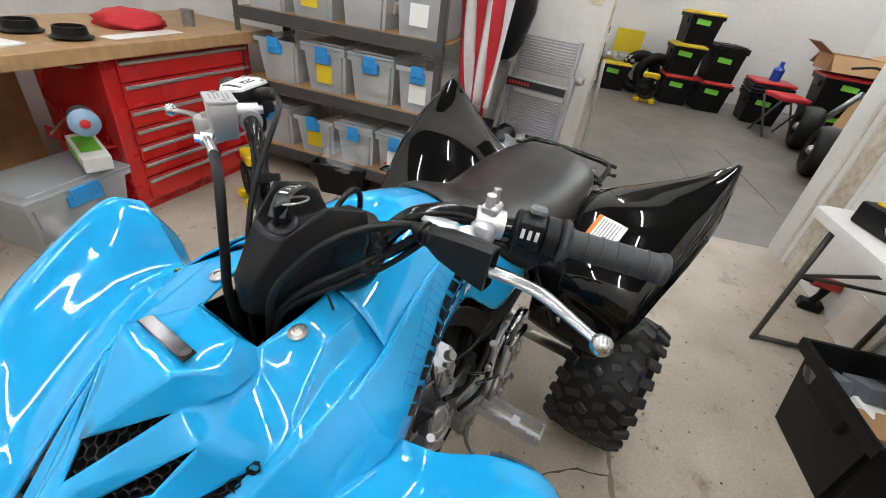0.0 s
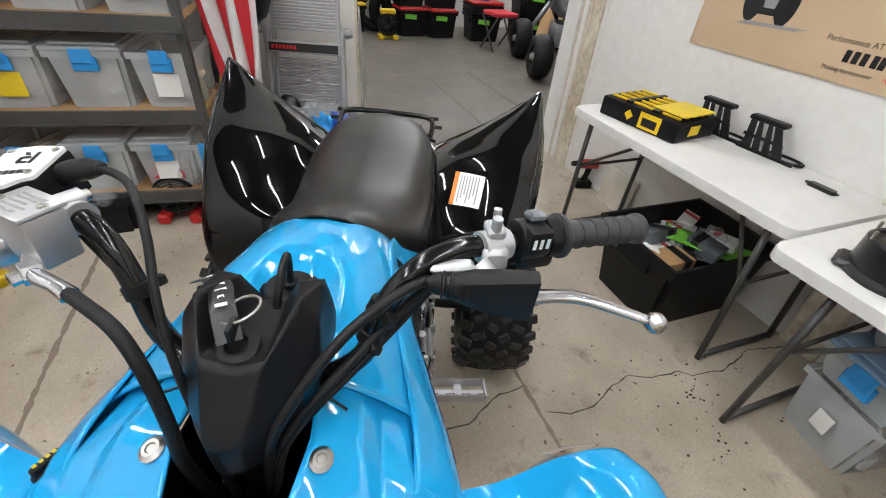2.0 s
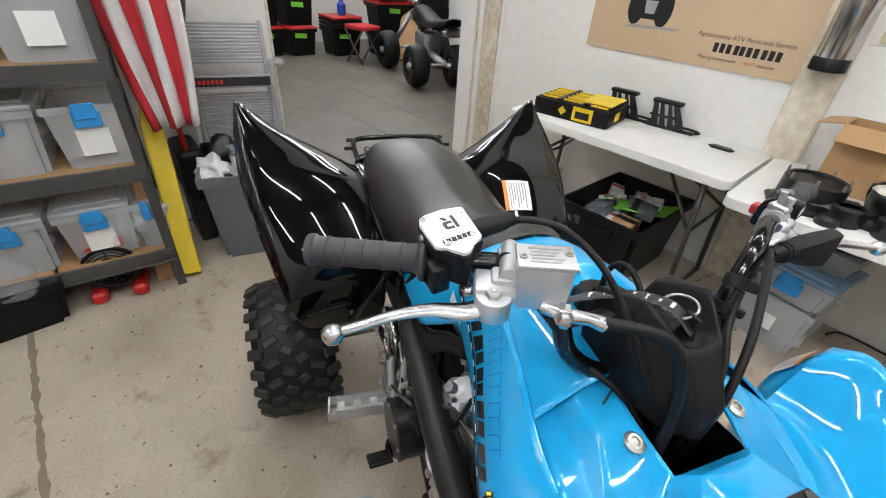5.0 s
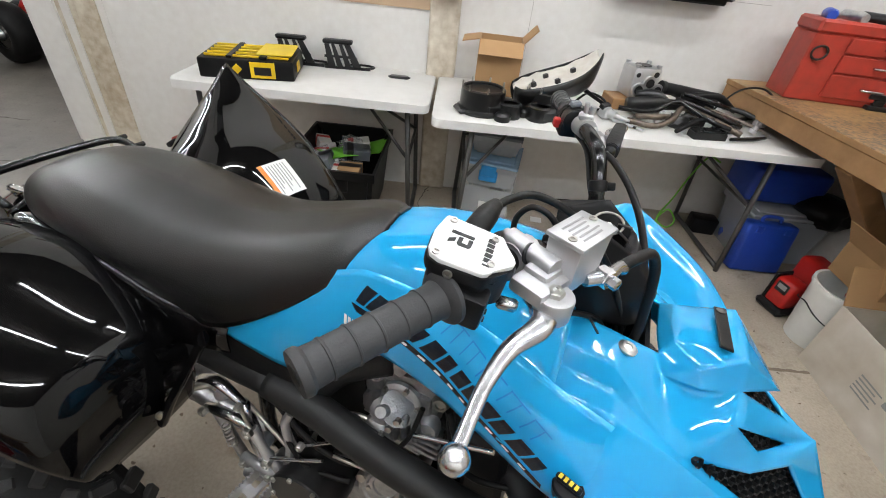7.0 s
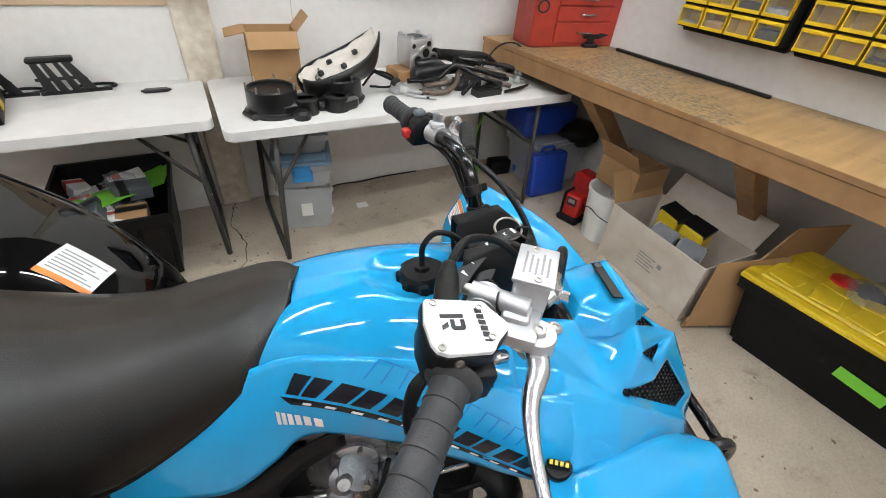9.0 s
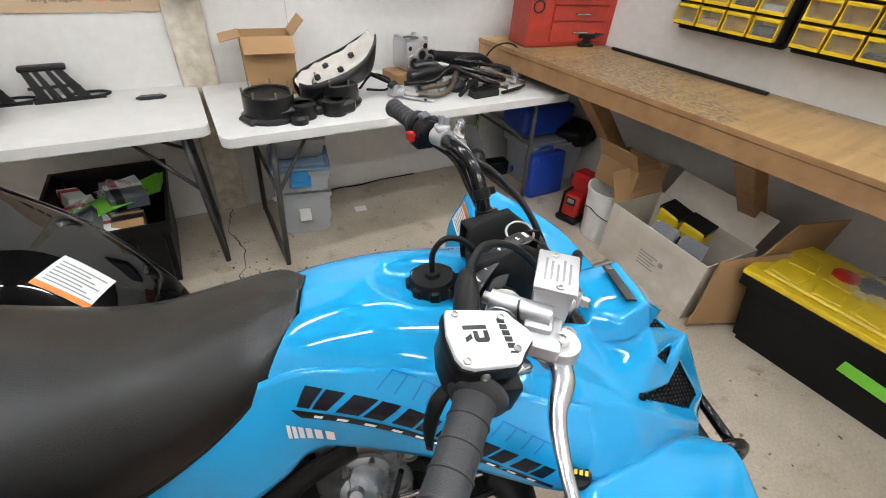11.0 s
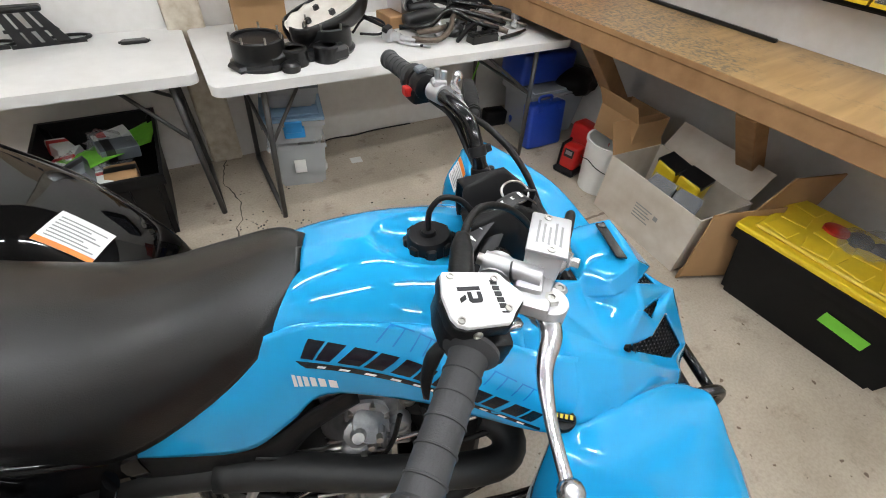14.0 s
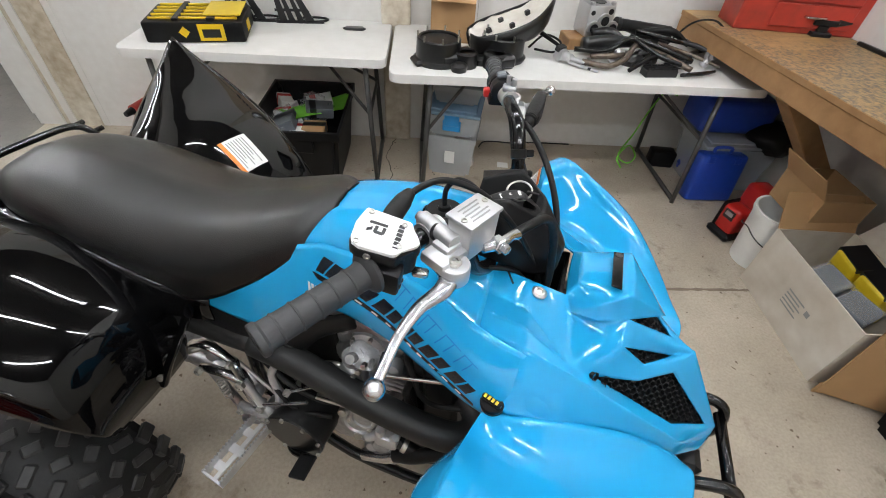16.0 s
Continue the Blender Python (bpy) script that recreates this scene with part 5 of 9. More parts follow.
# engine
bm = bmesh.new()
box(bm, 0.47, 0.82, -0.13, 0.13, 0.27, 0.50, 0.03, None, 2)
engine = part("engine", bm, "cast", quad, "single-cylinder engine in cast aluminium", True, 40)
bm = bmesh.new()
m = pose(0.72, 0, 0.50, 0, 12, 0)
box(bm, -0.09, 0.09, -0.085, 0.085, 0.0, 0.17, 0.012, m)
part("cylinder", bm, "cast", engine, "", True, 40)
for k in range(6):
    bm = bmesh.new()
    box(bm, -0.10, 0.10, -0.098, 0.098, 0.02 + k * 0.024, 0.028 + k * 0.024, 0.002, m)
    part("fin", bm, "cast", engine, "", True, 40)
bm = bmesh.new()
box(bm, -0.085, 0.085, -0.08, 0.08, 0.172, 0.25, 0.02, m, 2)
for s in (1, -1):
    lathe(bm, [(0.045, 0), (0.045, 0.02), (0.03, 0.026)], 20, m @ pose(0.0, s * 0.075, 0.21, -90 * s))
    for k in range(5):
        a = k * 1.257
        lathe(bm, [(0.006, 0), (0.006, 0.012), (0.003, 0.013)], 8, m @ pose(0.0, s * 0.08, 0.21, -90 * s) @ pose(0.037 * math.cos(a), 0.037 * math.sin(a), 0.01))
part("cylinder_head", bm, "cast", engine, "", True, 40)
for s in (1, -1):
    bm = bmesh.new()
    m = pose(0.63, s * 0.125, 0.445, -90 * s) if s < 0 else pose(0.59, s * 0.125, 0.405, -90 * s)
    far = 0.112 if s < 0 else 0.066
    lathe(bm, [(0.082, 0), (0.078, far - 0.012), (0.081, far - 0.012), (0.081, far - 0.004), (0.078, far), (0.0, far)], 32, m)
    part("clutch_cover", bm, "black_metal" if s < 0 else "cast", engine, "round engine cover with rim bolts", True, 35)
    for k in range(8):
        a = k * math.pi / 4 + 0.2
        bm = bmesh.new()
        lathe(bm, [(0.0058, 0), (0.0058, 0.006), (0.003, 0.007)], 8, m @ pose(0.076 * math.cos(a), 0.076 * math.sin(a), far - 0.001))
        part("cover_bolt", bm, "steel", engine)
    bm = bmesh.new()
    m2 = pose(0.72, s * 0.12, 0.40, -90 * s)
    lathe(bm, [(0.046, 0), (0.046, 0.03), (0.04, 0.036), (0.02, 0.04)], 24, m2)
    for k in range(3):
        a = k * 2.094
        lathe(bm, [(0.012, 0), (0.012, 0.034), (0.005, 0.036)], 10, m2 @ pose(0.045 * math.cos(a), 0.045 * math.sin(a), 0))
    part("filter_cover", bm, "cast", engine, "small cast engine cover", True, 35)
    bm = bmesh.new()
    tube(bm, [(0.80, s * 0.13, 0.36), (0.86, s * 0.15, 0.34), (0.90, s * 0.16, 0.38)], 0.017, 10, 4)
    lathe(bm, [(0.03, 0), (0.034, 0.02), (0.02, 0.05)], 14, pose(0.80, s * 0.12, 0.36, -90 * s))
    part("water_pump", bm, "cast", engine, "", True, 40)
    bm = bmesh.new()
    tube(bm, [(0.66, s * 0.15, 0.52), (0.76, s * 0.16, 0.56), (0.90, s * 0.17, 0.62)], 0.004, 6, 3)
    tube(bm, [(0.60, s * 0.15, 0.50), (0.64, s * 0.165, 0.60), (0.72, s * 0.15, 0.68), (0.82, s * 0.14, 0.66)], 0.006, 6, 5)
    part("engine_hose", bm, "steel" if s < 0 else "rubber", engine, "", True)
bm = bmesh.new()
tube(bm, [(0.80, 0.05, 0.70), (0.86, 0.09, 0.62), (0.88, 0.14, 0.50), (0.84, 0.15, 0.42)], 0.012, 10, 5)
tube(bm, [(0.80, -0.05, 0.70), (0.87, -0.08, 0.60), (0.90, -0.13, 0.48), (0.86, -0.15, 0.36)], 0.012, 10, 5)
part("coolant_hose", bm, "rubber", engine, "black coolant hoses", True)
bm = bmesh.new()
box(bm, 0.93, 1.0, -0.14, 0.14, 0.42, 0.74, 0.01)
part("radiator", bm, "satin_black", quad, "")

# exhaust down the right side
bm = bmesh.new()
tube(bm, [(0.80, -0.04, 0.66), (0.95, -0.08, 0.655), (1.04, -0.14, 0.645), (1.01, -0.195, 0.635), (0.84, -0.195, 0.66), (0.67, -0.18, 0.695), (0.55, -0.172, 0.705)], [0.026, 0.027, 0.030, 0.031, 0.031, 0.031, 0.030], 18, 6)
part("exhaust_header", bm, "heat_black", quad, "fat matt-black exhaust header", True)
bm = bmesh.new()
tube(bm, [(0.55, -0.16, 0.69), (0.40, -0.15, 0.685), (0.20, -0.14, 0.70), (0.0, -0.12, 0.74)], [0.03, 0.034, 0.04, 0.045], 16, 5)
tube(bm, [(0.0, -0.12, 0.74), (-0.28, -0.11, 0.80)], 0.062, 18)
part("exhaust_muffler", bm, "heat_black", quad, "matt-black exhaust muffler", True)


# foot pegs with toothed edges
def foot_peg(tip, root):
    a, b = Vector(root), Vector(tip)
    x = (b - a).normalized()
    m = frame_to(a, x, Vector((0, 0, 1)).cross(x))
    L = (b - a).length
    bm = bmesh.new()
    for y in (-0.028, 0.028):
        box(bm, 0, L, y - 0.0025, y + 0.0025, -0.012, 0.012, 0, m)
        n = int(L / 0.0085)
        for k in range(n):
            x0 = k * L / n
            vs = [bm.verts.new(m @ Vector(p)) for p in ((x0, y - 0.0025, 0.012), (x0 + L / n, y - 0.0025, 0.012), (x0 + L / n / 2, y - 0.0025, 0.0185),
                                                       (x0, y + 0.0025, 0.012), (x0 + L / n, y + 0.0025, 0.012), (x0 + L / n / 2, y + 0.0025, 0.0185))]
            for q in ((0, 1, 2), (5, 4, 3), (1, 4, 5, 2), (0, 2, 5, 3)):
                bm.faces.new([vs[i] for i in q])
    box(bm, L - 0.005, L, -0.03, 0.03, -0.012, 0.014, 0, m)
    for k in range(4):
        box(bm, 0.012 + k * L / 4.2, 0.012 + (k + 0.45) * L / 4.2, -0.0255, 0.0255 - 0.02 * (k % 2), -0.009, -0.004, 0, m)
    box(bm, 0, L - 0.004, -0.006, 0.006, -0.009, -0.0045, 0, m)
    peg = part("foot_peg", bm, "alloy", quad, "toothed open aluminium foot peg")
    bm = bmesh.new()
    box(bm, -0.04, 0.01, -0.024, 0.024, -0.02, 0.016, 0.006, m)
    part("peg_bracket", bm, "cast", peg, "", True, 40)


foot_peg((0.494, -0.378, 0.418), (0.523, -0.19, 0.425))
foot_peg((0.568, 0.378, 0.435), (0.580, 0.19, 0.432))
bm = bmesh.new()
tube(bm, [(0.55, -0.18, 0.36), (0.60, -0.235, 0.36), (0.67, -0.25, 0.395)], 0.009, 8, 4)
pedal = part("brake_pedal", bm, "tube_black", quad, "black brake pedal", True)
bm = bmesh.new()
box(bm, -0.026, 0.026, -0.03, 0.03, 0, 0.012, 0.003, pose(0.676, -0.277, 0.40, 0, -20, 0))
part("pedal_pad", bm, "satin_black", pedal)
bm = bmesh.new()
tube(bm, [(0.56, 0.17, 0.38), (0.66, 0.21, 0.375), (0.70, 0.25, 0.385)], 0.007, 8, 4)
part("shift_pedal", bm, "steel", quad, "plated gear pedal", True)
# rear brake lines, shock spring and the bright linkage on each side
for s in (1, -1):
    bm = bmesh.new()
    tube(bm, [(0.32, s * 0.17, 0.60), (0.40, s * 0.18, 0.64), (0.46, s * 0.18, 0.60)], [0.012, 0.014, 0.009], 10, 5, flat=0.6)
    tube(bm, [(0.46, s * 0.18, 0.60), (0.48, s * 0.19, 0.52), (0.50, s * 0.20, 0.46)], [0.012, 0.016, 0.012], 10, 4)
    part("linkage", bm, "polished", quad, "bright cast linkage", True)
    bm = bmesh.new()
    for k in range(3):
        bm = bmesh.new()
        lathe(bm, [(0.009, 0), (0.009, 0.018), (0.005, 0.02)], 10, aim((0.47 + 0.02 * k, s * 0.185, 0.57 - 0.05 * k), (0.2, s, 0.1)))
        part("linkage_bolt", bm, "steel", quad, "", True, 40)
    bm = bmesh.new()
    tube(bm, [(0.30, s * 0.12, 0.52), (0.12, s * 0.25, 0.50), (0.05, s * 0.32, 0.50)], 0.008, 8, 4)
    part("stay_rod", bm, "steel", quad, "bright steel stay rod", True)
bm = bmesh.new()
turns = [(0.40 + 0.028 * math.cos(a) + 0.0032 * a, 0.10 + 0.028 * math.sin(a), 0.42 + 0.0042 * a) for a in [k * math.pi / 5 for k in range(70)]]
tube(bm, turns, 0.006, 6, 1, False)
part("shock_spring", bm, "tube_black", quad, "black coil spring", True)

# bright castings, rods and lines round the engine, on each side
def on_bike(name, mat, label, smooth=True):
    part(name, bm, mat, quad, label, smooth, 40)


for s in (1, -1):
    y = s * 0.135
    bm = bmesh.new()
    tube(bm, [(0.74, y * 0.6, 0.66), (0.79, y * 0.9, 0.705), (0.81, y, 0.735)], [0.036, 0.03, 0.034], 14, 4)
    lathe(bm, [(0.018, 0), (0.024, 0.006), (0.024, 0.02), (0.014, 0.026), (0.010, 0.04)], 12, aim((0.785, y, 0.715), (0.1, s * 0.7, 0.7)))
    for q in range(3):
        box(bm, 0.80 + 0.02 * q, 0.812 + 0.02 * q, min(y, y + s * 0.02), max(y, y + s * 0.02), 0.66 + 0.01 * q, 0.73, 0.004)
    box(bm, 0.755, 0.80, min(y, y + s * 0.03), max(y, y + s * 0.03), 0.635, 0.70, 0.008)
    on_bike("carburettor", "cast", "bare cast carburettor body")
    for q in range(4):
        bm = bmesh.new()
        lathe(bm, [(0.006, 0), (0.006, 0.012), (0.003, 0.013)], 6, aim((0.775 + 0.016 * q, y + s * 0.028, 0.66 + 0.028 * q), (0.1, s, 0.4)))
        on_bike("engine_bolt", "steel", "")
    for pts, r, mat, name in (
            ([(0.85, s * 0.16, 0.715), (0.98, s * 0.16, 0.76)], 0.0045, "polished", "stay_rod"),
            ([(0.572, s * 0.19, 0.532), (0.65, s * 0.193, 0.60), (0.726, s * 0.19, 0.655)], 0.0045, "polished", "shift_rod"),
            ([(0.697, s * 0.19, 0.589), (0.769, s * 0.19, 0.595)], 0.0035, "steel", "shift_rod"),
            ([(0.539, s * 0.19, 0.412), (0.575, s * 0.20, 0.50), (0.586, s * 0.195, 0.557), (0.582, s * 0.19, 0.62), (0.60, s * 0.185, 0.66)], 0.009, "alloy", "brake_linkage"),
            ([(0.427, s * 0.20, 0.355), (0.47, s * 0.20, 0.372), (0.52, s * 0.195, 0.37)], 0.014, "cast", "peg_mount"),
            ([(0.363, s * 0.185, 0.546), (0.39, s * 0.19, 0.498), (0.406, s * 0.19, 0.441), (0.428, s * 0.19, 0.371)], 0.012, "cast", "pivot_casting"),
            ([(0.793, s * 0.19, 0.381), (0.85, s * 0.193, 0.415), (0.879, s * 0.19, 0.439)], 0.016, "polished", "water_elbow"),
            ([(0.879, s * 0.19, 0.439), (0.93, s * 0.19, 0.47), (0.99, s * 0.17, 0.50)], 0.017, "rubber", "water_hose"),
            ([(0.905, s * 0.15, 0.80), (0.919, s * 0.155, 0.753), (0.935, s * 0.155, 0.68), (0.965, s * 0.15, 0.65), (1.02, s * 0.14, 0.655)], 0.006, "rubber", "breather_line"),
            ([(0.86, s * 0.15, 0.78), (0.84, s * 0.16, 0.70), (0.80, s * 0.165, 0.62)], 0.0045, "rubber", "fuel_line"),
            ([(0.62, s * 0.17, 0.74), (0.70, s * 0.165, 0.70), (0.74, s * 0.15, 0.68)], 0.005, "rubber", "fuel_line"),
            ([(0.45, s * 0.17, 0.60), (0.52, s * 0.18, 0.56), (0.57, s * 0.185, 0.52)], 0.005, "steel", "brake_pipe")):
        bm = bmesh.new()
        tube(bm, pts, r, 10, 4)
        on_bike(name, mat, "")
    m = aim((0.782, s * 0.15, 0.503), (0.1, s, 0.25))
    bm = bmesh.new()
    lathe(bm, [(0.046, 0), (0.046, 0.022), (0.04, 0.03), (0.034, 0.03), (0.03, 0.026), (0, 0.026)], 24, m)
    on_bike("filter_cover", "cast", "round cast oil filter cover")
    for q in range(3):
        bm = bmesh.new()
        a = q * 2.094 + 0.5
        lathe(bm, [(0.010, 0), (0.010, 0.034), (0.005, 0.037)], 10, m @ pose(0.043 * math.cos(a), 0.043 * math.sin(a), 0))
        on_bike("engine_bolt", "steel", "")
    for x, z, r in ((0.84, 0.45, 0.026), (0.865, 0.40, 0.02), (0.815, 0.43, 0.018), (0.455, 0.57, 0.02), (0.49, 0.49, 0.018), (0.40, 0.60, 0.015)):
        bm = bmesh.new()
        lathe(bm, [(r, 0), (r * 1.05, 0.012), (r * 0.8, 0.022), (r * 0.4, 0.024)], 12, aim((x, s * 0.17, z), (0.15, s, 0.2)))
        on_bike("boss", "alloy" if r < 0.02 else "cast", "")

# dark covers that fill the frame behind the bright castings
for s in (1, -1):
    for x0, x1, y0, z0, z1, name in ((0.42, 0.60, 0.11, 0.50, 0.66, "air_duct"), (0.60, 0.72, 0.10, 0.58, 0.76, "air_box"), (0.80, 0.93, 0.08, 0.52, 0.74, "inner_cover"), (0.84, 0.95, 0.12, 0.28, 0.46, "skid_side")):
        bm = bmesh.new()
        box(bm, x0, x1, min(s * 0.02, s * y0), max(s * 0.02, s * y0), z0, z1, 0.014, None, 2)
        on_bike(name, "satin_black", "")

# machined and cast details round the engine, set in the bike's level axes
settled = set()


def fixed(name, bm, mat, label="", smooth=True):
    settled.add(part(name, bm, mat, quad, label, smooth, 40).name)


for s in (-1, 1):
    bm = bmesh.new()
    box(bm, 0.685, 0.815, min(s * 0.02, s * 0.094), max(s * 0.02, s * 0.094), 0.69, 0.80, 0.016, None, 2)
    box(bm, 0.70, 0.80, min(s * 0.02, s * 0.104), max(s * 0.02, s * 0.104), 0.715, 0.775, 0.012, None, 2)
    fixed("head_casting", bm, "cast", "bare cast cylinder head")
    for k in range(5):
        bm = bmesh.new()
        box(bm, 0.675, 0.825, min(s * 0.02, s * 0.10), max(s * 0.02, s * 0.10), 0.585 + 0.021 * k, 0.594 + 0.021 * k, 0.003)
        fixed("barrel_fin", bm, "cast")
    m = aim((0.742, s * 0.102, 0.75), (0.05, s, 0.12))
    bm = bmesh.new()
    lathe(bm, [(0.040, 0), (0.040, 0.008), (0.034, 0.012), (0.030, 0.012), (0.027, 0.009), (0, 0.009)], 28, m)
    fixed("cam_cover", bm, "alloy", "round machined cam cover")
    for k in range(5):
        bm = bmesh.new()
        q = k * 1.2566
        lathe(bm, [(0.0055, 0), (0.0055, 0.014), (0.003, 0.015)], 6, m @ pose(0.035 * math.cos(q), 0.035 * math.sin(q), 0.004))
        fixed("cover_bolt", bm, "steel")
    for x, y, z, r, mat in ((0.80, 0.104, 0.705, 0.022, "alloy"), (0.70, 0.10, 0.69, 0.017, "cast"), (0.815, 0.09, 0.775, 0.016, "steel"), (0.76, 0.108, 0.665, 0.013, "steel"), (0.69, 0.098, 0.79, 0.014, "alloy")):
        bm = bmesh.new()
        lathe(bm, [(r, -0.01), (r * 1.06, 0.008), (r * 0.8, 0.016), (r * 0.55, 0.016), (r * 0.5, 0.012), (0, 0.012)], 14, aim((x, s * y, z), (0.1, s, 0.2)))
        fixed("boss", bm, mat)
    bm = bmesh.new()
    tube(bm, [(0.73, s * 0.07, 0.80), (0.685, s * 0.085, 0.835), (0.64, s * 0.09, 0.842)], [0.024, 0.022, 0.027], 14, 4)
    fixed("inlet_stub", bm, "cast", "cast inlet stub")
    # coolant pump with its elbow and hoses
    m = aim((0.752, s * 0.168, 0.562), (0.05, s, 0.25))
    bm = bmesh.new()
    lathe(bm, [(0.036, -0.03), (0.037, 0.008), (0.032, 0.014), (0.026, 0.014), (0.024, 0.010), (0, 0.010)], 26, m)
    for k in range(4):
        q = k * math.pi / 2 + 0.5
        lathe(bm, [(0.009, -0.02), (0.009, 0.010), (0.004, 0.011)], 10, m @ pose(0.037 * math.cos(q), 0.037 * math.sin(q), 0))
    pump = part("coolant_pump", bm, "cast", quad, "cast coolant pump cover", True, 40)
    settled.add(pump.name)
    for k in range(4):
        bm = bmesh.new()
        q = k * math.pi / 2 + 0.5
        lathe(bm, [(0.0052, 0), (0.0052, 0.005), (0.0025, 0.0055)], 6, m @ pose(0.037 * math.cos(q), 0.037 * math.sin(q), 0.0112))
        part("pump_bolt", bm, "steel", pump)
    bm = bmesh.new()
    box(bm, 0.785, 0.845, min(s * 0.15, s * 0.20), max(s * 0.15, s * 0.20), 0.495, 0.545, 0.012, None, 2)
    tube(bm, [(0.80, s * 0.185, 0.545), (0.803, s * 0.19, 0.575)], [0.013, 0.010], 10)
    tube(bm, [(0.835, s * 0.185, 0.542), (0.842, s * 0.192, 0.565)], [0.012, 0.009], 10)
    tube(bm, [(0.79, s * 0.18, 0.515), (0.765, s * 0.19, 0.50)], [0.015, 0.011], 10)
    fixed("thermostat_housing", bm, "alloy", "machined coolant elbow block")
    bm = bmesh.new()
    tube(bm, [(0.84, s * 0.178, 0.515), (0.90, s * 0.182, 0.50), (0.96, s * 0.17, 0.505), (1.02, s * 0.15, 0.52)], 0.0155, 12, 5)
    fixed("coolant_line", bm, "rubber", "black coolant line")
    bm = bmesh.new()
    lathe(bm, [(0.0175, 0), (0.0185, 0.002), (0.0185, 0.010), (0.0175, 0.012)], 18, aim((0.853, s * 0.179, 0.512), (1, s * 0.05, -0.25)))
    fixed("hose_clip", bm, "steel")
    # pedal and gear linkage above the peg
    for pts, r, mat, name in (
            ([(0.325, s * 0.20, 0.565), (0.37, s * 0.207, 0.592), (0.42, s * 0.208, 0.60), (0.455, s * 0.206, 0.585)], [0.010, 0.012, 0.011, 0.009], "polished", "linkage_arm"),
            ([(0.455, s * 0.206, 0.585), (0.478, s * 0.21, 0.545), (0.49, s * 0.21, 0.50)], [0.012, 0.010, 0.012], "alloy", "linkage_arm"),
            ([(0.49, s * 0.21, 0.50), (0.515, s * 0.212, 0.475), (0.525, s * 0.21, 0.44)], [0.009, 0.012, 0.010], "cast", "linkage_arm"),
            ([(0.44, s * 0.205, 0.66), (0.452, s * 0.21, 0.62), (0.456, s * 0.208, 0.585)], 0.004, "steel", "linkage_rod"),
            ([(0.50, s * 0.214, 0.52), (0.57, s * 0.21, 0.565), (0.625, s * 0.20, 0.592)], 0.0042, "polished", "linkage_rod"),
            ([(0.41, s * 0.212, 0.445), (0.45, s * 0.214, 0.452), (0.50, s * 0.212, 0.448)], [0.014, 0.012, 0.014], "cast", "peg_stay"),
            ([(0.52, s * 0.19, 0.62), (0.56, s * 0.20, 0.56), (0.60, s * 0.20, 0.53), (0.68, s * 0.19, 0.54)], 0.0055, "rubber", "breather_line"),
            ([(0.50, s * 0.17, 0.66), (0.58, s * 0.185, 0.615), (0.66, s * 0.18, 0.585), (0.72, s * 0.165, 0.60)], 0.0065, "rubber", "breather_line"),
            ([(0.60, s * 0.15, 0.74), (0.63, s * 0.155, 0.68), (0.62, s * 0.15, 0.62), (0.66, s * 0.14, 0.58)], 0.008, "rubber", "breather_line"),
            ([(0.84, s * 0.12, 0.80), (0.855, s * 0.135, 0.74), (0.845, s * 0.14, 0.67), (0.87, s * 0.14, 0.60)], 0.008, "rubber", "breather_line")):
        bm = bmesh.new()
        tube(bm, pts, r, 10, 5)
        fixed(name, bm, mat)
    for x, y, z, r in ((0.325, 0.212, 0.565, 0.011), (0.455, 0.216, 0.585, 0.013), (0.49, 0.22, 0.50, 0.012), (0.42, 0.224, 0.448, 0.010), (0.49, 0.224, 0.448, 0.010), (0.54, 0.205, 0.54, 0.008), (0.575, 0.20, 0.605, 0.009), (0.44, 0.208, 0.655, 0.009), (0.52, 0.215, 0.415, 0.010)):
        bm = bmesh.new()
        lathe(bm, [(r, -0.004), (r, 0.006), (r * 0.75, 0.009), (r * 0.5, 0.009), (r * 0.4, 0.006), (0, 0.006)], 6, aim((x, s * y, z), (0.1, s, 0.15)))
        fixed("linkage_bolt", bm, "steel")
    bm = bmesh.new()
    coil = [(0.385 + 0.0095 * math.cos(q), s * 0.212 + 0.0095 * math.sin(q), 0.475 + 0.0022 * q) for q in [k * math.pi / 4 for k in range(50)]]
    tube(bm, coil, 0.0022, 5, 1, False)
    fixed("return_spring", bm, "steel", "bright return spring")
    # glossy strut that carries the rear fender
    bm = bmesh.new()
    tube(bm, [(0.375, s * 0.19, 0.80), (0.345, s * 0.215, 0.73), (0.315, s * 0.25, 0.655), (0.295, s * 0.272, 0.60)], [0.020, 0.016, 0.017, 0.022], 10, 5, flat=0.5)
    strut = part("fender_strut", bm, "gloss_black", quad, "glossy black fender strut", True, 40)
    settled.add(strut.name)
    bm = bmesh.new()
    lathe(bm, [(0.0095, 0), (0.0095, 0.006), (0.004, 0.008)], 10, aim((0.302, s * 0.275, 0.622), (0.4, s, 0.2)))
    part("strut_bolt", bm, "steel", strut)

# front bumper
for s in (1, -1):
    bm = bmesh.new()
    tube(bm, [(1.36, s * 0.10, 0.55), (1.45, s * 0.10, 0.60), (1.505, s * 0.095, 0.585), (1.51, s * 0.09, 0.50), (1.44, s * 0.09, 0.40)], 0.0125, 10, 4)
    part("bumper_tube", bm, "tube_black", quad, "black tubular front bumper", True)
bm = bmesh.new()
tube(bm, [(1.505, -0.095, 0.56), (1.505, 0.095, 0.56)], 0.0125, 10)
part("bumper_tube", bm, "tube_black", quad, "black tubular front bumper", True)
bm = bmesh.new()
box(bm, 1.38, 1.44, -0.09, 0.09, 0.44, 0.61, 0.015)
part("skid_nose", bm, "satin_black", quad, "black plastic lower nose")
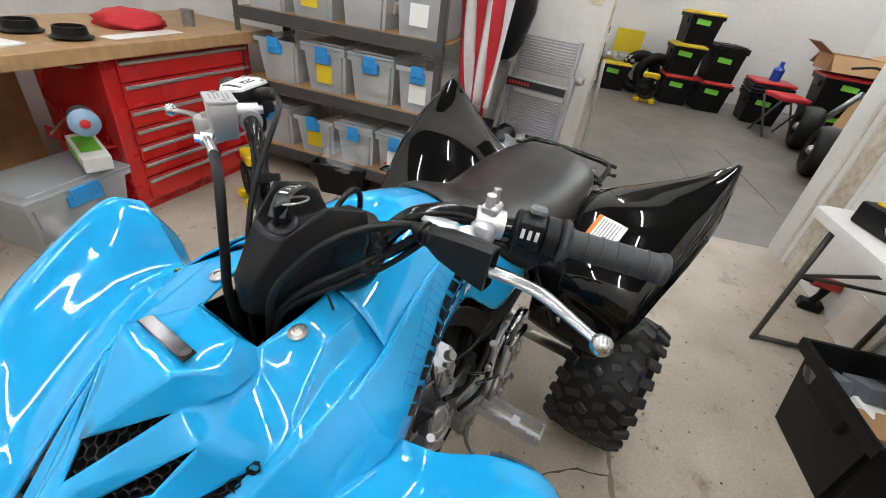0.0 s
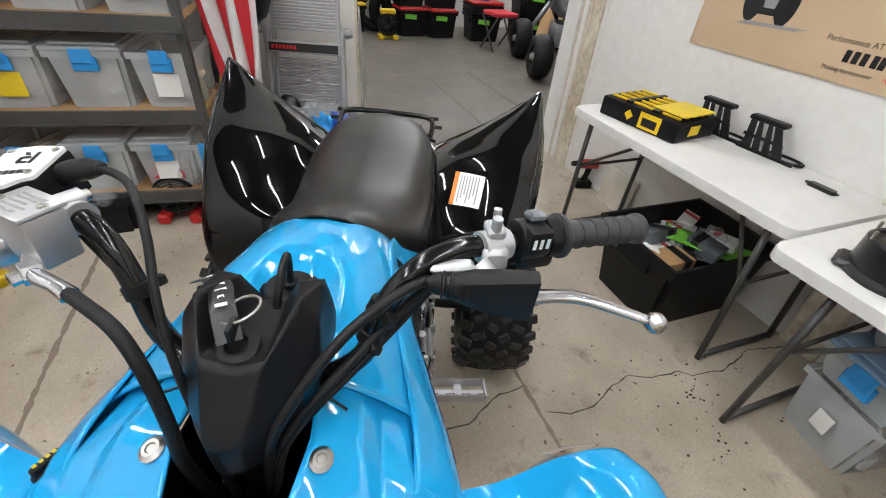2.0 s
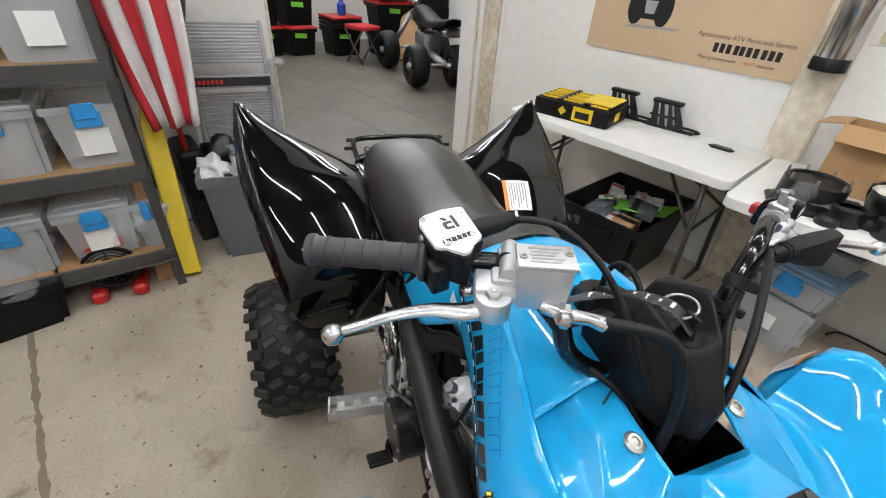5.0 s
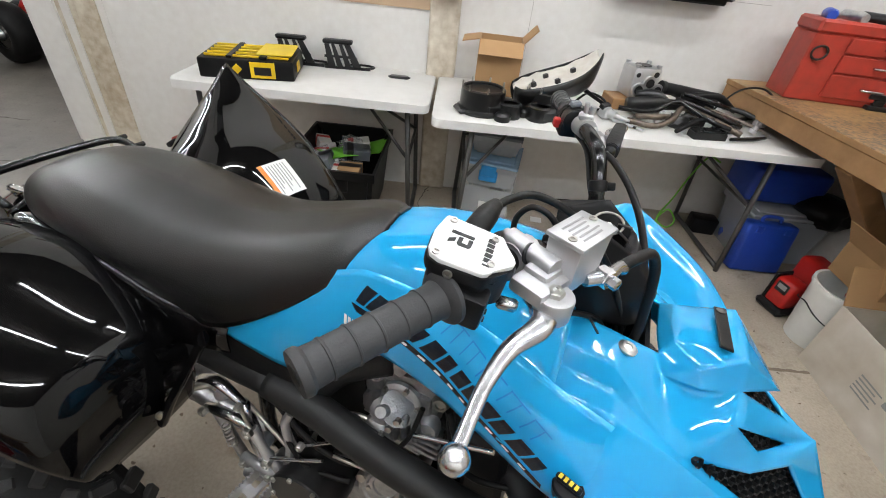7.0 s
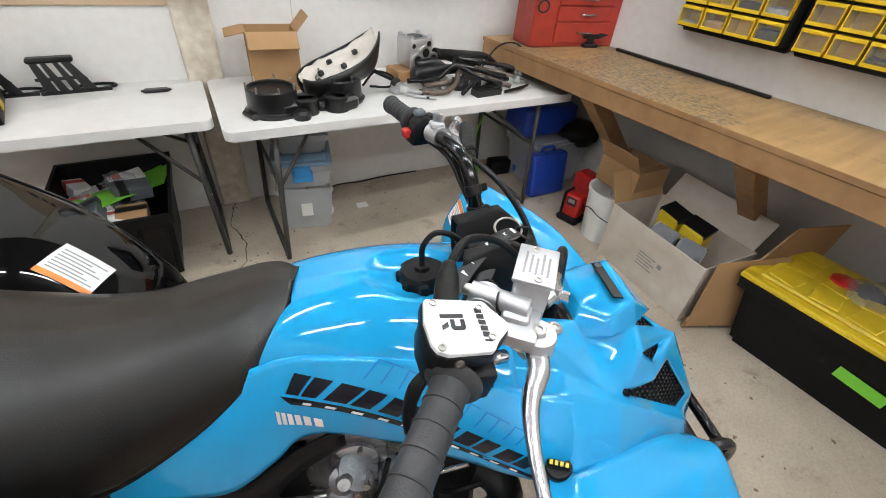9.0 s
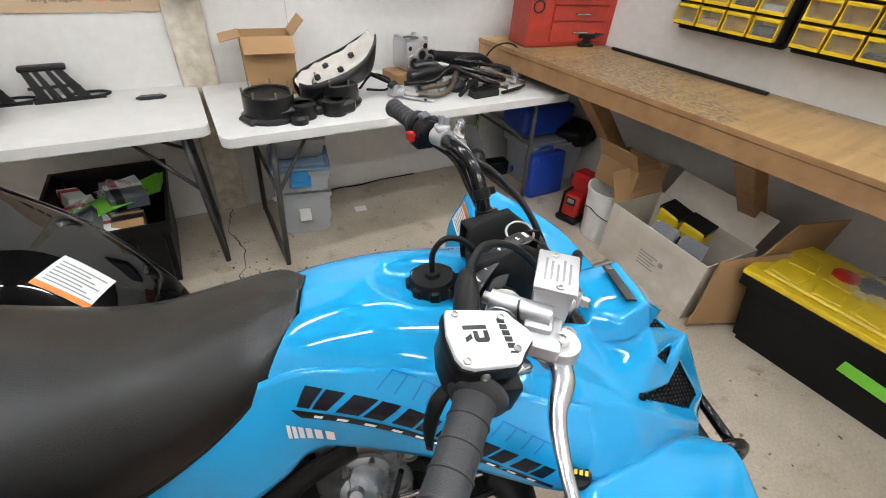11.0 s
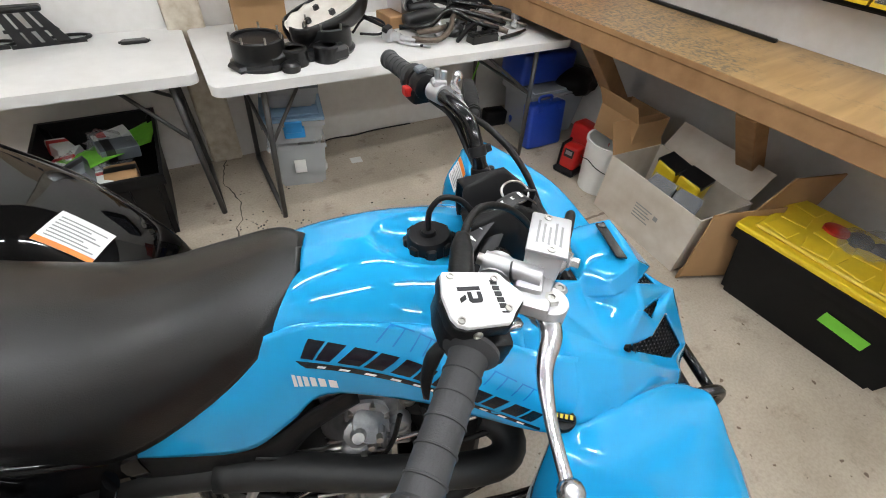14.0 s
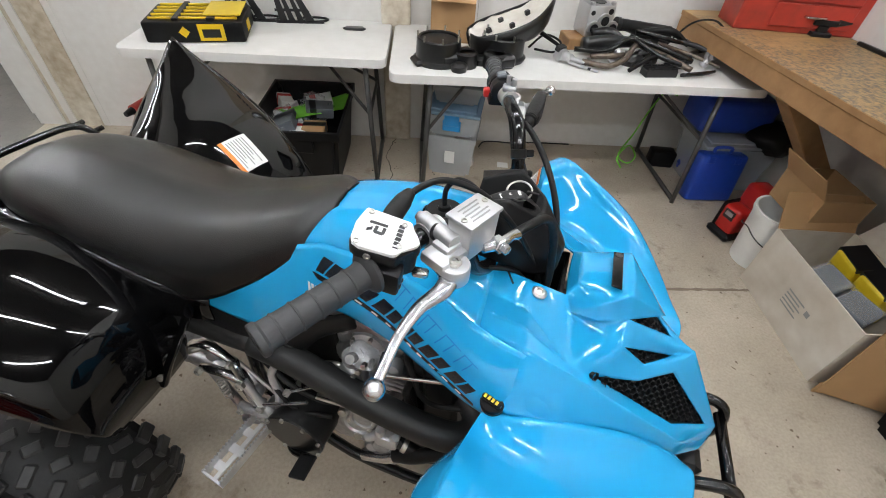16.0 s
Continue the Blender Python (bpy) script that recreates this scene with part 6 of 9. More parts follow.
# dark steering well and column
bm = bmesh.new()
tube(bm, [(1.035, 0, 1.03), (1.10, 0, 0.75)], 0.02, 10)
part("steering_stem", bm, "tube_black", quad, "", True)
bm = bmesh.new()
tray(bm, 0.96, 1.135, -0.09, 0.09, 0.80, 0.932, 0.006)
part("well_liner", bm, "satin_black", quad, "dark plastic liner of the steering well")

# the body sits nose-up on its springs over the level wheels
SIT = pose(0.0067, -0.017, -0.036, -1.85, -3.44, 0) @ Matrix.Diagonal((1.0026, 1.0026, 1.0155, 1))
LONG = ((-0.4, -0.2, 0.15, 0.40, 0.62, 0.73, 0.80, 0.95, 1.03, 1.10, 1.20, 1.30, 1.37, 1.44, 1.6), (-0.408, -0.208, 0.142, 0.382, 0.60, 0.704, 0.778, 0.932, 1.025, 1.10, 1.212, 1.327, 1.405, 1.485, 1.645))
CONTROLS = ("handlebar", "grip", "throttle_housing", "brake_reservoir", "master_cylinder", "brake_lever", "banjo_fitting", "brake_hose", "clutch_perch", "lever_boot", "clutch_lever", "switch_block", "cable", "bar_band", "lanyard")
done = set()
for ob in list(quad.children_recursive):
    top = ob
    while top.parent != quad:
        top = top.parent
    if top.name.startswith(("rear_wheel", "front_wheel", "rear_axle", "swingarm")) or top.name in settled or ob.data.name in done:
        continue
    done.add(ob.data.name)
    if top.name.startswith(CONTROLS):
        ob.data.transform(QUAD.inverted())
        continue
    for v in ob.data.vertices:
        v.co.x = float(np.interp(v.co.x, *LONG))
    if ob.parent == quad:
        ob.matrix_basis = SIT @ ob.matrix_basis

# ---- floor lines ----
floor_line([(-0.62, 0.60), (0.047, 0.751), (0.75, 0.905), (1.255, 1.015), (1.74, 1.13)], 0.016, "joint", "dirty saw joint across the concrete floor")
floor_line([(-1.45, -1.37), (-1.10, -1.295), (-0.25, -1.112), (0.8, -0.885)], 0.022, "joint", "dirty saw joint across the concrete floor")
floor_line([(-0.30, 0.67), (-0.265, 0.565), (-0.197, 0.472), (-0.154, 0.421), (-0.139, 0.335), (-0.12, 0.25)], 0.007, "crack", "jagged crack in the concrete floor")
floor_line([(-0.181, 0.73), (-0.163, 0.821), (-0.188, 0.924), (-0.259, 1.015), (-0.321, 1.133), (-0.30, 1.24), (-0.324, 1.363), (-0.30, 1.425), (-0.316, 1.573), (-0.355, 1.66), (-0.423, 1.78), (-0.426, 1.96), (-0.42, 2.04)], 0.0055, "crack", "jagged crack in the concrete floor")
floor_line([(-3.92, 0.925), (-3.4, 1.05), (-2.9, 1.17)], 0.012, "crack", "dark joint in the back room floor")
floor_line([(-5.2, 1.25), (-4.1, 1.53), (-3.5, 1.68)], 0.012, "crack", "dark joint in the back room floor")
floor_line([(-4.9, 0.70), (-3.92, 0.925)], 0.006, "crack", "dark joint in the back room floor")
rnd = random.Random(5)
bm = bmesh.new()
for k in range(60):
    a, r = rnd.uniform(0, 6.28), abs(rnd.gauss(0, 0.22))
    x, y = -0.2 + 1.5 * r * math.cos(a), 1.36 + r * math.sin(a)
    q = rnd.uniform(0.002, 0.006)
    lathe(bm, [(q, 0.0005), (q * 0.8, q * 0.5), (q * 0.3, q * 0.7)], 6, pose(x, y, 0))
tagged(part("floor_grit", bm, "ink"), "scattered black grit on the concrete floor", "debris", kind="stuff")


# ---- folding tables ----
def folding_table(m, length, depth, height, label, inset):
    e = empty("folding_table", m, label, "table", "folding tables")
    bm = bmesh.new()
    r, n = 0.05, 5
    pts = []
    for cx, cy, a0 in ((length - r, r, -90), (length - r, depth - r, 0), (r, depth - r, 90), (r, r, 180)):
        pts += [(cx + r * math.cos(radians(a0 + 90 * k / n)), cy + r * math.sin(radians(a0 + 90 * k / n))) for k in range(n + 1)]
    prism(bm, pts, 0.042, pose(0, 0, height - 0.042), 0.008)
    part("tabletop", bm, "table", e, "", True, 40)
    for s, x in ((1, inset), (-1, length - inset)):
        foot = x - s * 0.03
        for y in (0.07, depth - 0.07):
            bm = bmesh.new()
            tube(bm, [(x, y, height - 0.05), (foot, y, 0.0)], 0.0135, 8)
            part("leg", bm, "leg_grey", e, "", True)
            bm = bmesh.new()
            tube(bm, [(x + s * 0.30, depth / 2, height - 0.05), (x - s * 0.012, y, height - 0.32)], 0.009, 8)
            part("brace", bm, "leg_grey", e, "", True)
        bm = bmesh.new()
        tube(bm, [(foot, 0.07, 0.018), (foot, depth - 0.07, 0.018)], 0.0135, 8)
        part("crossbar", bm, "leg_grey", e, "", True)
        bm = bmesh.new()
        tube(bm, [(x - s * 0.012, 0.07, height - 0.32), (x - s * 0.012, depth - 0.07, height - 0.32)], 0.009, 8)
        part("crossbar", bm, "leg_grey", e, "", True)
    return e


T1 = ROOM @ pose(-1.62, -0.605, 0, 0, 0, 0.4)
folding_table(T1, 1.28, 0.595, 0.745, "white moulded folding table with scuffed top against the wall", 0.11)
T2 = ROOM @ pose(-0.315, -0.755, 0, 0, 0, 0.8)
folding_table(T2, 1.88, 0.74, 0.745, "white moulded folding table covered with engine parts", 0.20)


# ---- totes and boxes ----
def tote(m, w, d, h, mat, label, lid=None, lid_label="", group="", ribs=True, taper=0.16, sticker=None):
    """A moulded storage tote, foot at the origin's centre; open or lidded."""
    e = empty("storage_tote", m, label, "storage tote", group)
    bm = bmesh.new()
    k = 1 - taper
    hw, hd = w / 2, d / 2

    def ring(z, f, inset=0.0):
        return [(sx * (hw * f - inset), sy * (hd * f - inset), z) for sx, sy in ((-1, -1), (1, -1), (1, 1), (-1, 1))]
    levels = [ring(0.0, k), ring(h - 0.05, 0.97), ring(h - 0.05, 1.03), ring(h, 1.04), ring(h, 0.98), ring(h - 0.03, 0.95), ring(0.012, k - 0.02)]
    vs = [[bm.verts.new(p) for p in r] for r in levels]
    bm.faces.new(vs[0][::-1])
    for a, b in zip(vs, vs[1:]):
        for i in range(4):
            bm.faces.new((a[i], a[(i + 1) % 4], b[(i + 1) % 4], b[i]))
    bm.faces.new(vs[-1])
    corner = [ed for ed in bm.edges if abs((ed.verts[0].co - ed.verts[1].co).z) > 0.06]
    bmesh.ops.bevel(bm, geom=corner, offset=0.025, segments=2, affect="EDGES")
    part("body", bm, mat, e, "", True, 40)
    if ribs:
        for sx in (-1, 1):
            bm = bmesh.new()
            box(bm, sx * (hw * 0.97) - 0.012, sx * (hw * 0.97) + 0.012, -hd * 0.42, hd * 0.42, h - 0.13, h - 0.05, 0.006)
            part("handle", bm, mat, e)
    if lid:
        bm = bmesh.new()
        box(bm, -hw * 1.06, hw * 1.06, -hd * 1.06, hd * 1.06, h + 0.001, h + 0.03, 0.01, None, 2)
        box(bm, -hw * 0.92, hw * 0.92, -hd * 0.9, hd * 0.9, h + 0.028, h + 0.045, 0.008)
        for i in range(5):
            for j in range(3):
                cx, cy = -hw * 0.72 + i * hw * 0.36, -hd * 0.6 + j * hd * 0.6
                box(bm, -hw * 0.13, hw * 0.13, -hd * 0.2, hd * 0.2, h + 0.044, h + 0.05, 0.003, pose(cx, cy, 0, 0, 0, 8 if (i + j) % 2 else -8))
        part("lid", bm, lid, e, lid_label)
    if sticker:
        bm = bmesh.new()
        x, z, sw, sh, smat = sticker
        box(bm, x - sw / 2, x + sw / 2, -0.002, 0.001, -sh / 2, sh / 2, 0, pose(0, -hd * (k + (0.97 - k) * z / h) - 0.012, z, -math.degrees(math.atan2(hd * (0.97 - k), h)), 4, 0))
        part("label_strip", bm, smat, e)
    return e


def clear_bin(m, w, d, h, label, lid="clear", latch=True, fill="cast", group="", note=None):
    """See-through bin with a blue latch and its contents showing."""
    e = empty("clear_bin", m, label, "plastic bin", group)
    bm = bmesh.new()
    hw, hd, k = w / 2, d / 2, 0.86
    rings = [[(sx * hw * f, sy * hd * f, z) for sx, sy in ((-1, -1), (1, -1), (1, 1), (-1, 1))] for f, z in ((k, 0.0), (0.98, h - 0.03), (1.03, h - 0.028), (1.03, h))]
    vs = [[bm.verts.new(p) for p in r] for r in rings]
    bm.faces.new(vs[0][::-1])
    for a, b in zip(vs, vs[1:]):
        for i in range(4):
            bm.faces.new((a[i], a[(i + 1) % 4], b[(i + 1) % 4], b[i]))
    bmesh.ops.bevel(bm, geom=[ed for ed in bm.edges if abs((ed.verts[0].co - ed.verts[1].co).z) > 0.06], offset=0.02, segments=2, affect="EDGES")
    part("body", bm, "clear", e, "", True, 40)
    if lid:
        bm = bmesh.new()
        box(bm, -hw * 1.05, hw * 1.05, -hd * 1.05, hd * 1.05, h + 0.001, h + 0.02, 0.006, None, 2)
        box(bm, -hw * 0.9, hw * 0.9, -hd * 0.88, hd * 0.88, h + 0.018, h + 0.03, 0.006)
        part("lid", bm, lid, e)
    if latch:
        bm = bmesh.new()
        box(bm, -w * 0.17, w * 0.17, -hd * 1.0 - 0.016, -hd * 1.0 + 0.004, h - 0.085, h - 0.02, 0.005)
        box(bm, -w * 0.14, w * 0.14, -hd * 1.0 - 0.024, -hd * 1.0 - 0.012, h - 0.05, h + 0.012, 0.004)
        part("latch", bm, "latch_blue", e, "light blue latch")
    if note:
        bm = bmesh.new()
        box(bm, -0.035, 0.035, -0.002, 0.0, -0.04, 0.04, 0, pose(0.0, -hd * 0.93 - 0.004, h * 0.45, -8))
        part("paper_label", bm, note, e)
    if fill:
        r = random.Random(int(abs(m.translation.x * 100) + abs(m.translation.y * 1000)))
        bm = bmesh.new()
        for q in range(9):
            s = r.uniform(0.04, 0.09)
            box(bm, -s, s, -s * 0.6, s * 0.6, 0, s, 0.012, pose(r.uniform(-0.6, 0.6) * hw, r.uniform(-0.55, 0.55) * hd, 0.012 + r.uniform(0, 0.4) * h, r.uniform(-25, 25), r.uniform(-25, 25), r.uniform(0, 90)))
        part("contents", bm, r.choice(["card_white", "foam_white", "satin_silver", "card_white"]) if fill == "cast" else fill, e)
    return e


def carton(m, w, d, h, label, mat="cardboard", flaps=(-50, 40, -30, 60)):
    """An open cardboard carton with its flaps folded out."""
    e = empty("cardboard_box", m, label, "cardboard box")
    hw, hd, t = w / 2, d / 2, 0.005
    bm = bmesh.new()
    tray(bm, -hw, hw, -hd, hd, 0, h, t)
    part("body", bm, mat, e)
    fl = min(w, d) * 0.5
    for k, (m2, wide) in enumerate(((pose(0, -hd, h, 0, 0, 0), w), (pose(hw, 0, h, 0, 0, 90), d), (pose(0, hd, h, 0, 0, 180), w), (pose(-hw, 0, h, 0, 0, 270), d))):
        if flaps[k] is None:
            continue
        bm = bmesh.new()
        box(bm, -wide / 2 + 0.003, wide / 2 - 0.003, -fl, 0, -t / 2, t / 2, 0, m2 @ pose(0, 0, 0, flaps[k]))
        part("flap", bm, mat, e)
    return e


def lump(r, seed, squash=0.6, rough=0.35):
    bm = bmesh.new()
    bmesh.ops.create_icosphere(bm, subdivisions=3, radius=r)
    for v in bm.verts:
        v.co *= 1 + rough * noise.noise(v.co * (2.2 / r) + Vector((seed, seed * 2, 0)))
        v.co.z *= squash
    return bm


# things below the first table
bin_m = ROOM @ pose(-0.84, -0.355, 0, 0, 0, 90)
tote(bin_m, 0.635, 0.48, 0.385, "bin_black", "open black plastic tote full of small boxed parts")
rnd = random.Random(3)
for k in range(14):
    x, y = rnd.uniform(-0.27, 0.27), rnd.uniform(-0.17, 0.17)
    s = rnd.uniform(0.05, 0.085)
    kind = (0, 1, 2, 0, 3, 1, 2)[k % 7]
    m = bin_m @ pose(x, y, 0.285 + 0.02 * (k % 3), rnd.uniform(-22, 22), rnd.uniform(-22, 22), rnd.uniform(0, 180))
    name, lab, cat = (("small_carton", "small white and red parts carton in the tote", "carton"), ("small_carton", "small dark printed parts carton in the tote", "carton"),
                      ("parts_bag", "crumpled clear bag of metal parts in the tote", "bag"), ("instruction_sheet", "lime green paper sheet lying in the tote", "paper"))[kind]
    e = empty(name, m, lab, cat)
    bm = bmesh.new()
    if kind < 2:
        box(bm, -s * 1.15, s * 1.15, -s * 0.75, s * 0.75, -0.03, 0.03, 0.002)
        part("body", bm, "label_white" if kind == 0 else "cardboard" if k > 8 else "bin_grey", e)
        bm = bmesh.new()
        box(bm, s * 0.3, s * 0.85, -s * 0.755, s * 0.755, -0.0305, 0.0305, 0)
        part("band", bm, "red_ink" if kind == 0 else "ink", e)
    elif kind == 3:
        sheet(bm, [[(x, y, 0.012 * math.sin(9 * x + 14 * y)) for y in (-0.10, -0.03, 0.04, 0.10)] for x in (-0.09, -0.03, 0.03, 0.09)], 3, 3)
        thicken(part("paper", bm, "green", e, "", True), 0.001)
    else:
        part("bag", lump(s, k, 0.55, 0.7), "clear_film", e, "", True)
        for q in range(3):
            bm = bmesh.new()
            lathe(bm, [(0.012, -0.012), (0.022, -0.01), (0.022, 0.01), (0.012, 0.012)], 14, pose(rnd.uniform(-0.03, 0.03), rnd.uniform(-0.03, 0.03), 0.0, rnd.uniform(0, 90), rnd.uniform(0, 90), 0))
            part("metal_part", bm, "alloy", e, "", True, 40)

# drill on the floor by the door frame
e = empty("cordless_drill", ROOM @ pose(-1.97, -0.075, 0, 0, 0, 75), "red and black cordless drill standing on its battery", "drill")
bm = bmesh.new()
box(bm, -0.06, 0.06, -0.038, 0.038, 0, 0.055, 0.008)
part("battery", bm, "satin_black", e)
bm = bmesh.new()
tube(bm, [(0.0, 0, 0.055), (0.012, 0, 0.10), (0.02, 0, 0.155)], [0.024, 0.02, 0.024], 10, 3)
part("handle", bm, "satin_black", e, "", True)
bm = bmesh.new()
tube(bm, [(0.07, 0, 0.185), (-0.06, 0, 0.185)], [0.036, 0.038, 0.034], 14)
part("motor_housing", bm, "old_red", e, "", True, 40)
bm = bmesh.new()
tube(bm, [(-0.06, 0, 0.185), (-0.12, 0, 0.185)], [0.024, 0.016], 12)
part("chuck", bm, "satin_black", e, "", True, 40)
e = empty("white_scrap_panel", ROOM @ pose(-1.66, -0.06, 0, -10, 0, 0), "white scuffed board leaning against the wall foot", "panel")
bm = bmesh.new()
box(bm, -0.14, 0.14, -0.01, 0.01, 0, 0.26, 0.004)
part("board", bm, "card_white", e)

# clear stack below the second table
M["clear_blue"] = material("blue_tinted_clear_plastic", (0.35, 0.55, 0.78), 0.25, alpha=0.6)
e = clear_bin(pose(0.015, 1.82, 0, 0, 0, 2), 0.295, 0.30, 0.27, "lower clear stacking bin with pale contents on the floor", None, False, "cast", "stacked clear bins", None)
e2 = clear_bin(pose(0.015, 1.82, 0.272, 0, 0, 2), 0.305, 0.31, 0.13, "upper clear stacking bin with a blue latch", "clear_blue", True, None, "stacked clear bins", None)
bm = bmesh.new()
box(bm, -0.03, 0.03, -0.158, -0.156, 0.10, 0.18, 0)
part("paper_label", bm, "label_white", e)
e = clear_bin(pose(0.02, 1.86, 0.435, 0, 0, 2), 0.28, 0.22, 0.10, "grey clear tray on the stacked bins", "bin_grey", False, None, "", None)

# ---- on the first table ----
CASE = ROOM @ pose(-1.49, -0.53, 0.7455, 0, 0, 10) @ Matrix.Scale(0.91, 4)
e = empty("tool_organizer", CASE, "black and yellow tool organizer case lying on the table", "tool case")
bm = bmesh.new()
box(bm, 0, 0.50, 0, 0.34, 0.0, 0.105, 0.012, None, 2)
part("tray", bm, "bin_black", e, "", True, 40)
for k in range(5):
    bm = bmesh.new()
    y = 0.04 + k * 0.062
    box(bm, 0.03, 0.47, y, y + 0.012, 0.1052, 0.118, 0.003)
    part("divider", bm, "tool_yellow", e)
bm = bmesh.new()
box(bm, 0.32, 0.36, 0.01, 0.33, 0.106, 0.122, 0.003)
box(bm, 0.15, 0.18, 0.01, 0.33, 0.106, 0.120, 0.003)
part("cross_divider", bm, "satin_black", e)
bm = bmesh.new()
box(bm, 0.27, 0.40, -0.003, 0.002, 0.012, 0.095, 0.0)
part("front_label", bm, "tool_yellow", e, "yellow paper label")
bm = bmesh.new()
box(bm, 0.29, 0.38, -0.0045, -0.0031, 0.028, 0.07, 0.0)
part("label_print", bm, "ink", e)
bm = bmesh.new()
lathe(bm, [(0.028, 0), (0.028, 0.002)], 4, pose(0.20, -0.001, 0.055, 90))
part("badge", bm, "tool_yellow", e)
bm = bmesh.new()
box(bm, 0.502, 0.506, 0.10, 0.18, 0.03, 0.08, 0.001)
part("badge", bm, "tool_yellow", e)
bm = bmesh.new()
box(bm, 0.30, 0.49, 0.04, 0.30, 0.123, 0.13, 0.003)
part("lid_card", bm, "yellow", e, "yellow printed card")


def skid_bracket(m):
    """Black plate bracket with a raised slotted flank and a tongue."""
    e = empty("skid_bracket", m, "black slotted steel bracket lying on the table", "bracket", "brackets")
    bm = bmesh.new()
    pts = [(0.0, 0.0), (0.22, 0.0), (0.17, 0.045), (0.13, 0.12), (0.0, 0.12)]
    slots = [(0.02, 0.03, 0.012, 0.07), (0.055, 0.055, 0.028, 0.035), (0.095, 0.055, 0.028, 0.032), (0.055, 0.018, 0.02, 0.02), (0.10, 0.018, 0.022, 0.02)]
    prism(bm, [(-0.005, -0.002), (0.225, -0.002), (0.225, 0.012), (-0.005, 0.012)], 0.006, pose(0, 0, 0, 78))
    part("flank", bm, "black_metal", e)
    for x0, x1, sk in ((-0.005, 0.018, 0), (0.04, 0.056, -0.012), (0.082, 0.098, -0.016), (0.122, 0.15, -0.03)):
        bm = bmesh.new()
        prism(bm, [(x0 + 0.02, 0.0), (x1 + 0.035, 0.0), (x1 + sk, 0.115), (x0 + sk, 0.115)], 0.006, pose(0, 0, 0, 78))
        part("rib", bm, "black_metal", e)
    bm = bmesh.new()
    prism(bm, [(-0.005, 0.05), (0.16, 0.05), (0.15, 0.062), (-0.005, 0.062)], 0.006, pose(0, 0, 0, 78))
    part("flank", bm, "black_metal", e)
    bm = bmesh.new()
    box(bm, -0.012, 0.135, 0.005, 0.05, 0.112, 0.132, 0.008, None, 2)
    part("lip", bm, "satin_black", e)
    bm = bmesh.new()
    ringp = [(0.17 + 0.07 * math.cos(a), 0.035 + 0.035 * math.sin(a), 0.008) for a in [k * math.pi / 8 for k in range(17)]]
    tube(bm, ringp, 0.008, 8, 2, flat=0.7)
    part("tongue", bm, "satin_black", e, "", True)
    return e


skid_bracket(ROOM @ pose(-1.24, -0.12, 0.7455, 0, 0, 4) @ Matrix.Scale(1.13, 4))
skid_bracket(ROOM @ pose(-0.975, -0.115, 0.7455, 0, 0, 6) @ Matrix.Scale(1.13, 4))
e = empty("brake_pad", ROOM @ pose(-0.543, -0.166, 0.7455, 0, 0, 2), "dark brake pad lying on the table", "brake pad")
bm = bmesh.new()
prism(bm, [(-0.045, -0.018), (0.045, -0.018), (0.056, -0.004), (0.045, 0.02), (-0.045, 0.02), (-0.056, -0.004)], 0.014, None, 0.004)
part("pad", bm, "black_metal", e)
bm = bmesh.new()
prism(bm, [(-0.062, -0.008), (0.062, -0.008), (0.062, 0.006), (-0.062, 0.006)], 0.006, pose(0, 0, 0.004))
part("backing", bm, "ink", e)

# ---- wall things ----
e = empty("wall_poster", ROOM @ pose(-1.555, -0.006, 1.08, 90, 0, 0) @ Matrix.Scale(0.905, 4), "sand-coloured printed poster of a quad bike on the wall", "poster")
bm = bmesh.new()
box(bm, 0, 1.29, 0, 0.95, 0, 0.003)
part("sheet", bm, "poster", e)
bm = bmesh.new()
for cx, r, h in ((0.30, 0.055, 0.19), (0.475, 0.055, 0.19)):
    prism(bm, [(cx + r * math.cos(a), 0.17 + h * 0.5 + h * 0.55 * math.sin(a)) for a in [k * math.pi / 8 for k in range(16)]], 0.0012, pose(0, 0, 0.003))
prism(bm, [(0.33, 0.20), (0.45, 0.20), (0.44, 0.42), (0.34, 0.42)], 0.0012, pose(0, 0, 0.0031))
part("printed_quad", bm, "ink", e, "dark printed quad bike shape")
bm = bmesh.new()
prism(bm, [(0.36, 0.23), (0.42, 0.23), (0.43, 0.30), (0.35, 0.30)], 0.0016, pose(0, 0, 0.0032))
prism(bm, [(0.24, 0.145), (0.56, 0.155), (0.62, 0.17), (0.30, 0.165)], 0.001, pose(0, 0, 0.0033))
part("printed_detail", bm, "grey_ink", e)
words("printed_line", "Performance ATV Parts and Service", 0.034, "ink", pose(0.965, 0.165, 0.0032), e)
bm = bmesh.new()
for k, x in enumerate((0.835, 0.87, 0.905, 0.945, 0.975, 1.01, 1.045, 1.085, 1.12, 1.155)):
    box(bm, x - 0.013, x + 0.011, 0.085, 0.133, 0.003, 0.0042)
part("printed_bars", bm, "ink", e)
words("printed_line", "Making horsepower", 0.026, "ink", pose(0.86, 0.052, 0.0032), e)
words("printed_line", "NOT", 0.026, "red_ink", pose(1.035, 0.052, 0.0032), e)
words("printed_line", "excuses", 0.026, "ink", pose(1.115, 0.052, 0.0032), e)
bm = bmesh.new()
for k in range(6):
    prism(bm, [(0.75 + k * 0.085, 0.47), (0.81 + k * 0.085, 0.47), (0.84 + k * 0.085, 0.58), (0.78 + k * 0.085, 0.58)], 0.0012, pose(0, 0, 0.0031))
part("printed_title", bm, "ink", e)

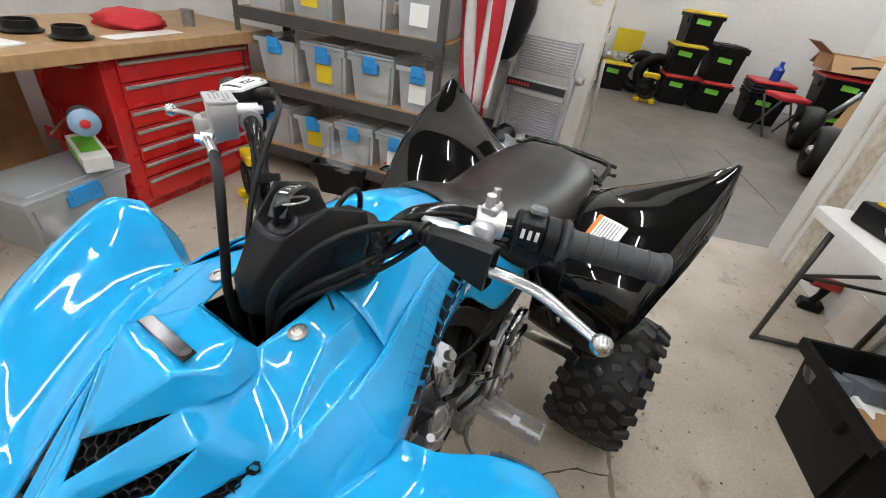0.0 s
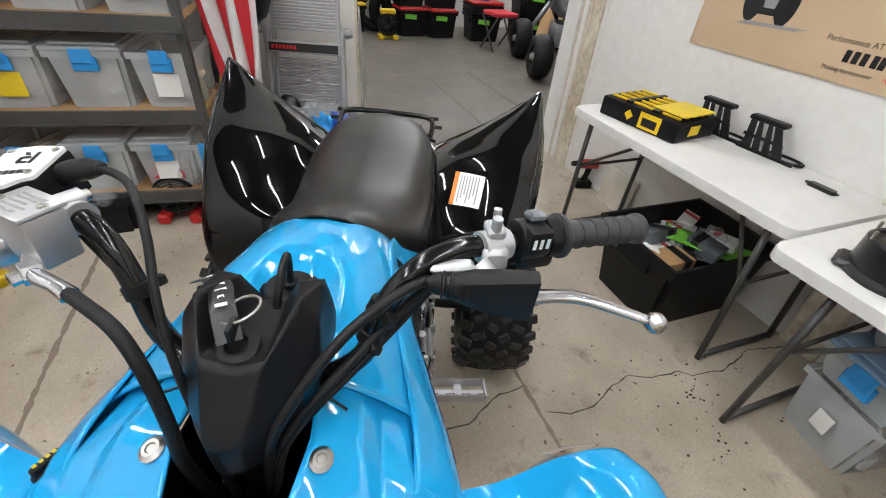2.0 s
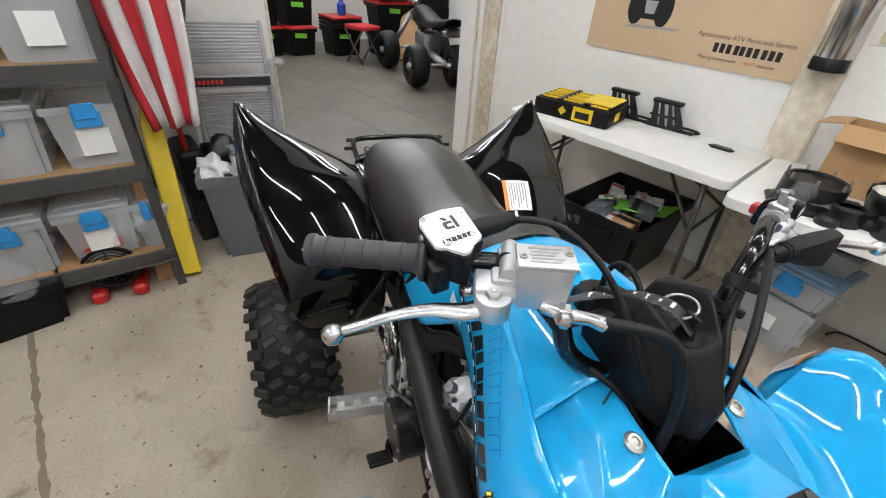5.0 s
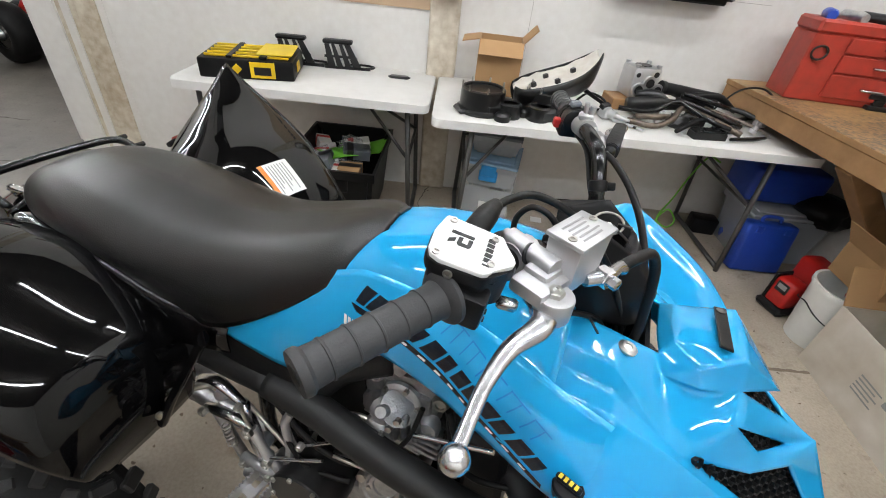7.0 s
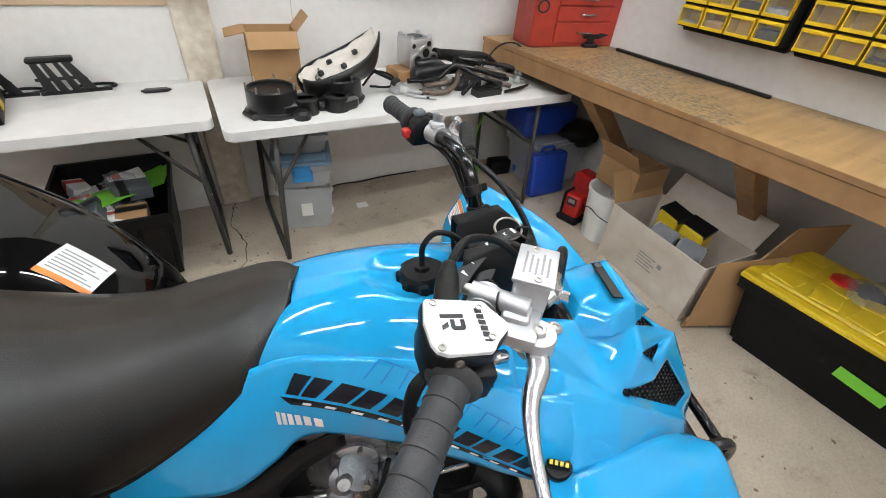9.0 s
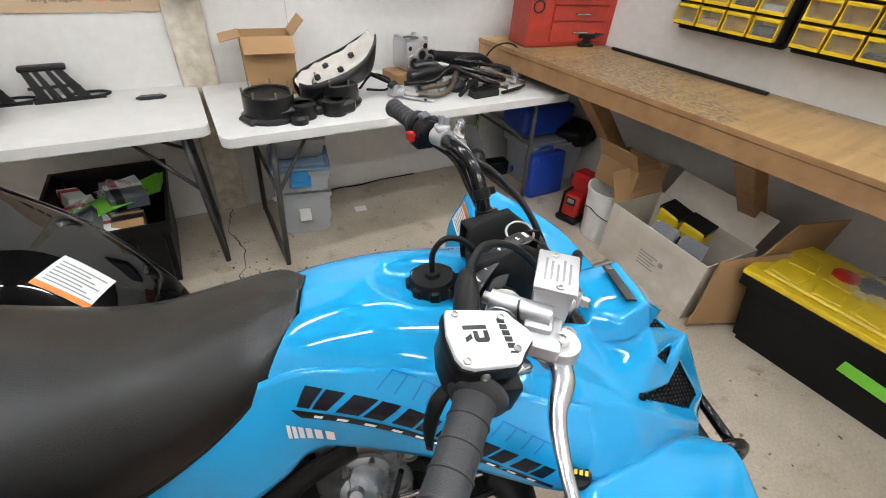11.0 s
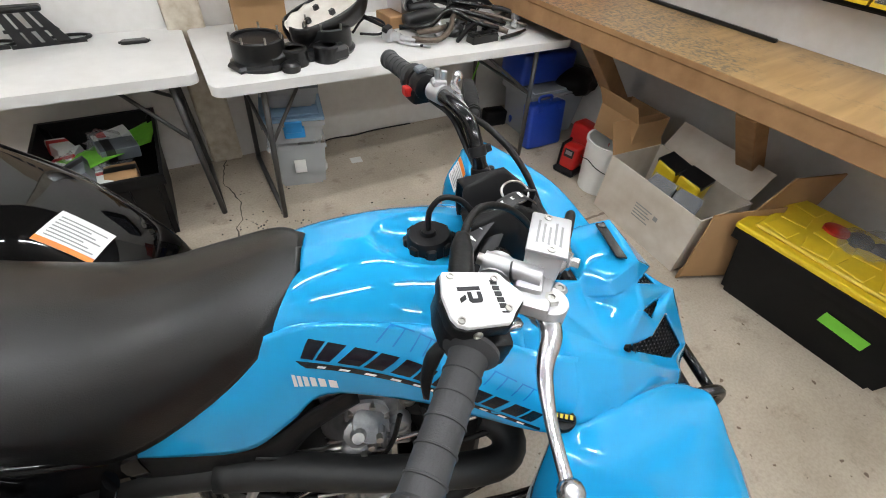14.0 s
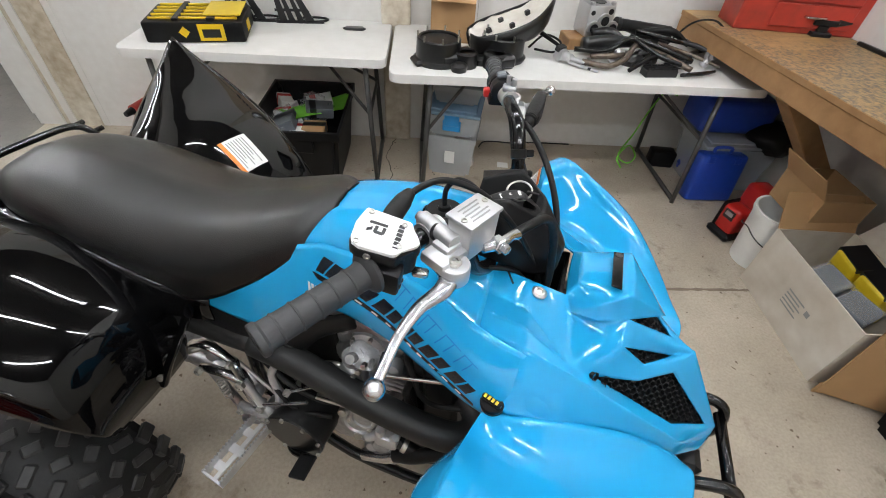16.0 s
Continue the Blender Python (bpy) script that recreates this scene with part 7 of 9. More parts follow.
e = empty("wall_outlet", ROOM @ pose(-0.155, -0.004, 1.346, 90, 0, 0), "ivory electrical outlet plate on the wall", "outlet")
bm = bmesh.new()
box(bm, -0.036, 0.036, -0.058, 0.058, 0, 0.007, 0.003)
part("plate", bm, "outlet", e)
for y in (-0.026, 0.026):
    bm = bmesh.new()
    box(bm, -0.017, 0.017, y - 0.015, y + 0.015, 0.007, 0.009, 0.002)
    part("socket", bm, "outlet", e)
    bm = bmesh.new()
    for x in (-0.007, 0.007):
        box(bm, x - 0.0015, x + 0.0015, y - 0.006, y + 0.006, 0.0088, 0.0093)
    part("slot", bm, "ink", e)
e = empty("light_switch", ROOM @ pose(-2.714, -1.68, 1.40, 90, 0, 90), "ivory light switch plate on the partition", "switch")
bm = bmesh.new()
box(bm, -0.036, 0.036, -0.058, 0.058, 0, 0.007, 0.003)
part("plate", bm, "outlet", e)
bm = bmesh.new()
box(bm, -0.006, 0.006, -0.012, 0.012, 0.007, 0.014, 0.002)
part("toggle", bm, "outlet", e)

e = empty("steel_cylinder", ROOM @ pose(-0.30, -0.10, 1.165) @ Matrix.Scale(1.15, 4), "polished steel canister with a black base strapped to the post", "canister")
bm = bmesh.new()
lathe(bm, [(0.054, 0.045), (0.058, 0.05), (0.058, 0.40), (0.05, 0.42)], 28)
part("shell", bm, "polished", e, "", True, 40)
bm = bmesh.new()
lathe(bm, [(0.05, 0.0), (0.061, 0.004), (0.061, 0.045), (0.057, 0.05)], 28)
part("base", bm, "satin_black", e, "", True, 40)
bm = bmesh.new()
box(bm, -0.03, 0.03, 0.04, 0.075, 0.12, 0.16, 0.003)
part("strap", bm, "tube_black", e)


def drawer_rack(m, cols, rows, cw, ch, case_mat, drawer_mat, label, name="small_parts_rack", clear_front=True):
    """Wall rack of small open-front drawers."""
    e = empty(name, m, label, "parts rack", "wall racks" if drawer_mat == "tool_yellow" else "")
    w, h = cols * cw + 0.03, rows * ch + 0.03
    bm = bmesh.new()
    box(bm, -0.015, w - 0.015, -0.05, 0.0, -0.03, h, 0.008)
    part("case", bm, case_mat, e)
    for c in range(cols + 1):
        bm = bmesh.new()
        box(bm, c * cw - 0.004, c * cw + 0.004, -0.12, -0.05, 0, rows * ch)
        part("divider", bm, case_mat, e)
    for r in range(rows + 1):
        bm = bmesh.new()
        box(bm, 0, cols * cw, -0.12, -0.05, r * ch - 0.004, r * ch + 0.004)
        part("shelf_strip", bm, case_mat, e)
    for c in range(cols):
        for r in range(rows):
            x, z = c * cw + 0.006, r * ch + 0.006
            bm = bmesh.new()
            W, H = cw - 0.012, ch - 0.014
            tray(bm, 0, W, 0, H, 0, 0.099, 0.005, pose(x, -0.05, z, 90) @ pose(0, 0, 0))
            d = part("drawer", bm, drawer_mat, e)
            bm = bmesh.new()
            box(bm, x, x + W, -0.153, -0.1495, z + H * 0.84, z + H)
            part("drawer_lip", bm, drawer_mat, d)
            bm = bmesh.new()
            box(bm, x, x + W, -0.153, -0.1495, z, z + H * 0.16)
            part("drawer_lip", bm, drawer_mat, d)
            if clear_front:
                bm = bmesh.new()
                box(bm, x + 0.006, x + W - 0.006, -0.147, -0.1455, z + H * 0.14, z + H * 0.88)
                part("window", bm, "window_film", d)
                rr = random.Random(c * 17 + r * 5 + cols)
                if rr.random() < 0.45:
                    bm = bmesh.new()
                    box(bm, x + 0.01, x + W - 0.01, -0.14, -0.07, z + 0.005, z + H * rr.uniform(0.2, 0.6), 0.006)
                    part("hardware", bm, rr.choice(["ink", "cast", "wood"]), d)
    return e


drawer_rack(ROOM @ pose(0.55, -0.004, 1.285), 7, 5, 0.082, 0.075, "satin_black", "bin_grey", "black wall rack of small open drawers", "small_parts_rack", False)

# black sign with red lettering, high on the wall by the door frame
e = empty("wall_sign", ROOM @ pose(-2.05, -0.012, 1.535), "black sign with red lettering on the white wall", "sign")
bm = bmesh.new()
box(bm, -0.14, 0.14, -0.004, 0.004, -0.055, 0.055, 0.002)
part("panel", bm, "ink", e)
words("lettering", "OUT", 0.085, "red_ink", pose(0.0, -0.0048, -0.03, 90, 0, 0), e)
e = empty("tape_strip", ROOM @ pose(-2.07, -0.0015, 1.32, 0, -8, 0), "small strip of old tan tape on the wall", "tape")
bm = bmesh.new()
box(bm, -0.018, 0.018, -0.001, 0.001, -0.05, 0.05)
part("strip", bm, "outlet", e)

# ---- on the second table ----
def clutch_case(m):
    m = m @ Matrix.Scale(1.25, 4)
    e = empty("engine_cover", m, "black cast engine cover with bolt studs", "engine cover", "engine covers")
    bm = bmesh.new()
    lathe(bm, [(0.095, 0), (0.10, 0.012), (0.088, 0.02), (0.086, 0.085), (0.08, 0.09), (0.074, 0.088), (0.074, 0.08), (0.0, 0.08)], 30)
    box(bm, -0.02, 0.13, -0.09, 0.0, 0.0, 0.05, 0.012)
    lathe(bm, [(0.045, 0), (0.045, 0.05), (0.036, 0.056), (0.034, 0.05), (0, 0.05)], 20, pose(0.085, -0.075, 0))
    lathe(bm, [(0.03, 0), (0.032, 0.02), (0.02, 0.03)], 16, pose(0.04, -0.115, 0))
    box(bm, -0.11, 0.02, -0.05, 0.03, 0, 0.02, 0.008)
    part("casting", bm, "black_metal", e, "", True, 35)
    for k in range(7):
        a = k * 0.9
        bm = bmesh.new()
        lathe(bm, [(0.004, 0), (0.004, 0.02), (0.002, 0.021)], 6, pose(0.082 * math.cos(a), 0.082 * math.sin(a), 0.086))
        part("stud", bm, "steel", e)
    return e


Z2 = 0.7455
clutch_case(T2 @ pose(0.235, 0.19, Z2, 0, 0, 20))
clutch_case(T2 @ pose(0.56, 0.27, Z2, 0, 0, -70))
e = carton(T2 @ pose(0.32, 0.55, Z2, 0, 0, -4), 0.23, 0.18, 0.27, "open brown cardboard carton standing on the table", "cardboard", (42, -48, None, 12))
# upturned seat pan with pale foam
e = empty("seat_pan", T2 @ pose(0.59, 0.33, Z2 + 0.115, 0, 0, 6), "upturned quad seat pan with pale lining, resting on a cover", "seat pan")
PAN = [(-0.195, 0.035, -0.012), (-0.165, 0.085, -0.010), (-0.10, 0.115, 0.012), (0.0, 0.125, 0.045), (0.09, 0.11, 0.085), (0.155, 0.075, 0.135), (0.19, 0.035, 0.172)]
bm = bmesh.new()
sheet(bm, [[(x, -w, z), (x + 0.004, -w * 0.5, z - 0.016), (x + 0.004, w * 0.5, z - 0.016), (x, w, z)] for x, w, z in PAN], 5, 6)
for v in bm.verts:
    v.co.z += 0.010 * noise.noise(v.co * 24)
thicken(part("lining", bm, "foam_white", e, "pale foam lining", True), 0.01)
bm = bmesh.new()
sheet(bm, [[(x * 1.02, -w * 1.06, z + 0.006), (x * 1.03, -w * 1.10, z - 0.03), (x * 0.97, -w * 0.75, z - 0.075 - 0.3 * max(x, 0)), (x * 0.95, w * 0.75, z - 0.075 - 0.3 * max(x, 0)), (x * 1.03, w * 1.10, z - 0.03), (x * 1.02, w * 1.06, z + 0.006)] for x, w, z in PAN], 5, 4)
thicken(part("cover_edge", bm, "seat", e, "black vinyl cover edge", True), 0.006)
for x, y, z in ((-0.11, -0.03, 0.008), (0.0, -0.05, 0.038), (0.09, 0.02, 0.078), (-0.03, 0.06, 0.030)):
    bm = bmesh.new()
    box(bm, -0.012, 0.012, -0.01, 0.01, -0.012, 0.010, 0.002, pose(x, y, z, 0, -20, 15))
    part("mount", bm, "ink", e)
# cylinder casting
e = empty("cylinder_casting", T2 @ pose(1.09, 0.54, Z2 + 0.06, 0, 0, 10) @ Matrix.Scale(1.2, 4), "bare cast aluminium cylinder on the table", "engine part")
bm = bmesh.new()
box(bm, -0.065, 0.065, -0.06, 0.06, 0, 0.13, 0.012, None, 2)
for k in range(3):
    lathe(bm, [(0.03, 0), (0.03, 0.012), (0.022, 0.012), (0.02, 0.0)], 16, pose(-0.03 + 0.045 * k, -0.06, 0.04 + 0.03 * (k % 2), 90))
for x in (-0.05, 0.05):
    for y in (-0.045, 0.045):
        lathe(bm, [(0.012, 0), (0.012, 0.012), (0.006, 0.012)], 10, pose(x, y, 0.128))
part("casting", bm, "alloy", e, "", True, 35)
bm = bmesh.new()
lathe(bm, [(0.036, 0.0), (0.036, 0.002)], 20, pose(0, 0, 0.1305))
part("bore", bm, "ink", e)
for x, z, r in ((-0.03, 0.04, 0.019), (0.015, 0.07, 0.019), (0.06, 0.04, 0.019), (-0.045, 0.10, 0.01), (0.04, 0.105, 0.012)):
    bm = bmesh.new()
    lathe(bm, [(r, 0), (r, 0.0015), (0, 0.0015)], 16, pose(x, -0.0735 if r > 0.015 else -0.0605, z, 90))
    part("port", bm, "ink", e)
e = empty("wooden_block", T2 @ pose(1.05, 0.50, Z2, 0, 0, 6), "small yellow wooden tray under the parts", "tray")
bm = bmesh.new()
box(bm, -0.11, 0.11, -0.06, 0.09, 0, 0.058, 0.004)
part("body", bm, "wood", e)


def pipe(name, pts, r, mat, label, category, flat=1.0):
    bm = bmesh.new()
    tube(bm, pts, r, 12, 6, flat=flat)
    ob = tagged(part(name, bm, mat, None, "", True), label, category)
    ob.matrix_basis = T2 @ pose(0.10, 0, 0)
    return ob


pipe("intake_boot", [(1.11, 0.50, Z2 + 0.12), (1.18, 0.51, Z2 + 0.115), (1.30, 0.52, Z2 + 0.09), (1.42, 0.52, Z2 + 0.07)], [0.033, 0.03, 0.042, 0.05], "rubber", "black rubber intake boot on the parts heap", "hose")
bm = bmesh.new()
lathe(bm, [(0.037, 0), (0.037, 0.02), (0.028, 0.02), (0.026, 0.0)], 20, pose(1.10, 0.498, Z2 + 0.122, 0, 95, 8))
tagged(part("boot_collar", bm, "black_metal", None, "", True, 40), "black collar of the intake boot", "collar").matrix_basis = T2 @ pose(0.10, 0, 0)
pipe("shock_absorber", [(0.90, 0.36, Z2 + 0.06), (1.05, 0.38, Z2 + 0.07), (1.28, 0.41, Z2 + 0.06)], [0.032, 0.034, 0.02], "black_metal", "black shock absorber among the parts", "shock absorber")
pipe("exhaust_bend", [(0.86, 0.20, Z2 + 0.025), (0.98, 0.15, Z2 + 0.025), (1.08, 0.20, Z2 + 0.05), (1.16, 0.29, Z2 + 0.085), (1.28, 0.24, Z2 + 0.06), (1.40, 0.13, Z2 + 0.03)], 0.014, "burnt_steel", "burnt steel exhaust bend on the table", "exhaust pipe")
pipe("control_arm", [(0.84, 0.30, Z2 + 0.05), (1.0, 0.27, Z2 + 0.06), (1.12, 0.30, Z2 + 0.11), (1.26, 0.26, Z2 + 0.09), (1.44, 0.22, Z2 + 0.04)], 0.013, "tube_black", "black tubular control arm in the parts heap", "control arm")
pipe("control_arm", [(1.12, 0.32, Z2 + 0.12), (1.24, 0.20, Z2 + 0.07), (1.38, 0.16, Z2 + 0.035)], 0.012, "tube_black", "black tubular control arm in the parts heap", "control arm")
pipe("tie_rod", [(0.66, 0.40, Z2 + 0.10), (0.76, 0.30, Z2 + 0.06), (0.86, 0.17, Z2 + 0.015), (0.89, 0.13, Z2 + 0.012)], [0.012, 0.008, 0.008, 0.006], "satin_black", "black rubber-sleeved rod leaning on the parts", "rod")
pipe("wiring_loop", [(0.62, 0.38, Z2 + 0.02), (0.70, 0.40, Z2 + 0.08), (0.78, 0.36, Z2 + 0.06), (0.74, 0.30, Z2 + 0.03), (0.64, 0.33, Z2 + 0.03)], 0.006, "rubber", "loop of black wiring on the table", "cable")
pipe("brake_line", [(1.38, 0.42, Z2 + 0.05), (1.46, 0.40, Z2 + 0.17), (1.58, 0.40, Z2 + 0.19), (1.66, 0.36, Z2 + 0.14)], 0.005, "rubber", "black brake line arching over the parts", "hose")
e = empty("carburettor", T2 @ pose(0.86, 0.27, Z2 + 0.005, 0, 20, -50), "small brass and steel fuel fitting on the table", "engine part")
bm = bmesh.new()
lathe(bm, [(0.028, 0), (0.03, 0.02), (0.022, 0.025), (0.02, 0.06), (0.012, 0.065), (0.011, 0.11), (0.006, 0.14)], 14, pose(0, 0, 0.03, 0, 70))
box(bm, -0.03, 0.02, -0.022, 0.03, 0.0, 0.055, 0.006)
part("body", bm, "alloy", e, "", True, 35)
bm = bmesh.new()
box(bm, -0.034, -0.005, -0.03, 0.034, 0.04, 0.062, 0.003)
part("clamp", bm, "ink", e)
e = empty("spare_foot_peg", T2 @ pose(1.34, 0.10, Z2, 0, 0, 6), "black toothed foot peg lying on the table", "foot peg")
bm = bmesh.new()
for y in (0, 0.055):
    box(bm, -0.08, 0.08, y - 0.004, y + 0.004, 0, 0.035, 0.001)
    for k in range(10):
        box(bm, -0.078 + k * 0.016, -0.068 + k * 0.016, y - 0.004, y + 0.004, 0.035, 0.042)
for x in (-0.08, -0.01, 0.08):
    box(bm, x - 0.004, x + 0.004, -0.004, 0.059, 0, 0.03, 0.001)
part("frame", bm, "black_metal", e)
for k in range(7):
    x, y = 0.98 + 0.08 * k, 0.34 + 0.09 * math.sin(k * 2.1)
    ob = part("linkage_part", lump(0.035 + 0.01 * (k % 3), k, 0.55, 0.6), ("black_metal", "burnt_steel", "black_metal")[k % 3], None, "", True)
    tagged(ob, ("black cast bracket in the parts heap", "bare cast bracket in the parts heap", "black steel joint in the parts heap")[k % 3], "engine part")
    ob.matrix_basis = T2 @ pose(x + 0.10, y, Z2 + 0.024)

for k, (pts, r, mat, lab, kind) in enumerate((
        ([(1.08, 0.12, 0.02), (1.22, 0.20, 0.06), (1.40, 0.26, 0.05)], 0.011, "satin_black", "black bent lever among the parts", "lever"),
        ([(1.30, 0.36, 0.08), (1.46, 0.30, 0.05), (1.60, 0.22, 0.02)], 0.008, "burnt_steel", "dull steel rod among the parts", "rod"),
        ([(1.42, 0.40, 0.08), (1.52, 0.38, 0.07), (1.60, 0.33, 0.05)], 0.011, "black_metal", "black cast lever among the parts", "lever"),
        ([(1.20, 0.44, 0.10), (1.36, 0.40, 0.13), (1.50, 0.42, 0.06)], 0.016, "rubber", "black hose among the parts", "hose"),
        ([(0.92, 0.26, 0.03), (1.02, 0.22, 0.05), (1.10, 0.28, 0.04)], 0.013, "burnt_steel", "short bent steel tube among the parts", "pipe"),
        ([(1.34, 0.10, 0.015), (1.46, 0.12, 0.02), (1.55, 0.17, 0.015)], 0.009, "tube_black", "black steel link on the table", "link"),
        ([(0.96, 0.44, 0.09), (1.06, 0.42, 0.10), (1.14, 0.38, 0.06)], 0.022, "black_metal", "black cast sleeve in the parts heap", "sleeve"),
        ([(1.46, 0.34, 0.03), (1.58, 0.42, 0.03), (1.64, 0.46, 0.02)], 0.010, "black_metal", "black link arm on the table", "link"),
        ([(0.80, 0.22, 0.012), (0.84, 0.18, 0.012), (0.92, 0.11, 0.01)], 0.008, "alloy", "bright bolt shank on the table", "bolt"),
        ([(1.16, 0.34, 0.14), (1.30, 0.30, 0.12), (1.42, 0.34, 0.09)], 0.010, "tube_black", "black tubular strut in the parts heap", "strut"))):
    pipe("loose_part", [(x, y, Z2 + z) for x, y, z in pts], [r, r * 1.2, r * 0.8], mat, lab, kind)
for k in range(12):
    x, y = 0.90 + 0.062 * k, 0.22 + 0.14 * (k * 0.618 % 1)
    bm = bmesh.new()
    r = 0.014 + 0.006 * (k % 3)
    lathe(bm, [(r * 0.5, 0), (r, 0.0), (r, r * 0.8), (r * 0.7, r), (r * 0.7, r * 1.8), (r * 0.4, r * 1.8)], 12, pose(0, 0, 0, 60 * (k % 2), 25 * (k % 3), 0))
    ob = tagged(part("bushing", bm, ("steel", "black_metal", "alloy", "cast")[k % 4], None, "", True, 40), ("bright steel bushing on the table", "black bushing on the table", "aluminium bushing on the table", "cast bushing on the table")[k % 4], "bushing", "loose bushings")
    ob.matrix_basis = T2 @ pose(x + 0.10, y, Z2 + 0.012 + 0.02 * (k % 2))

# ---- workbench by the end wall ----
e = empty("workbench", BENCH, "long wooden workbench with a scraped varnished top", "workbench")
bm = bmesh.new()
box(bm, 0.06, 2.9, 0, 0.695, 0.89, 0.915, 0.002)
top = part("worktop", bm, "ply", e)
bm = bmesh.new()
box(bm, 0.06, 2.9, 0.002, 0.04, 0.80, 0.889, 0.003)
part("front_rail", bm, "wood", e)
bm = bmesh.new()
box(bm, 0.06, 2.9, -0.003, 0.0, 0.891, 0.914)
part("edge_strip", bm, "wood", e, "darker plywood edge")
for x in (0.92, 1.78, 2.55):
    bm = bmesh.new()
    box(bm, x - 0.045, x + 0.045, -0.045, 0.045, 0, 0.72, 0.004, pose(0, 0.62, 0.30, 46))
    part("brace", bm, "wood", e)
    bm = bmesh.new()
    box(bm, x - 0.045, x + 0.045, 0.045, 0.68, 0.80, 0.888, 0.003)
    part("joist", bm, "wood", e)
# racks of yellow drawers above the bench
for x0, c in ((0.93, 4), (1.50, 5)):
    drawer_rack(BENCH @ pose(x0 + 0.05, 0.695, 1.14), c, 5, 0.128, 0.105, "satin_black", "tool_yellow", "black wall rack of yellow see-through drawers")
e = empty("pry_bar", BENCH @ pose(0.60, 0.63, 0.9155, 0, 0, -1), "long black steel bar at the back of the bench", "pry bar")
bm = bmesh.new()
box(bm, 0, 0.95, 0, 0.022, 0, 0.018, 0.004)
part("bar", bm, "black_metal", e)
e = empty("anvil", BENCH @ pose(0.47, 0.52, 0.9155, 0, 0, 75), "small dark steel bench anvil", "anvil")
bm = bmesh.new()
box(bm, -0.05, 0.05, -0.035, 0.035, 0, 0.02, 0.004)
box(bm, -0.025, 0.025, -0.022, 0.022, 0.02, 0.05, 0.004)
box(bm, -0.06, 0.06, -0.025, 0.025, 0.05, 0.075, 0.004)
tube(bm, [(0.06, 0, 0.064), (0.13, 0, 0.068)], [0.02, 0.004], 10)
part("body", bm, "black_metal", e)
# red tool chest in the corner
CHEST = ROOM @ pose(1.44, -0.37, 0.916, 0, 0, -6)
e = empty("tool_chest", CHEST, "worn red steel tool chest with two front drawers", "tool chest")
bm = bmesh.new()
box(bm, 0, 0.62, 0, 0.20, 0, 0.30, 0.006)
part("body", bm, "old_red", e)
bm = bmesh.new()
box(bm, -0.006, 0.626, -0.008, 0.205, 0.301, 0.36, 0.012)
part("lid", bm, "old_red", e)
for z0, z1 in ((0.03, 0.135), (0.145, 0.22), (0.23, 0.295)):
    bm = bmesh.new()
    box(bm, 0.16, 0.56, -0.012, -0.001, z0, z1, 0.003)
    d = part("drawer", bm, "old_red", e)
    bm = bmesh.new()
    tube(bm, [(0.32, -0.013, (z0 + z1) / 2), (0.33, -0.03, (z0 + z1) / 2), (0.41, -0.03, (z0 + z1) / 2), (0.42, -0.013, (z0 + z1) / 2)], 0.006, 8, 3)
    part("drawer_pull", bm, "polished", d, "", True)
bm = bmesh.new()
tube(bm, [(0.05 + 0.035 * math.cos(a), -0.012, 0.22 + 0.03 * math.sin(a)) for a in [k * math.pi / 6 for k in range(13)]], 0.005, 8, 2)
part("side_ring", bm, "black_metal", e, "", True)
for k in range(6):
    e2 = empty("tool_bundle", CHEST @ pose(0.06 + 0.1 * k, 0.09, 0.362 + 0.012, 0, 90, 70 + 30 * (k % 3)), ("grey metal tools heaped on the tool chest", "blue and white spray can lying on the tool chest")[k == 0], "tool")
    bm = bmesh.new()
    lathe(bm, [(0.02, -0.08), (0.026, -0.06), (0.026, 0.05), (0.012, 0.07)], 12)
    part("body", bm, ("case_blue", "cast", "ink", "steel", "cast", "ink")[k], e2, "", True, 35)

# ---- below the bench ----
BOX = pose(1.65, 1.205, 0, 0, 0, -79.6)
e = empty("cardboard_box", BOX, "large worn white carton, open, full of bags and cloth packs", "cardboard box")
bm = bmesh.new()
tray(bm, 0, 0.59, 0, 0.366, 0, 0.33, 0.006)
part("body", bm, "card_white", e)
for m2, wide in ((pose(0.0, 0.18, 0.33, 0, -28, 0), 0.36),):
    bm = bmesh.new()
    box(bm, 0.0, 0.006, -0.18, 0.18, 0, 0.17, 0, m2)
    part("flap", bm, "cardboard", e)
bm = bmesh.new()
box(bm, 0.02, 0.57, 0, 0.005, 0, 0.16, 0, pose(0, 0.366, 0.33, -35))
part("flap", bm, "card_white", e)
for x0, x1, z0, z1 in [(0.25, 0.36 - 0.02 * (k % 2), 0.19 - 0.018 * k, 0.197 - 0.018 * k) for k in range(5)] + [(0.375, 0.40, 0.17, 0.195)]:
    bm = bmesh.new()
    box(bm, x0, x1, -0.001, -0.0005, z0, z1)
    part("printing", bm, "grey_ink", e)
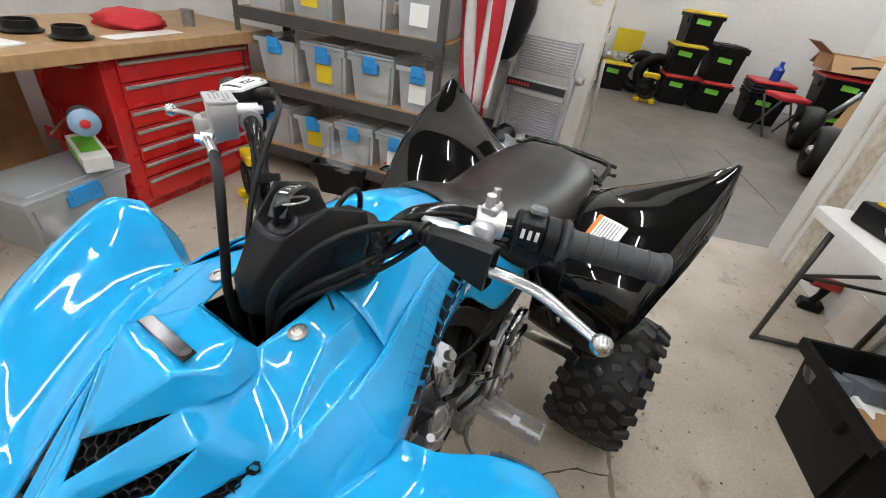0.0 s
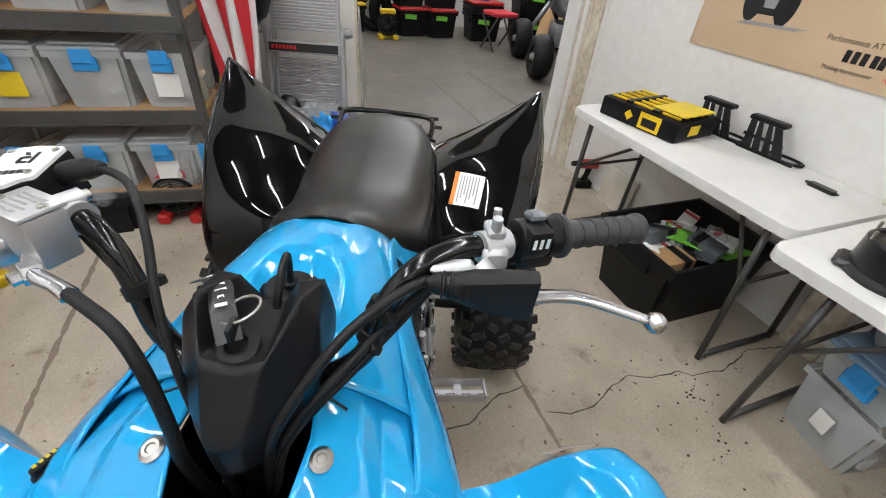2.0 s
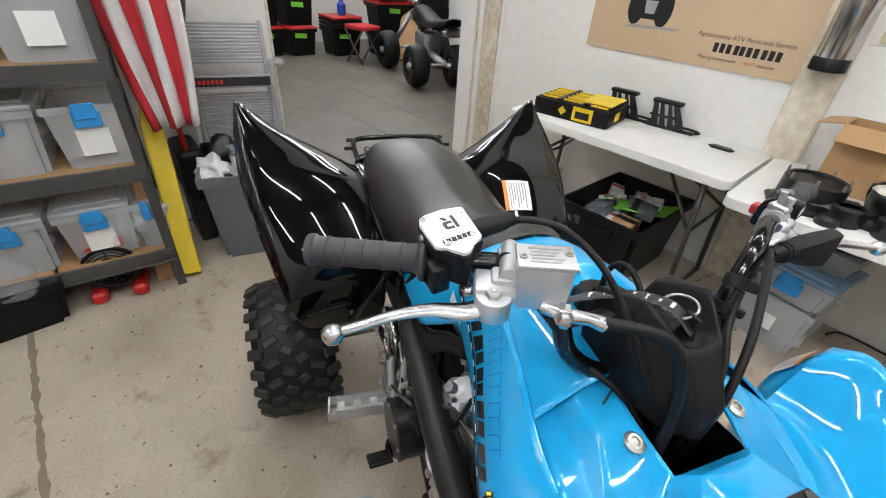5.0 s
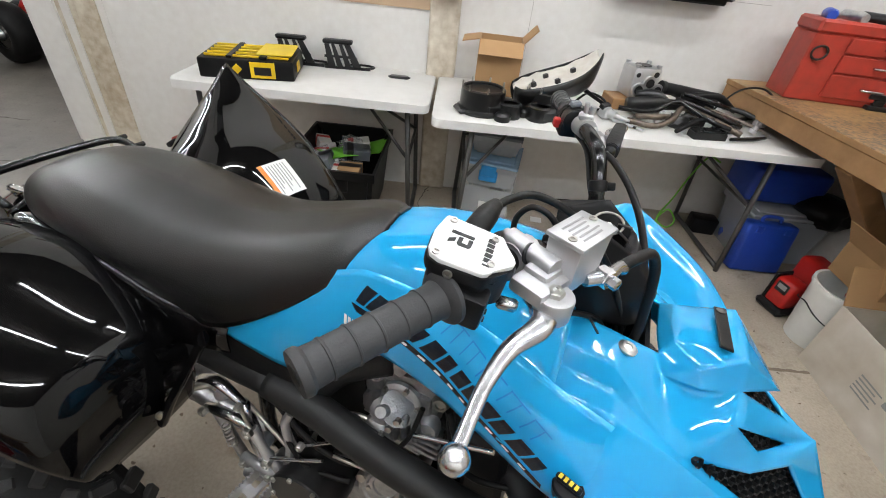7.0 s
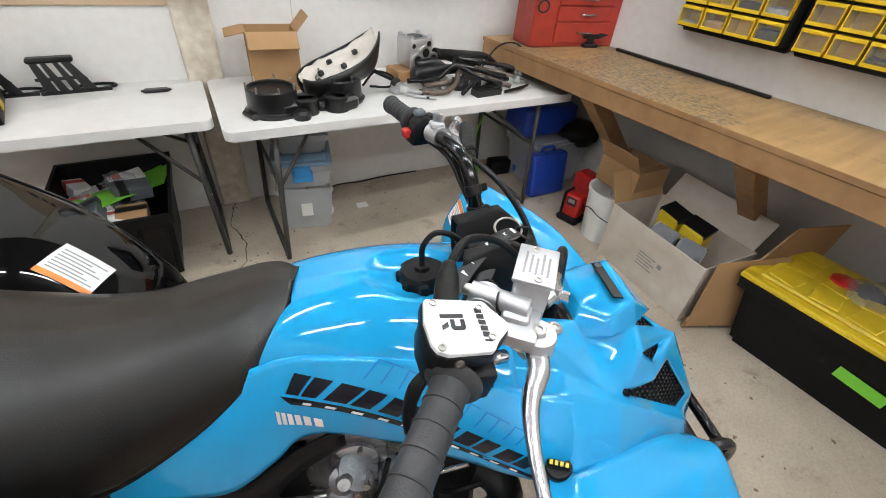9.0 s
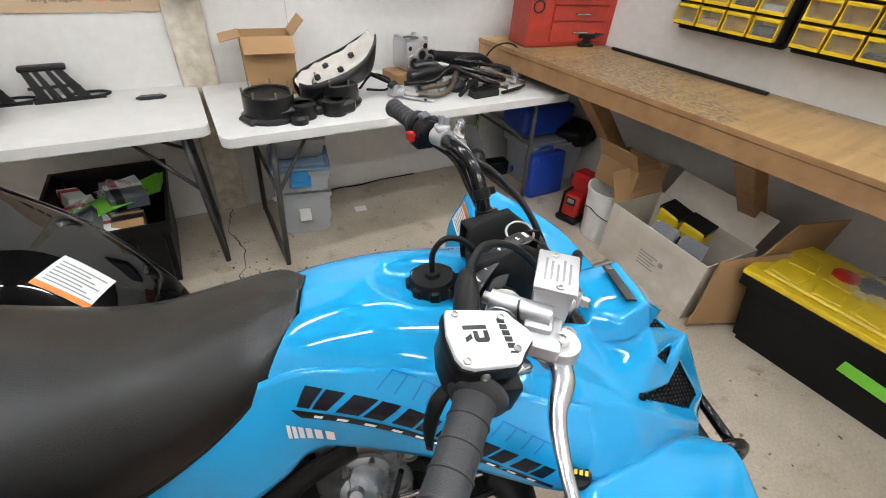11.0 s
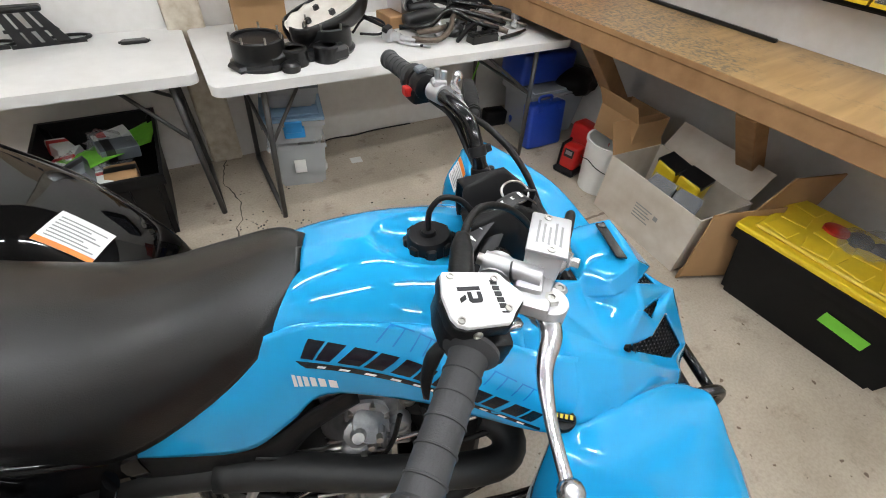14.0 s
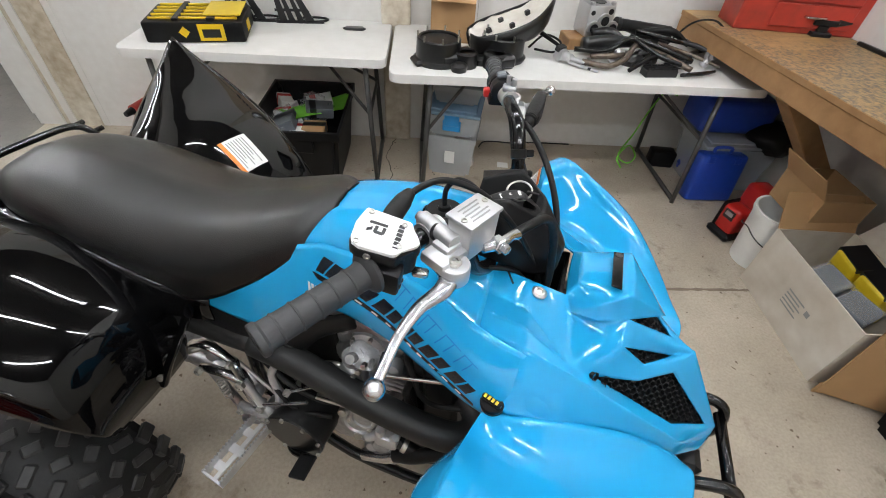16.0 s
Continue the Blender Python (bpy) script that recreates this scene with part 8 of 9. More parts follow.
for k, (x, y, mat, lab) in enumerate(((0.20, 0.25, "yellow", "yellow pack of cloths in the carton"), (0.34, 0.25, "yellow", "yellow pack of cloths in the carton"), (0.27, 0.10, "clear_film", "grey plastic-wrapped pack in the carton"), (0.42, 0.12, "clear_film", "grey plastic-wrapped pack in the carton"))):
    e2 = empty("cloth_pack", BOX @ pose(x, y, 0.25, 12, 6, 8 * k), lab, "pack")
    bm = bmesh.new()
    box(bm, -0.065, 0.065, -0.06, 0.06, -0.12, 0.12 if mat == "yellow" else 0.06, 0.02, None, 2)
    part("pack", bm, mat if mat == "yellow" else "bin_grey", e2, "", True, 50)
    bm = bmesh.new()
    box(bm, -0.06, 0.062, -0.0615, -0.0605, -0.06, 0.03 if k else -0.03)
    part("band", bm, "ink" if mat == "yellow" else "clear_film", e2)
    bm = bmesh.new()
    box(bm, -0.066, 0.0665, -0.05, 0.05, 0.10 if mat == "yellow" else 0.04, 0.1215 if mat == "yellow" else 0.0612)
    part("band", bm, "ink" if mat == "yellow" else "clear_film", e2)
e = empty("cardboard_sheet", BOX @ pose(0.60, 0.02, 0, 0, 0, 0), "folded brown cardboard sheet leaning beside the carton", "cardboard")
bm = bmesh.new()
prism(bm, [(0, 0), (0.60, 0.03), (0.70, 0.52), (0.36, 0.54), (0.0, 0.06)], 0.008, pose(0.03, -0.03, 0, 90, 0, 82))
part("sheet", bm, "cardboard", e)
bm = bmesh.new()
prism(bm, [(0, 0), (0.35, 0.0), (0.36, 0.40), (0.02, 0.36)], 0.006, pose(0.04, -0.03, 0.02, 84, 0, 70))
part("fold", bm, "cardboard", e)
e = empty("plastic_bucket", pose(1.755, 1.37, 0), "white plastic bucket with a wire handle", "bucket")
bm = bmesh.new()
lathe(bm, [(0.11, 0), (0.135, 0.30), (0.142, 0.30), (0.142, 0.32), (0.13, 0.32), (0.105, 0.01)], 28)
part("body", bm, "label_white", e, "", True, 40)
bm = bmesh.new()
tube(bm, [(0.14 * math.cos(a), 0.14 * math.sin(a), 0.22 - 0.06 * abs(math.sin(a * 1.0 - 3.3))) for a in [2.4 + k * 0.2 for k in range(12)]], 0.003, 6, 2)
part("handle", bm, "ink", e, "", True)
carton(pose(1.86, 1.40, 0.322, 0, 0, -78), 0.28, 0.24, 0.16, "brown cardboard carton on top of the stored boxes", "cardboard", (-60, None, None, None))
# red measuring tool
e = empty("laser_tool", pose(1.655, 1.555, 0, 0, 0, -60), "red and black measuring tool with a small screen", "power tool")
bm = bmesh.new()
box(bm, -0.055, 0.055, -0.05, 0.05, 0.03, 0.19, 0.02, None, 2)
part("body", bm, "red_plastic", e, "", True, 50)
bm = bmesh.new()
box(bm, -0.075, 0.075, -0.075, 0.06, 0, 0.045, 0.015)
box(bm, -0.065, -0.05, -0.055, 0.055, 0.03, 0.20, 0.006)
part("frame", bm, "satin_black", e)
bm = bmesh.new()
box(bm, -0.032, 0.032, -0.054, -0.05, 0.12, 0.175, 0.003)
part("bezel", bm, "ink", e)
bm = bmesh.new()
box(bm, -0.022, 0.022, -0.0565, -0.054, 0.14, 0.165)
part("screen", bm, "grey_ink", e)
e = empty("red_case", pose(1.83, 1.62, 0, 0, 0, -70), "red plastic tool case", "tool case")
bm = bmesh.new()
box(bm, -0.15, 0.15, -0.06, 0.06, 0, 0.25, 0.02, None, 2)
part("shell", bm, "red_plastic", e, "", True, 50)
e = empty("blue_case", ROOM @ pose(1.62, -0.60, 0, -8, 0, 0), "deep blue plastic carry case standing on edge", "tool case")
bm = bmesh.new()
box(bm, -0.145, 0.145, -0.05, 0.05, 0.0, 0.30, 0.02, None, 2)
part("shell", bm, "case_blue", e, "", True, 50)
bm = bmesh.new()
for x in (-0.08, 0.08):
    bm = bmesh.new()
    box(bm, x - 0.02, x + 0.02, -0.056, -0.048, 0.25, 0.29, 0.003)
    part("catch", bm, "case_blue", e)
bm = bmesh.new()
tube(bm, [(-0.05, 0, 0.298), (-0.045, 0, 0.33), (0.045, 0, 0.33), (0.05, 0, 0.298)], 0.010, 8, 3)
part("handle", bm, "case_blue", e, "", True)
clear_bin(ROOM @ pose(1.78, -0.36, 0, 0, 0, 0), 0.48, 0.34, 0.30, "large clear storage box under the table", "clear", False, "case_blue")
e = empty("blue_tub", ROOM @ pose(1.72, -0.30, 0.345, 0, 0, 0), "dark blue plastic tub stored under the table", "tub")
bm = bmesh.new()
box(bm, -0.22, 0.22, -0.13, 0.13, 0, 0.20, 0.03, None, 2)
part("shell", bm, "case_blue", e, "", True, 50)
e = empty("tool_bag", ROOM @ pose(1.95, -0.45, 0.345, 0, 0, 8), "black fabric tool bag", "bag")
part("bag", lump(0.14, 4, 0.65, 0.3), "satin_black", e, "", True)
e = empty("battery_pack", ROOM @ pose(1.48, -0.22, 0, 0, 0, -6), "black battery charger on the floor", "charger")
bm = bmesh.new()
box(bm, -0.08, 0.08, -0.05, 0.05, 0, 0.11, 0.012, None, 2)
part("body", bm, "satin_black", e, "", True, 50)
bm = bmesh.new()
tube(bm, [(1.19, -0.30, 0.004), (1.17, -0.24, 0.05), (1.24, -0.20, 0.12), (1.30, -0.22, 0.05), (1.24, -0.26, 0.02), (1.18, -0.22, 0.06), (1.26, -0.16, 0.18), (1.33, -0.12, 0.34), (1.40, -0.10, 0.46), (1.47, -0.12, 0.44)], 0.0055, 8, 6)
tagged(part("power_cord", bm, "green", None, "", True), "pale green power cord looped by the wall", "cord").matrix_basis = ROOM
bm = bmesh.new()
tube(bm, [(0.24, -0.10, 0.005), (0.28, -0.03, 0.006), (0.36, -0.018, 0.006), (0.48, -0.03, 0.006), (0.62, -0.012, 0.006), (0.9, -0.015, 0.006)], 0.005, 8, 6)
tagged(part("power_cord", bm, "rubber", None, "", True), "black cord lying along the wall foot", "cord").matrix_basis = ROOM
e = empty("paper_tag", pose(0.344, 1.895, 0.001, 0, 0, 8), "small white paper tag on the floor", "paper")
bm = bmesh.new()
box(bm, -0.035, 0.035, -0.03, 0.03, 0, 0.0015)
part("sheet", bm, "label_white", e)
# black tote with a yellow lid
TOTE = pose(2.225, 0.225, 0, 0, 0, -72)
tote(TOTE, 0.80, 0.46, 0.345, "bin_black", "long black storage tote with a yellow lid", "yellow", "ribbed yellow lid", sticker=(0.12, 0.20, 0.17, 0.05, "green"))
e = empty("wrapped_parts", TOTE @ pose(-0.05, 0.06, 0.40), "red and black parts in crumpled clear bags on the lid", "parts bag")
part("bag", lump(0.10, 9, 0.55, 0.5), "clear_film", e, "", True)
for k, mat in enumerate(("red_plastic", "ink", "rubber")):
    bm = bmesh.new()
    lathe(bm, [(0.045, 0), (0.052, 0.03), (0.052, 0.05), (0.03, 0.06)], 14, pose(-0.10 + 0.085 * k, 0.02 * k, -0.045, 20 * k))
    part("part_inside", bm, mat, e, "", True, 40)

# ---- steel shelving with clear bins ----
SH = pose(-1.39, -2.14, 0, 0, 0, 6.0)
e = empty("shelving_unit", SH, "dark grey steel shelving unit full of clear bins", "shelves")
for x in (-0.02, -0.48):
    for y in (0.0, 1.40):
        bm = bmesh.new()
        s = 1 if y == 0 else -1
        box(bm, x - 0.02, x + 0.02, y, y + s * 0.004, 0, 1.9)
        box(bm, x + (0.016 if x > -0.1 else -0.02), x + (0.02 if x > -0.1 else -0.016), y, y + s * 0.04, 0, 1.9)
        part("post", bm, "shelf_grey", e)
for z in (0.22, 0.655, 1.07, 1.52):
    bm = bmesh.new()
    box(bm, -0.49, -0.012, 0.005, 1.395, z - 0.012, z, 0)
    part("shelf_board", bm, "cardboard", e, "stained particle board shelf")
    bm = bmesh.new()
    box(bm, -0.012, 0.004, 0.004, 1.396, z - 0.065, z + 0.004, 0.002)
    box(bm, -0.012, 0.012, 0.004, 1.396, z - 0.065, z - 0.055, 0)
    part("front_beam", bm, "shelf_grey", e)
SHELF_BINS = "clear bins on the shelving"
rnd = random.Random(11)
for z, h, spec in ((0.222, 0.25, ((0.20, 0.29), (0.53, 0.29), (0.84, 0.27), (1.14, 0.27), (1.335, 0.115))),
                   (0.657, 0.26, ((0.27, 0.30), (0.62, 0.30), (0.95, 0.30), (1.258, 0.27))),
                   (1.072, 0.33, ((0.20, 0.30), (0.53, 0.30), (0.88, 0.30), (1.23, 0.30)))):
    for k, (y, w) in enumerate(spec):
        lid = None if (k + int(z * 10)) % 3 == 0 else "clear"
        b = clear_bin(SH @ pose(-0.235, y, z + 0.001, 0, 0, 90), w, 0.42, h, "clear plastic bin with blue latch, full of parts, on a shelf", lid, True, "cast", SHELF_BINS, None)
        if k in (1, 3):
            bm = bmesh.new()
            box(bm, -0.055, 0.055, -0.212, -0.209, 0.05, 0.16, 0, pose(0, 0.008, 0, -2))
            part("paper_label", bm, "yellow" if k == 1 else "label_white", b)

# floor in front of the shelves
tote(pose(-1.53, -1.40, 0, 0, 0, 105), 0.36, 0.28, 0.22, "bin_black", "open black tote with a clear bag in it")
e = empty("plastic_bag", pose(-1.53, -1.39, 0.23), "crumpled clear plastic bag in the black tote", "bag")
part("bag", lump(0.14, 6, 0.75, 0.5), "clear_film", e, "", True)


def drum_fan(m, r, body, label, scale=1.0):
    """A round floor blower on a frame."""
    e = empty("floor_fan", m @ Matrix.Scale(scale, 4), label, "fan")
    bm = bmesh.new()
    lathe(bm, [(r * 0.86, -0.05), (r, -0.05), (r * 1.04, 0), (r, 0.05), (r * 0.86, 0.05), (r * 0.86, -0.05)], 30, pose(0, 0, r + 0.05, 90), False)
    part("drum", bm, "satin_black", e, "", True, 40)
    bm = bmesh.new()
    for k in range(5):
        q = r * (0.2 + 0.15 * k)
        tube(bm, [(q * math.cos(a), -0.055, r + 0.05 + q * math.sin(a)) for a in [j * math.pi / 12 for j in range(25)]], 0.003, 5, 1, False)
    for k in range(8):
        a = k * math.pi / 4
        tube(bm, [(0.02 * math.cos(a), -0.057, r + 0.05 + 0.02 * math.sin(a)), (r * 0.9 * math.cos(a), -0.055, r + 0.05 + r * 0.9 * math.sin(a))], 0.003, 5)
    part("grille", bm, "ink", e, "", True)
    bm = bmesh.new()
    for k in range(4):
        box(bm, -0.02, 0.02, -0.003, 0.003, 0.02, r * 0.8, 0, pose(0, 0, r + 0.05) @ pose(0, 0, 0, 0, 90 * k, 0) @ pose(0, 0, 0, 0, 0, 30))
    part("blades", bm, "rubber", e)
    bm = bmesh.new()
    box(bm, -r * 0.75, r * 0.75, -0.05, 0.05, 2 * r + 0.035, 2 * r + 0.10, 0.012)
    part("motor_cap", bm, body, e)
    bm = bmesh.new()
    box(bm, -r, -r * 0.45, -0.09, 0.09, 0, 0.06, 0.012)
    box(bm, r * 0.45, r, -0.09, 0.09, 0, 0.06, 0.012)
    box(bm, -r, r, 0.02, 0.07, 0, 0.035, 0.008)
    part("foot", bm, body, e)
    return e


drum_fan(pose(-1.02, -1.72, 0, 0, 0, 60), 0.12, "tool_yellow", "yellow and black floor fan on the concrete")
drum_fan(pose(-1.60, -1.03, 0, 0, 0, 92), 0.115, "red_plastic", "red and black cordless floor fan by the shelves")
e = empty("yellow_board", Matrix.Identity(4), "yellow painted board leaning beside the shelves", "board")
bm = bmesh.new()
foot, head = Vector((-1.60, -0.715, 0.012)), Vector((-1.965, -0.735, 0.812))
prism(bm, [(-0.052, 0), (0.04, 0), (0.04, 0.82), (0.03, 0.87), (0.0, 0.89), (-0.035, 0.85), (-0.052, 0.76)], 0.032, frame_to(foot, (0, 1, 0), head - foot), 0.008)
part("board", bm, "yellow", e)
e = empty("wooden_board", pose(-1.60, -0.84, 0, -3, -22, 5), "rough brown wooden slat leaning on the shelves", "slat")
bm = bmesh.new()
box(bm, -0.012, 0.012, -0.035, 0.035, 0, 0.72, 0.003)
part("slat", bm, "wood", e)
e = empty("plastic_wrap", pose(-1.60, -0.90, 0.35), "crumpled clear wrapping by the shelf end", "wrap")
part("bag", lump(0.09, 12, 1.3, 0.5), "clear_film", e, "", True)

# ---- ladder, grey tote, flag, broom ----
LAD = pose(-1.96, -0.323, 0, 0, 0, 84) @ pose(0, 0, 0, -7) @ Matrix.Scale(0.955, 4)
e = empty("folding_ladder", LAD, "folded aluminium platform ladder leaning on the wall", "ladder")
for s in (-1, 1):
    bm = bmesh.new()
    box(bm, s * 0.225 - 0.014, s * 0.225 + 0.014, -0.02, 0.035, 0, 1.02, 0.004)
    box(bm, s * 0.195 - 0.012, s * 0.195 + 0.012, 0.035, 0.065, 0.25, 1.215, 0.004)
    part("side_rail", bm, "ladder_alloy", e)
    bm = bmesh.new()
    lathe(bm, [(0.025, 0), (0.03, 0.02), (0.02, 0.05)], 12, pose(s * 0.24, -0.01, 1.0, 0, 90 * s))
    part("hinge", bm, "cast", e, "", True, 40)
for z0, n in ((0.998, 12), (0.585, 15)):
    for k in range(n):
        bm = bmesh.new()
        z = z0 + k * 0.0175
        box(bm, -0.185, 0.185, 0.03, 0.052, z, z + 0.0125, 0.003)
        part("tread_slat", bm, "ladder_alloy", e)
bm = bmesh.new()
box(bm, -0.22, 0.22, -0.035, 0.03, 0.875, 0.94, 0.004)
part("step", bm, "ladder_alloy", e)
bm = bmesh.new()
box(bm, -0.205, 0.205, -0.039, -0.036, 0.885, 0.932)
part("label_band", bm, "ink", e, "black printed label band")
bm = bmesh.new()
for k in range(7):
    box(bm, -0.19 + k * 0.022, -0.176 + k * 0.022, -0.041, -0.039, 0.898, 0.918)
part("label_print", bm, "red_ink", e)
GB = ROOM @ pose(-2.26, -1.97, 0, 0, 0, 72)
tote(GB, 0.50, 0.44, 0.50, "bin_grey", "large grey plastic tote heaped with rubbish")
for k, (x, y, s, mat, lab) in enumerate(((-0.15, -0.05, 0.09, "cloth_white", "white crumpled rag in the grey tote"), (0.0, 0.02, 0.10, "clear_film", "crumpled clear bag in the grey tote"), (-0.02, -0.10, 0.08, "satin_silver", "grey folded scrap in the grey tote"),
                                         (0.12, -0.06, 0.08, "latch_blue", "pale blue glove in the grey tote"), (0.10, 0.10, 0.11, "clear_film", "crumpled clear bag in the grey tote"), (-0.12, 0.10, 0.09, "ink", "black plastic scrap in the grey tote"))):
    e = empty("rubbish", GB @ pose(x * 1.1, y * 1.1, 0.47 + 0.02 * (k % 2), 20 * k, 15, 40 * k), lab, "rubbish")
    part("scrap", lump(s, 20 + k, 0.7, 0.8), mat, e, "", True)
e = empty("blue_carton", GB @ pose(0.18, -0.08, 0.44, 0, 18, 20), "blue printed carton sticking out of the grey tote", "carton")
bm = bmesh.new()
box(bm, -0.05, 0.05, -0.06, 0.06, 0, 0.13, 0.002)
part("body", bm, "case_blue", e)
bm = bmesh.new()
for z in (0.05, 0.07, 0.09):
    box(bm, -0.035, 0.03, -0.0612, -0.0602, z, z + 0.01)
part("print", bm, "label_white", e)
# striped cloth hanging on the shelf end
e = empty("striped_flag", pose(-1.78, -0.66, 0.70, 0, 0, 84), "red and white striped cloth hanging by the shelves", "flag")
for k in range(6):
    bm = bmesh.new()
    rows = []
    for j in range(9):
        z = 0.95 - j * 0.115
        x0, x1 = -0.17 + k * 0.06, -0.17 + (k + 1) * 0.06
        f = 1 - 0.45 * (j / 8) ** 2
        rows.append([(xx * f + 0.05 * (j / 8), 0.03 * math.sin(xx * 40 + j * 0.6), z + 0.05 * xx) for xx in (x0, (x0 + x1) / 2, x1)])
    sheet(bm, rows, 2, 2)
    thicken(part("stripe", bm, "cloth_red" if k % 2 == 0 else "cloth_white", e, "", True), 0.003)
e = empty("push_broom", pose(-2.05, -0.63, 0, 0, 0, 10), "broom with a red handle leaning on the wall", "broom")
bm = bmesh.new()
tube(bm, [(0.12, 0, 0.55), (-0.05, 0, 1.75)], 0.013, 8)
part("handle", bm, "red_plastic", e, "", True)
bm = bmesh.new()
box(bm, -0.15, 0.15, -0.05, 0.08, 0.28, 0.56, 0.03, None, 2)
part("dustpan", bm, "satin_black", e)
bm = bmesh.new()
box(bm, -0.13, 0.13, -0.04, 0.05, 0.0, 0.279, 0.01)
part("bristles", bm, "ink", e)
e = empty("hanging_bag", pose(-2.10, -0.60, 1.25, 0, 0, 80), "black bag hanging on the partition", "bag")
part("bag", lump(0.16, 31, 1.7, 0.2), "satin_black", e, "", True)

# ---- tool bench with the red cabinet ----
TB = pose(-0.50, -2.07, 0, 0, 0, 4)
e = empty("tool_bench", TB, "heavy wooden bench top over the red tool cabinet", "workbench")
bm = bmesh.new()
box(bm, -1.12, 1.6, -0.75, 0.09, 0.865, 0.93, 0.004)
part("worktop", bm, "ply_plain", e)
for x in (1.45, 0.75):
    bm = bmesh.new()
    box(bm, x, x + 0.09, -0.70, -0.61, 0, 0.865, 0.004)
    part("leg", bm, "wood", e)
bm = bmesh.new()
box(bm, 0.0, 1.6, -0.74, -0.72, 0.10, 0.865)
part("back_panel", bm, "wood", e, "dark wooden back panel")
e = empty("tool_cabinet", TB, "red steel tool cabinet with seven bright drawer pulls", "tool cabinet")
bm = bmesh.new()
box(bm, -0.98, 0.0, -0.55, 0.0, 0.05, 0.863, 0.006)
box(bm, -0.96, -0.02, -0.52, -0.03, 0.0, 0.05)
part("carcass", bm, "red_paint", e)
zs = (0.735, 0.60, 0.50, 0.405, 0.31, 0.215, 0.075)
tops = (0.845, 0.725, 0.59, 0.49, 0.395, 0.30, 0.205)
for z0, z1 in zip(zs, tops):
    bm = bmesh.new()
    box(bm, -0.935, -0.075, 0.001, 0.016, z0, z1, 0.003)
    d = part("drawer", bm, "red_paint", e)
    bm = bmesh.new()
    box(bm, -0.93, -0.08, 0.016, 0.030, z1 - 0.028, z1 - 0.008, 0.004)
    part("drawer_pull", bm, "alloy", d, "bright aluminium drawer pull")
bm = bmesh.new()
lathe(bm, [(0.008, 0), (0.008, 0.004)], 12, pose(-0.42, 0.001, 0.852, -90))
part("lock", bm, "steel", e)
bm = bmesh.new()
tube(bm, [(0.001, -0.12, 0.80), (0.04, -0.12, 0.80), (0.05, -0.18, 0.80), (0.05, -0.38, 0.80), (0.04, -0.44, 0.80), (0.001, -0.44, 0.80)], 0.008, 8, 4)
part("side_handle", bm, "steel", e, "", True)
bm = bmesh.new()
box(bm, 0.002, 0.10, -0.44, -0.06, 0.40, 0.41)
box(bm, 0.095, 0.10, -0.44, -0.06, 0.41, 0.46)
part("side_tray", bm, "red_paint", e, "red steel side tray")
e = empty("glove_box", TB @ pose(0.14, -0.05, 0.415, 0, 10, 70), "white and green glove carton lying on the side tray", "carton")
bm = bmesh.new()
box(bm, -0.13, 0.13, -0.06, 0.06, -0.035, 0.04, 0.002)
part("body", bm, "label_white", e)
bm = bmesh.new()
box(bm, -0.11, 0.05, -0.0612, -0.0602, -0.02, 0.025)
box(bm, -0.10, 0.06, -0.045, 0.045, 0.0402, 0.0412)
part("print", bm, "green_print" if "green_print" in M else "green", e)
e = empty("spray_bottle", TB @ pose(0.16, 0.02, 0.60, 0, 78, 62), "grey plastic bottle with a red cap in the bench rack", "bottle")
bm = bmesh.new()
lathe(bm, [(0.05, -0.20), (0.06, -0.19), (0.06, 0.10), (0.045, 0.13), (0.025, 0.14)], 22)
part("body", bm, "bin_grey", e, "", True, 40)
bm = bmesh.new()
lathe(bm, [(0.062, 0.08), (0.062, 0.12), (0.03, 0.145)], 22)
part("shoulder", bm, "clear_blue", e, "", True, 40)
bm = bmesh.new()
lathe(bm, [(0.02, 0.14), (0.02, 0.18), (0.01, 0.185)], 14)
part("cap", bm, "red_plastic", e, "", True, 40)
bm = bmesh.new()
tube(bm, [(0.0, -0.30, 0.56), (0.25, -0.10, 0.53)], 0.006, 6)
ob = tagged(part("bench_rod", bm, "steel", None, "", True), "steel rod under the tool bench", "rod")
ob.matrix_basis = TB
clear_bin(TB @ pose(0.29, -0.16, 0.0, 0, 0, 186), 0.52, 0.38, 0.30, "large clear storage box with a blue latch under the bench", "clear", True, "cast")
e = empty("cloth_roll", TB @ pose(0.50, 0.20, 0.06, 0, 90, 40), "roll of white cloth on the floor under the bench", "cloth")
part("roll", lump(0.10, 41, 1.0, 0.25), "cloth_white", e, "", True)
Z = 0.931
e = empty("paper_pad", TB @ pose(0.42, -0.12, Z, 0, 0, 12), "white paper pad with a green pen on the bench", "paper")
bm = bmesh.new()
box(bm, -0.16, 0.16, -0.11, 0.11, 0, 0.008)
part("pad", bm, "label_white", e)
bm = bmesh.new()
tube(bm, [(-0.10, 0.02, 0.014), (0.06, 0.05, 0.014)], 0.006, 8)
part("pen", bm, "green", e, "green pen", True)
for x, y in ((0.02, -0.10), (0.10, -0.32)):
    e = empty("parts_dish", TB @ pose(x, y, Z), "round black parts dish on the bench", "dish")
    bm = bmesh.new()
    lathe(bm, [(0.075, 0), (0.09, 0.01), (0.07, 0.02), (0.066, 0.055), (0.06, 0.055), (0.058, 0.02), (0, 0.018)], 26)
    part("dish", bm, "satin_black", e, "", True, 40)
e = empty("red_bag", TB @ pose(-0.42, -0.28, Z + 0.03), "crumpled red cloth on the bench", "cloth")
part("cloth", lump(0.17, 44, 0.35, 0.4), "cloth_red", e, "", True)
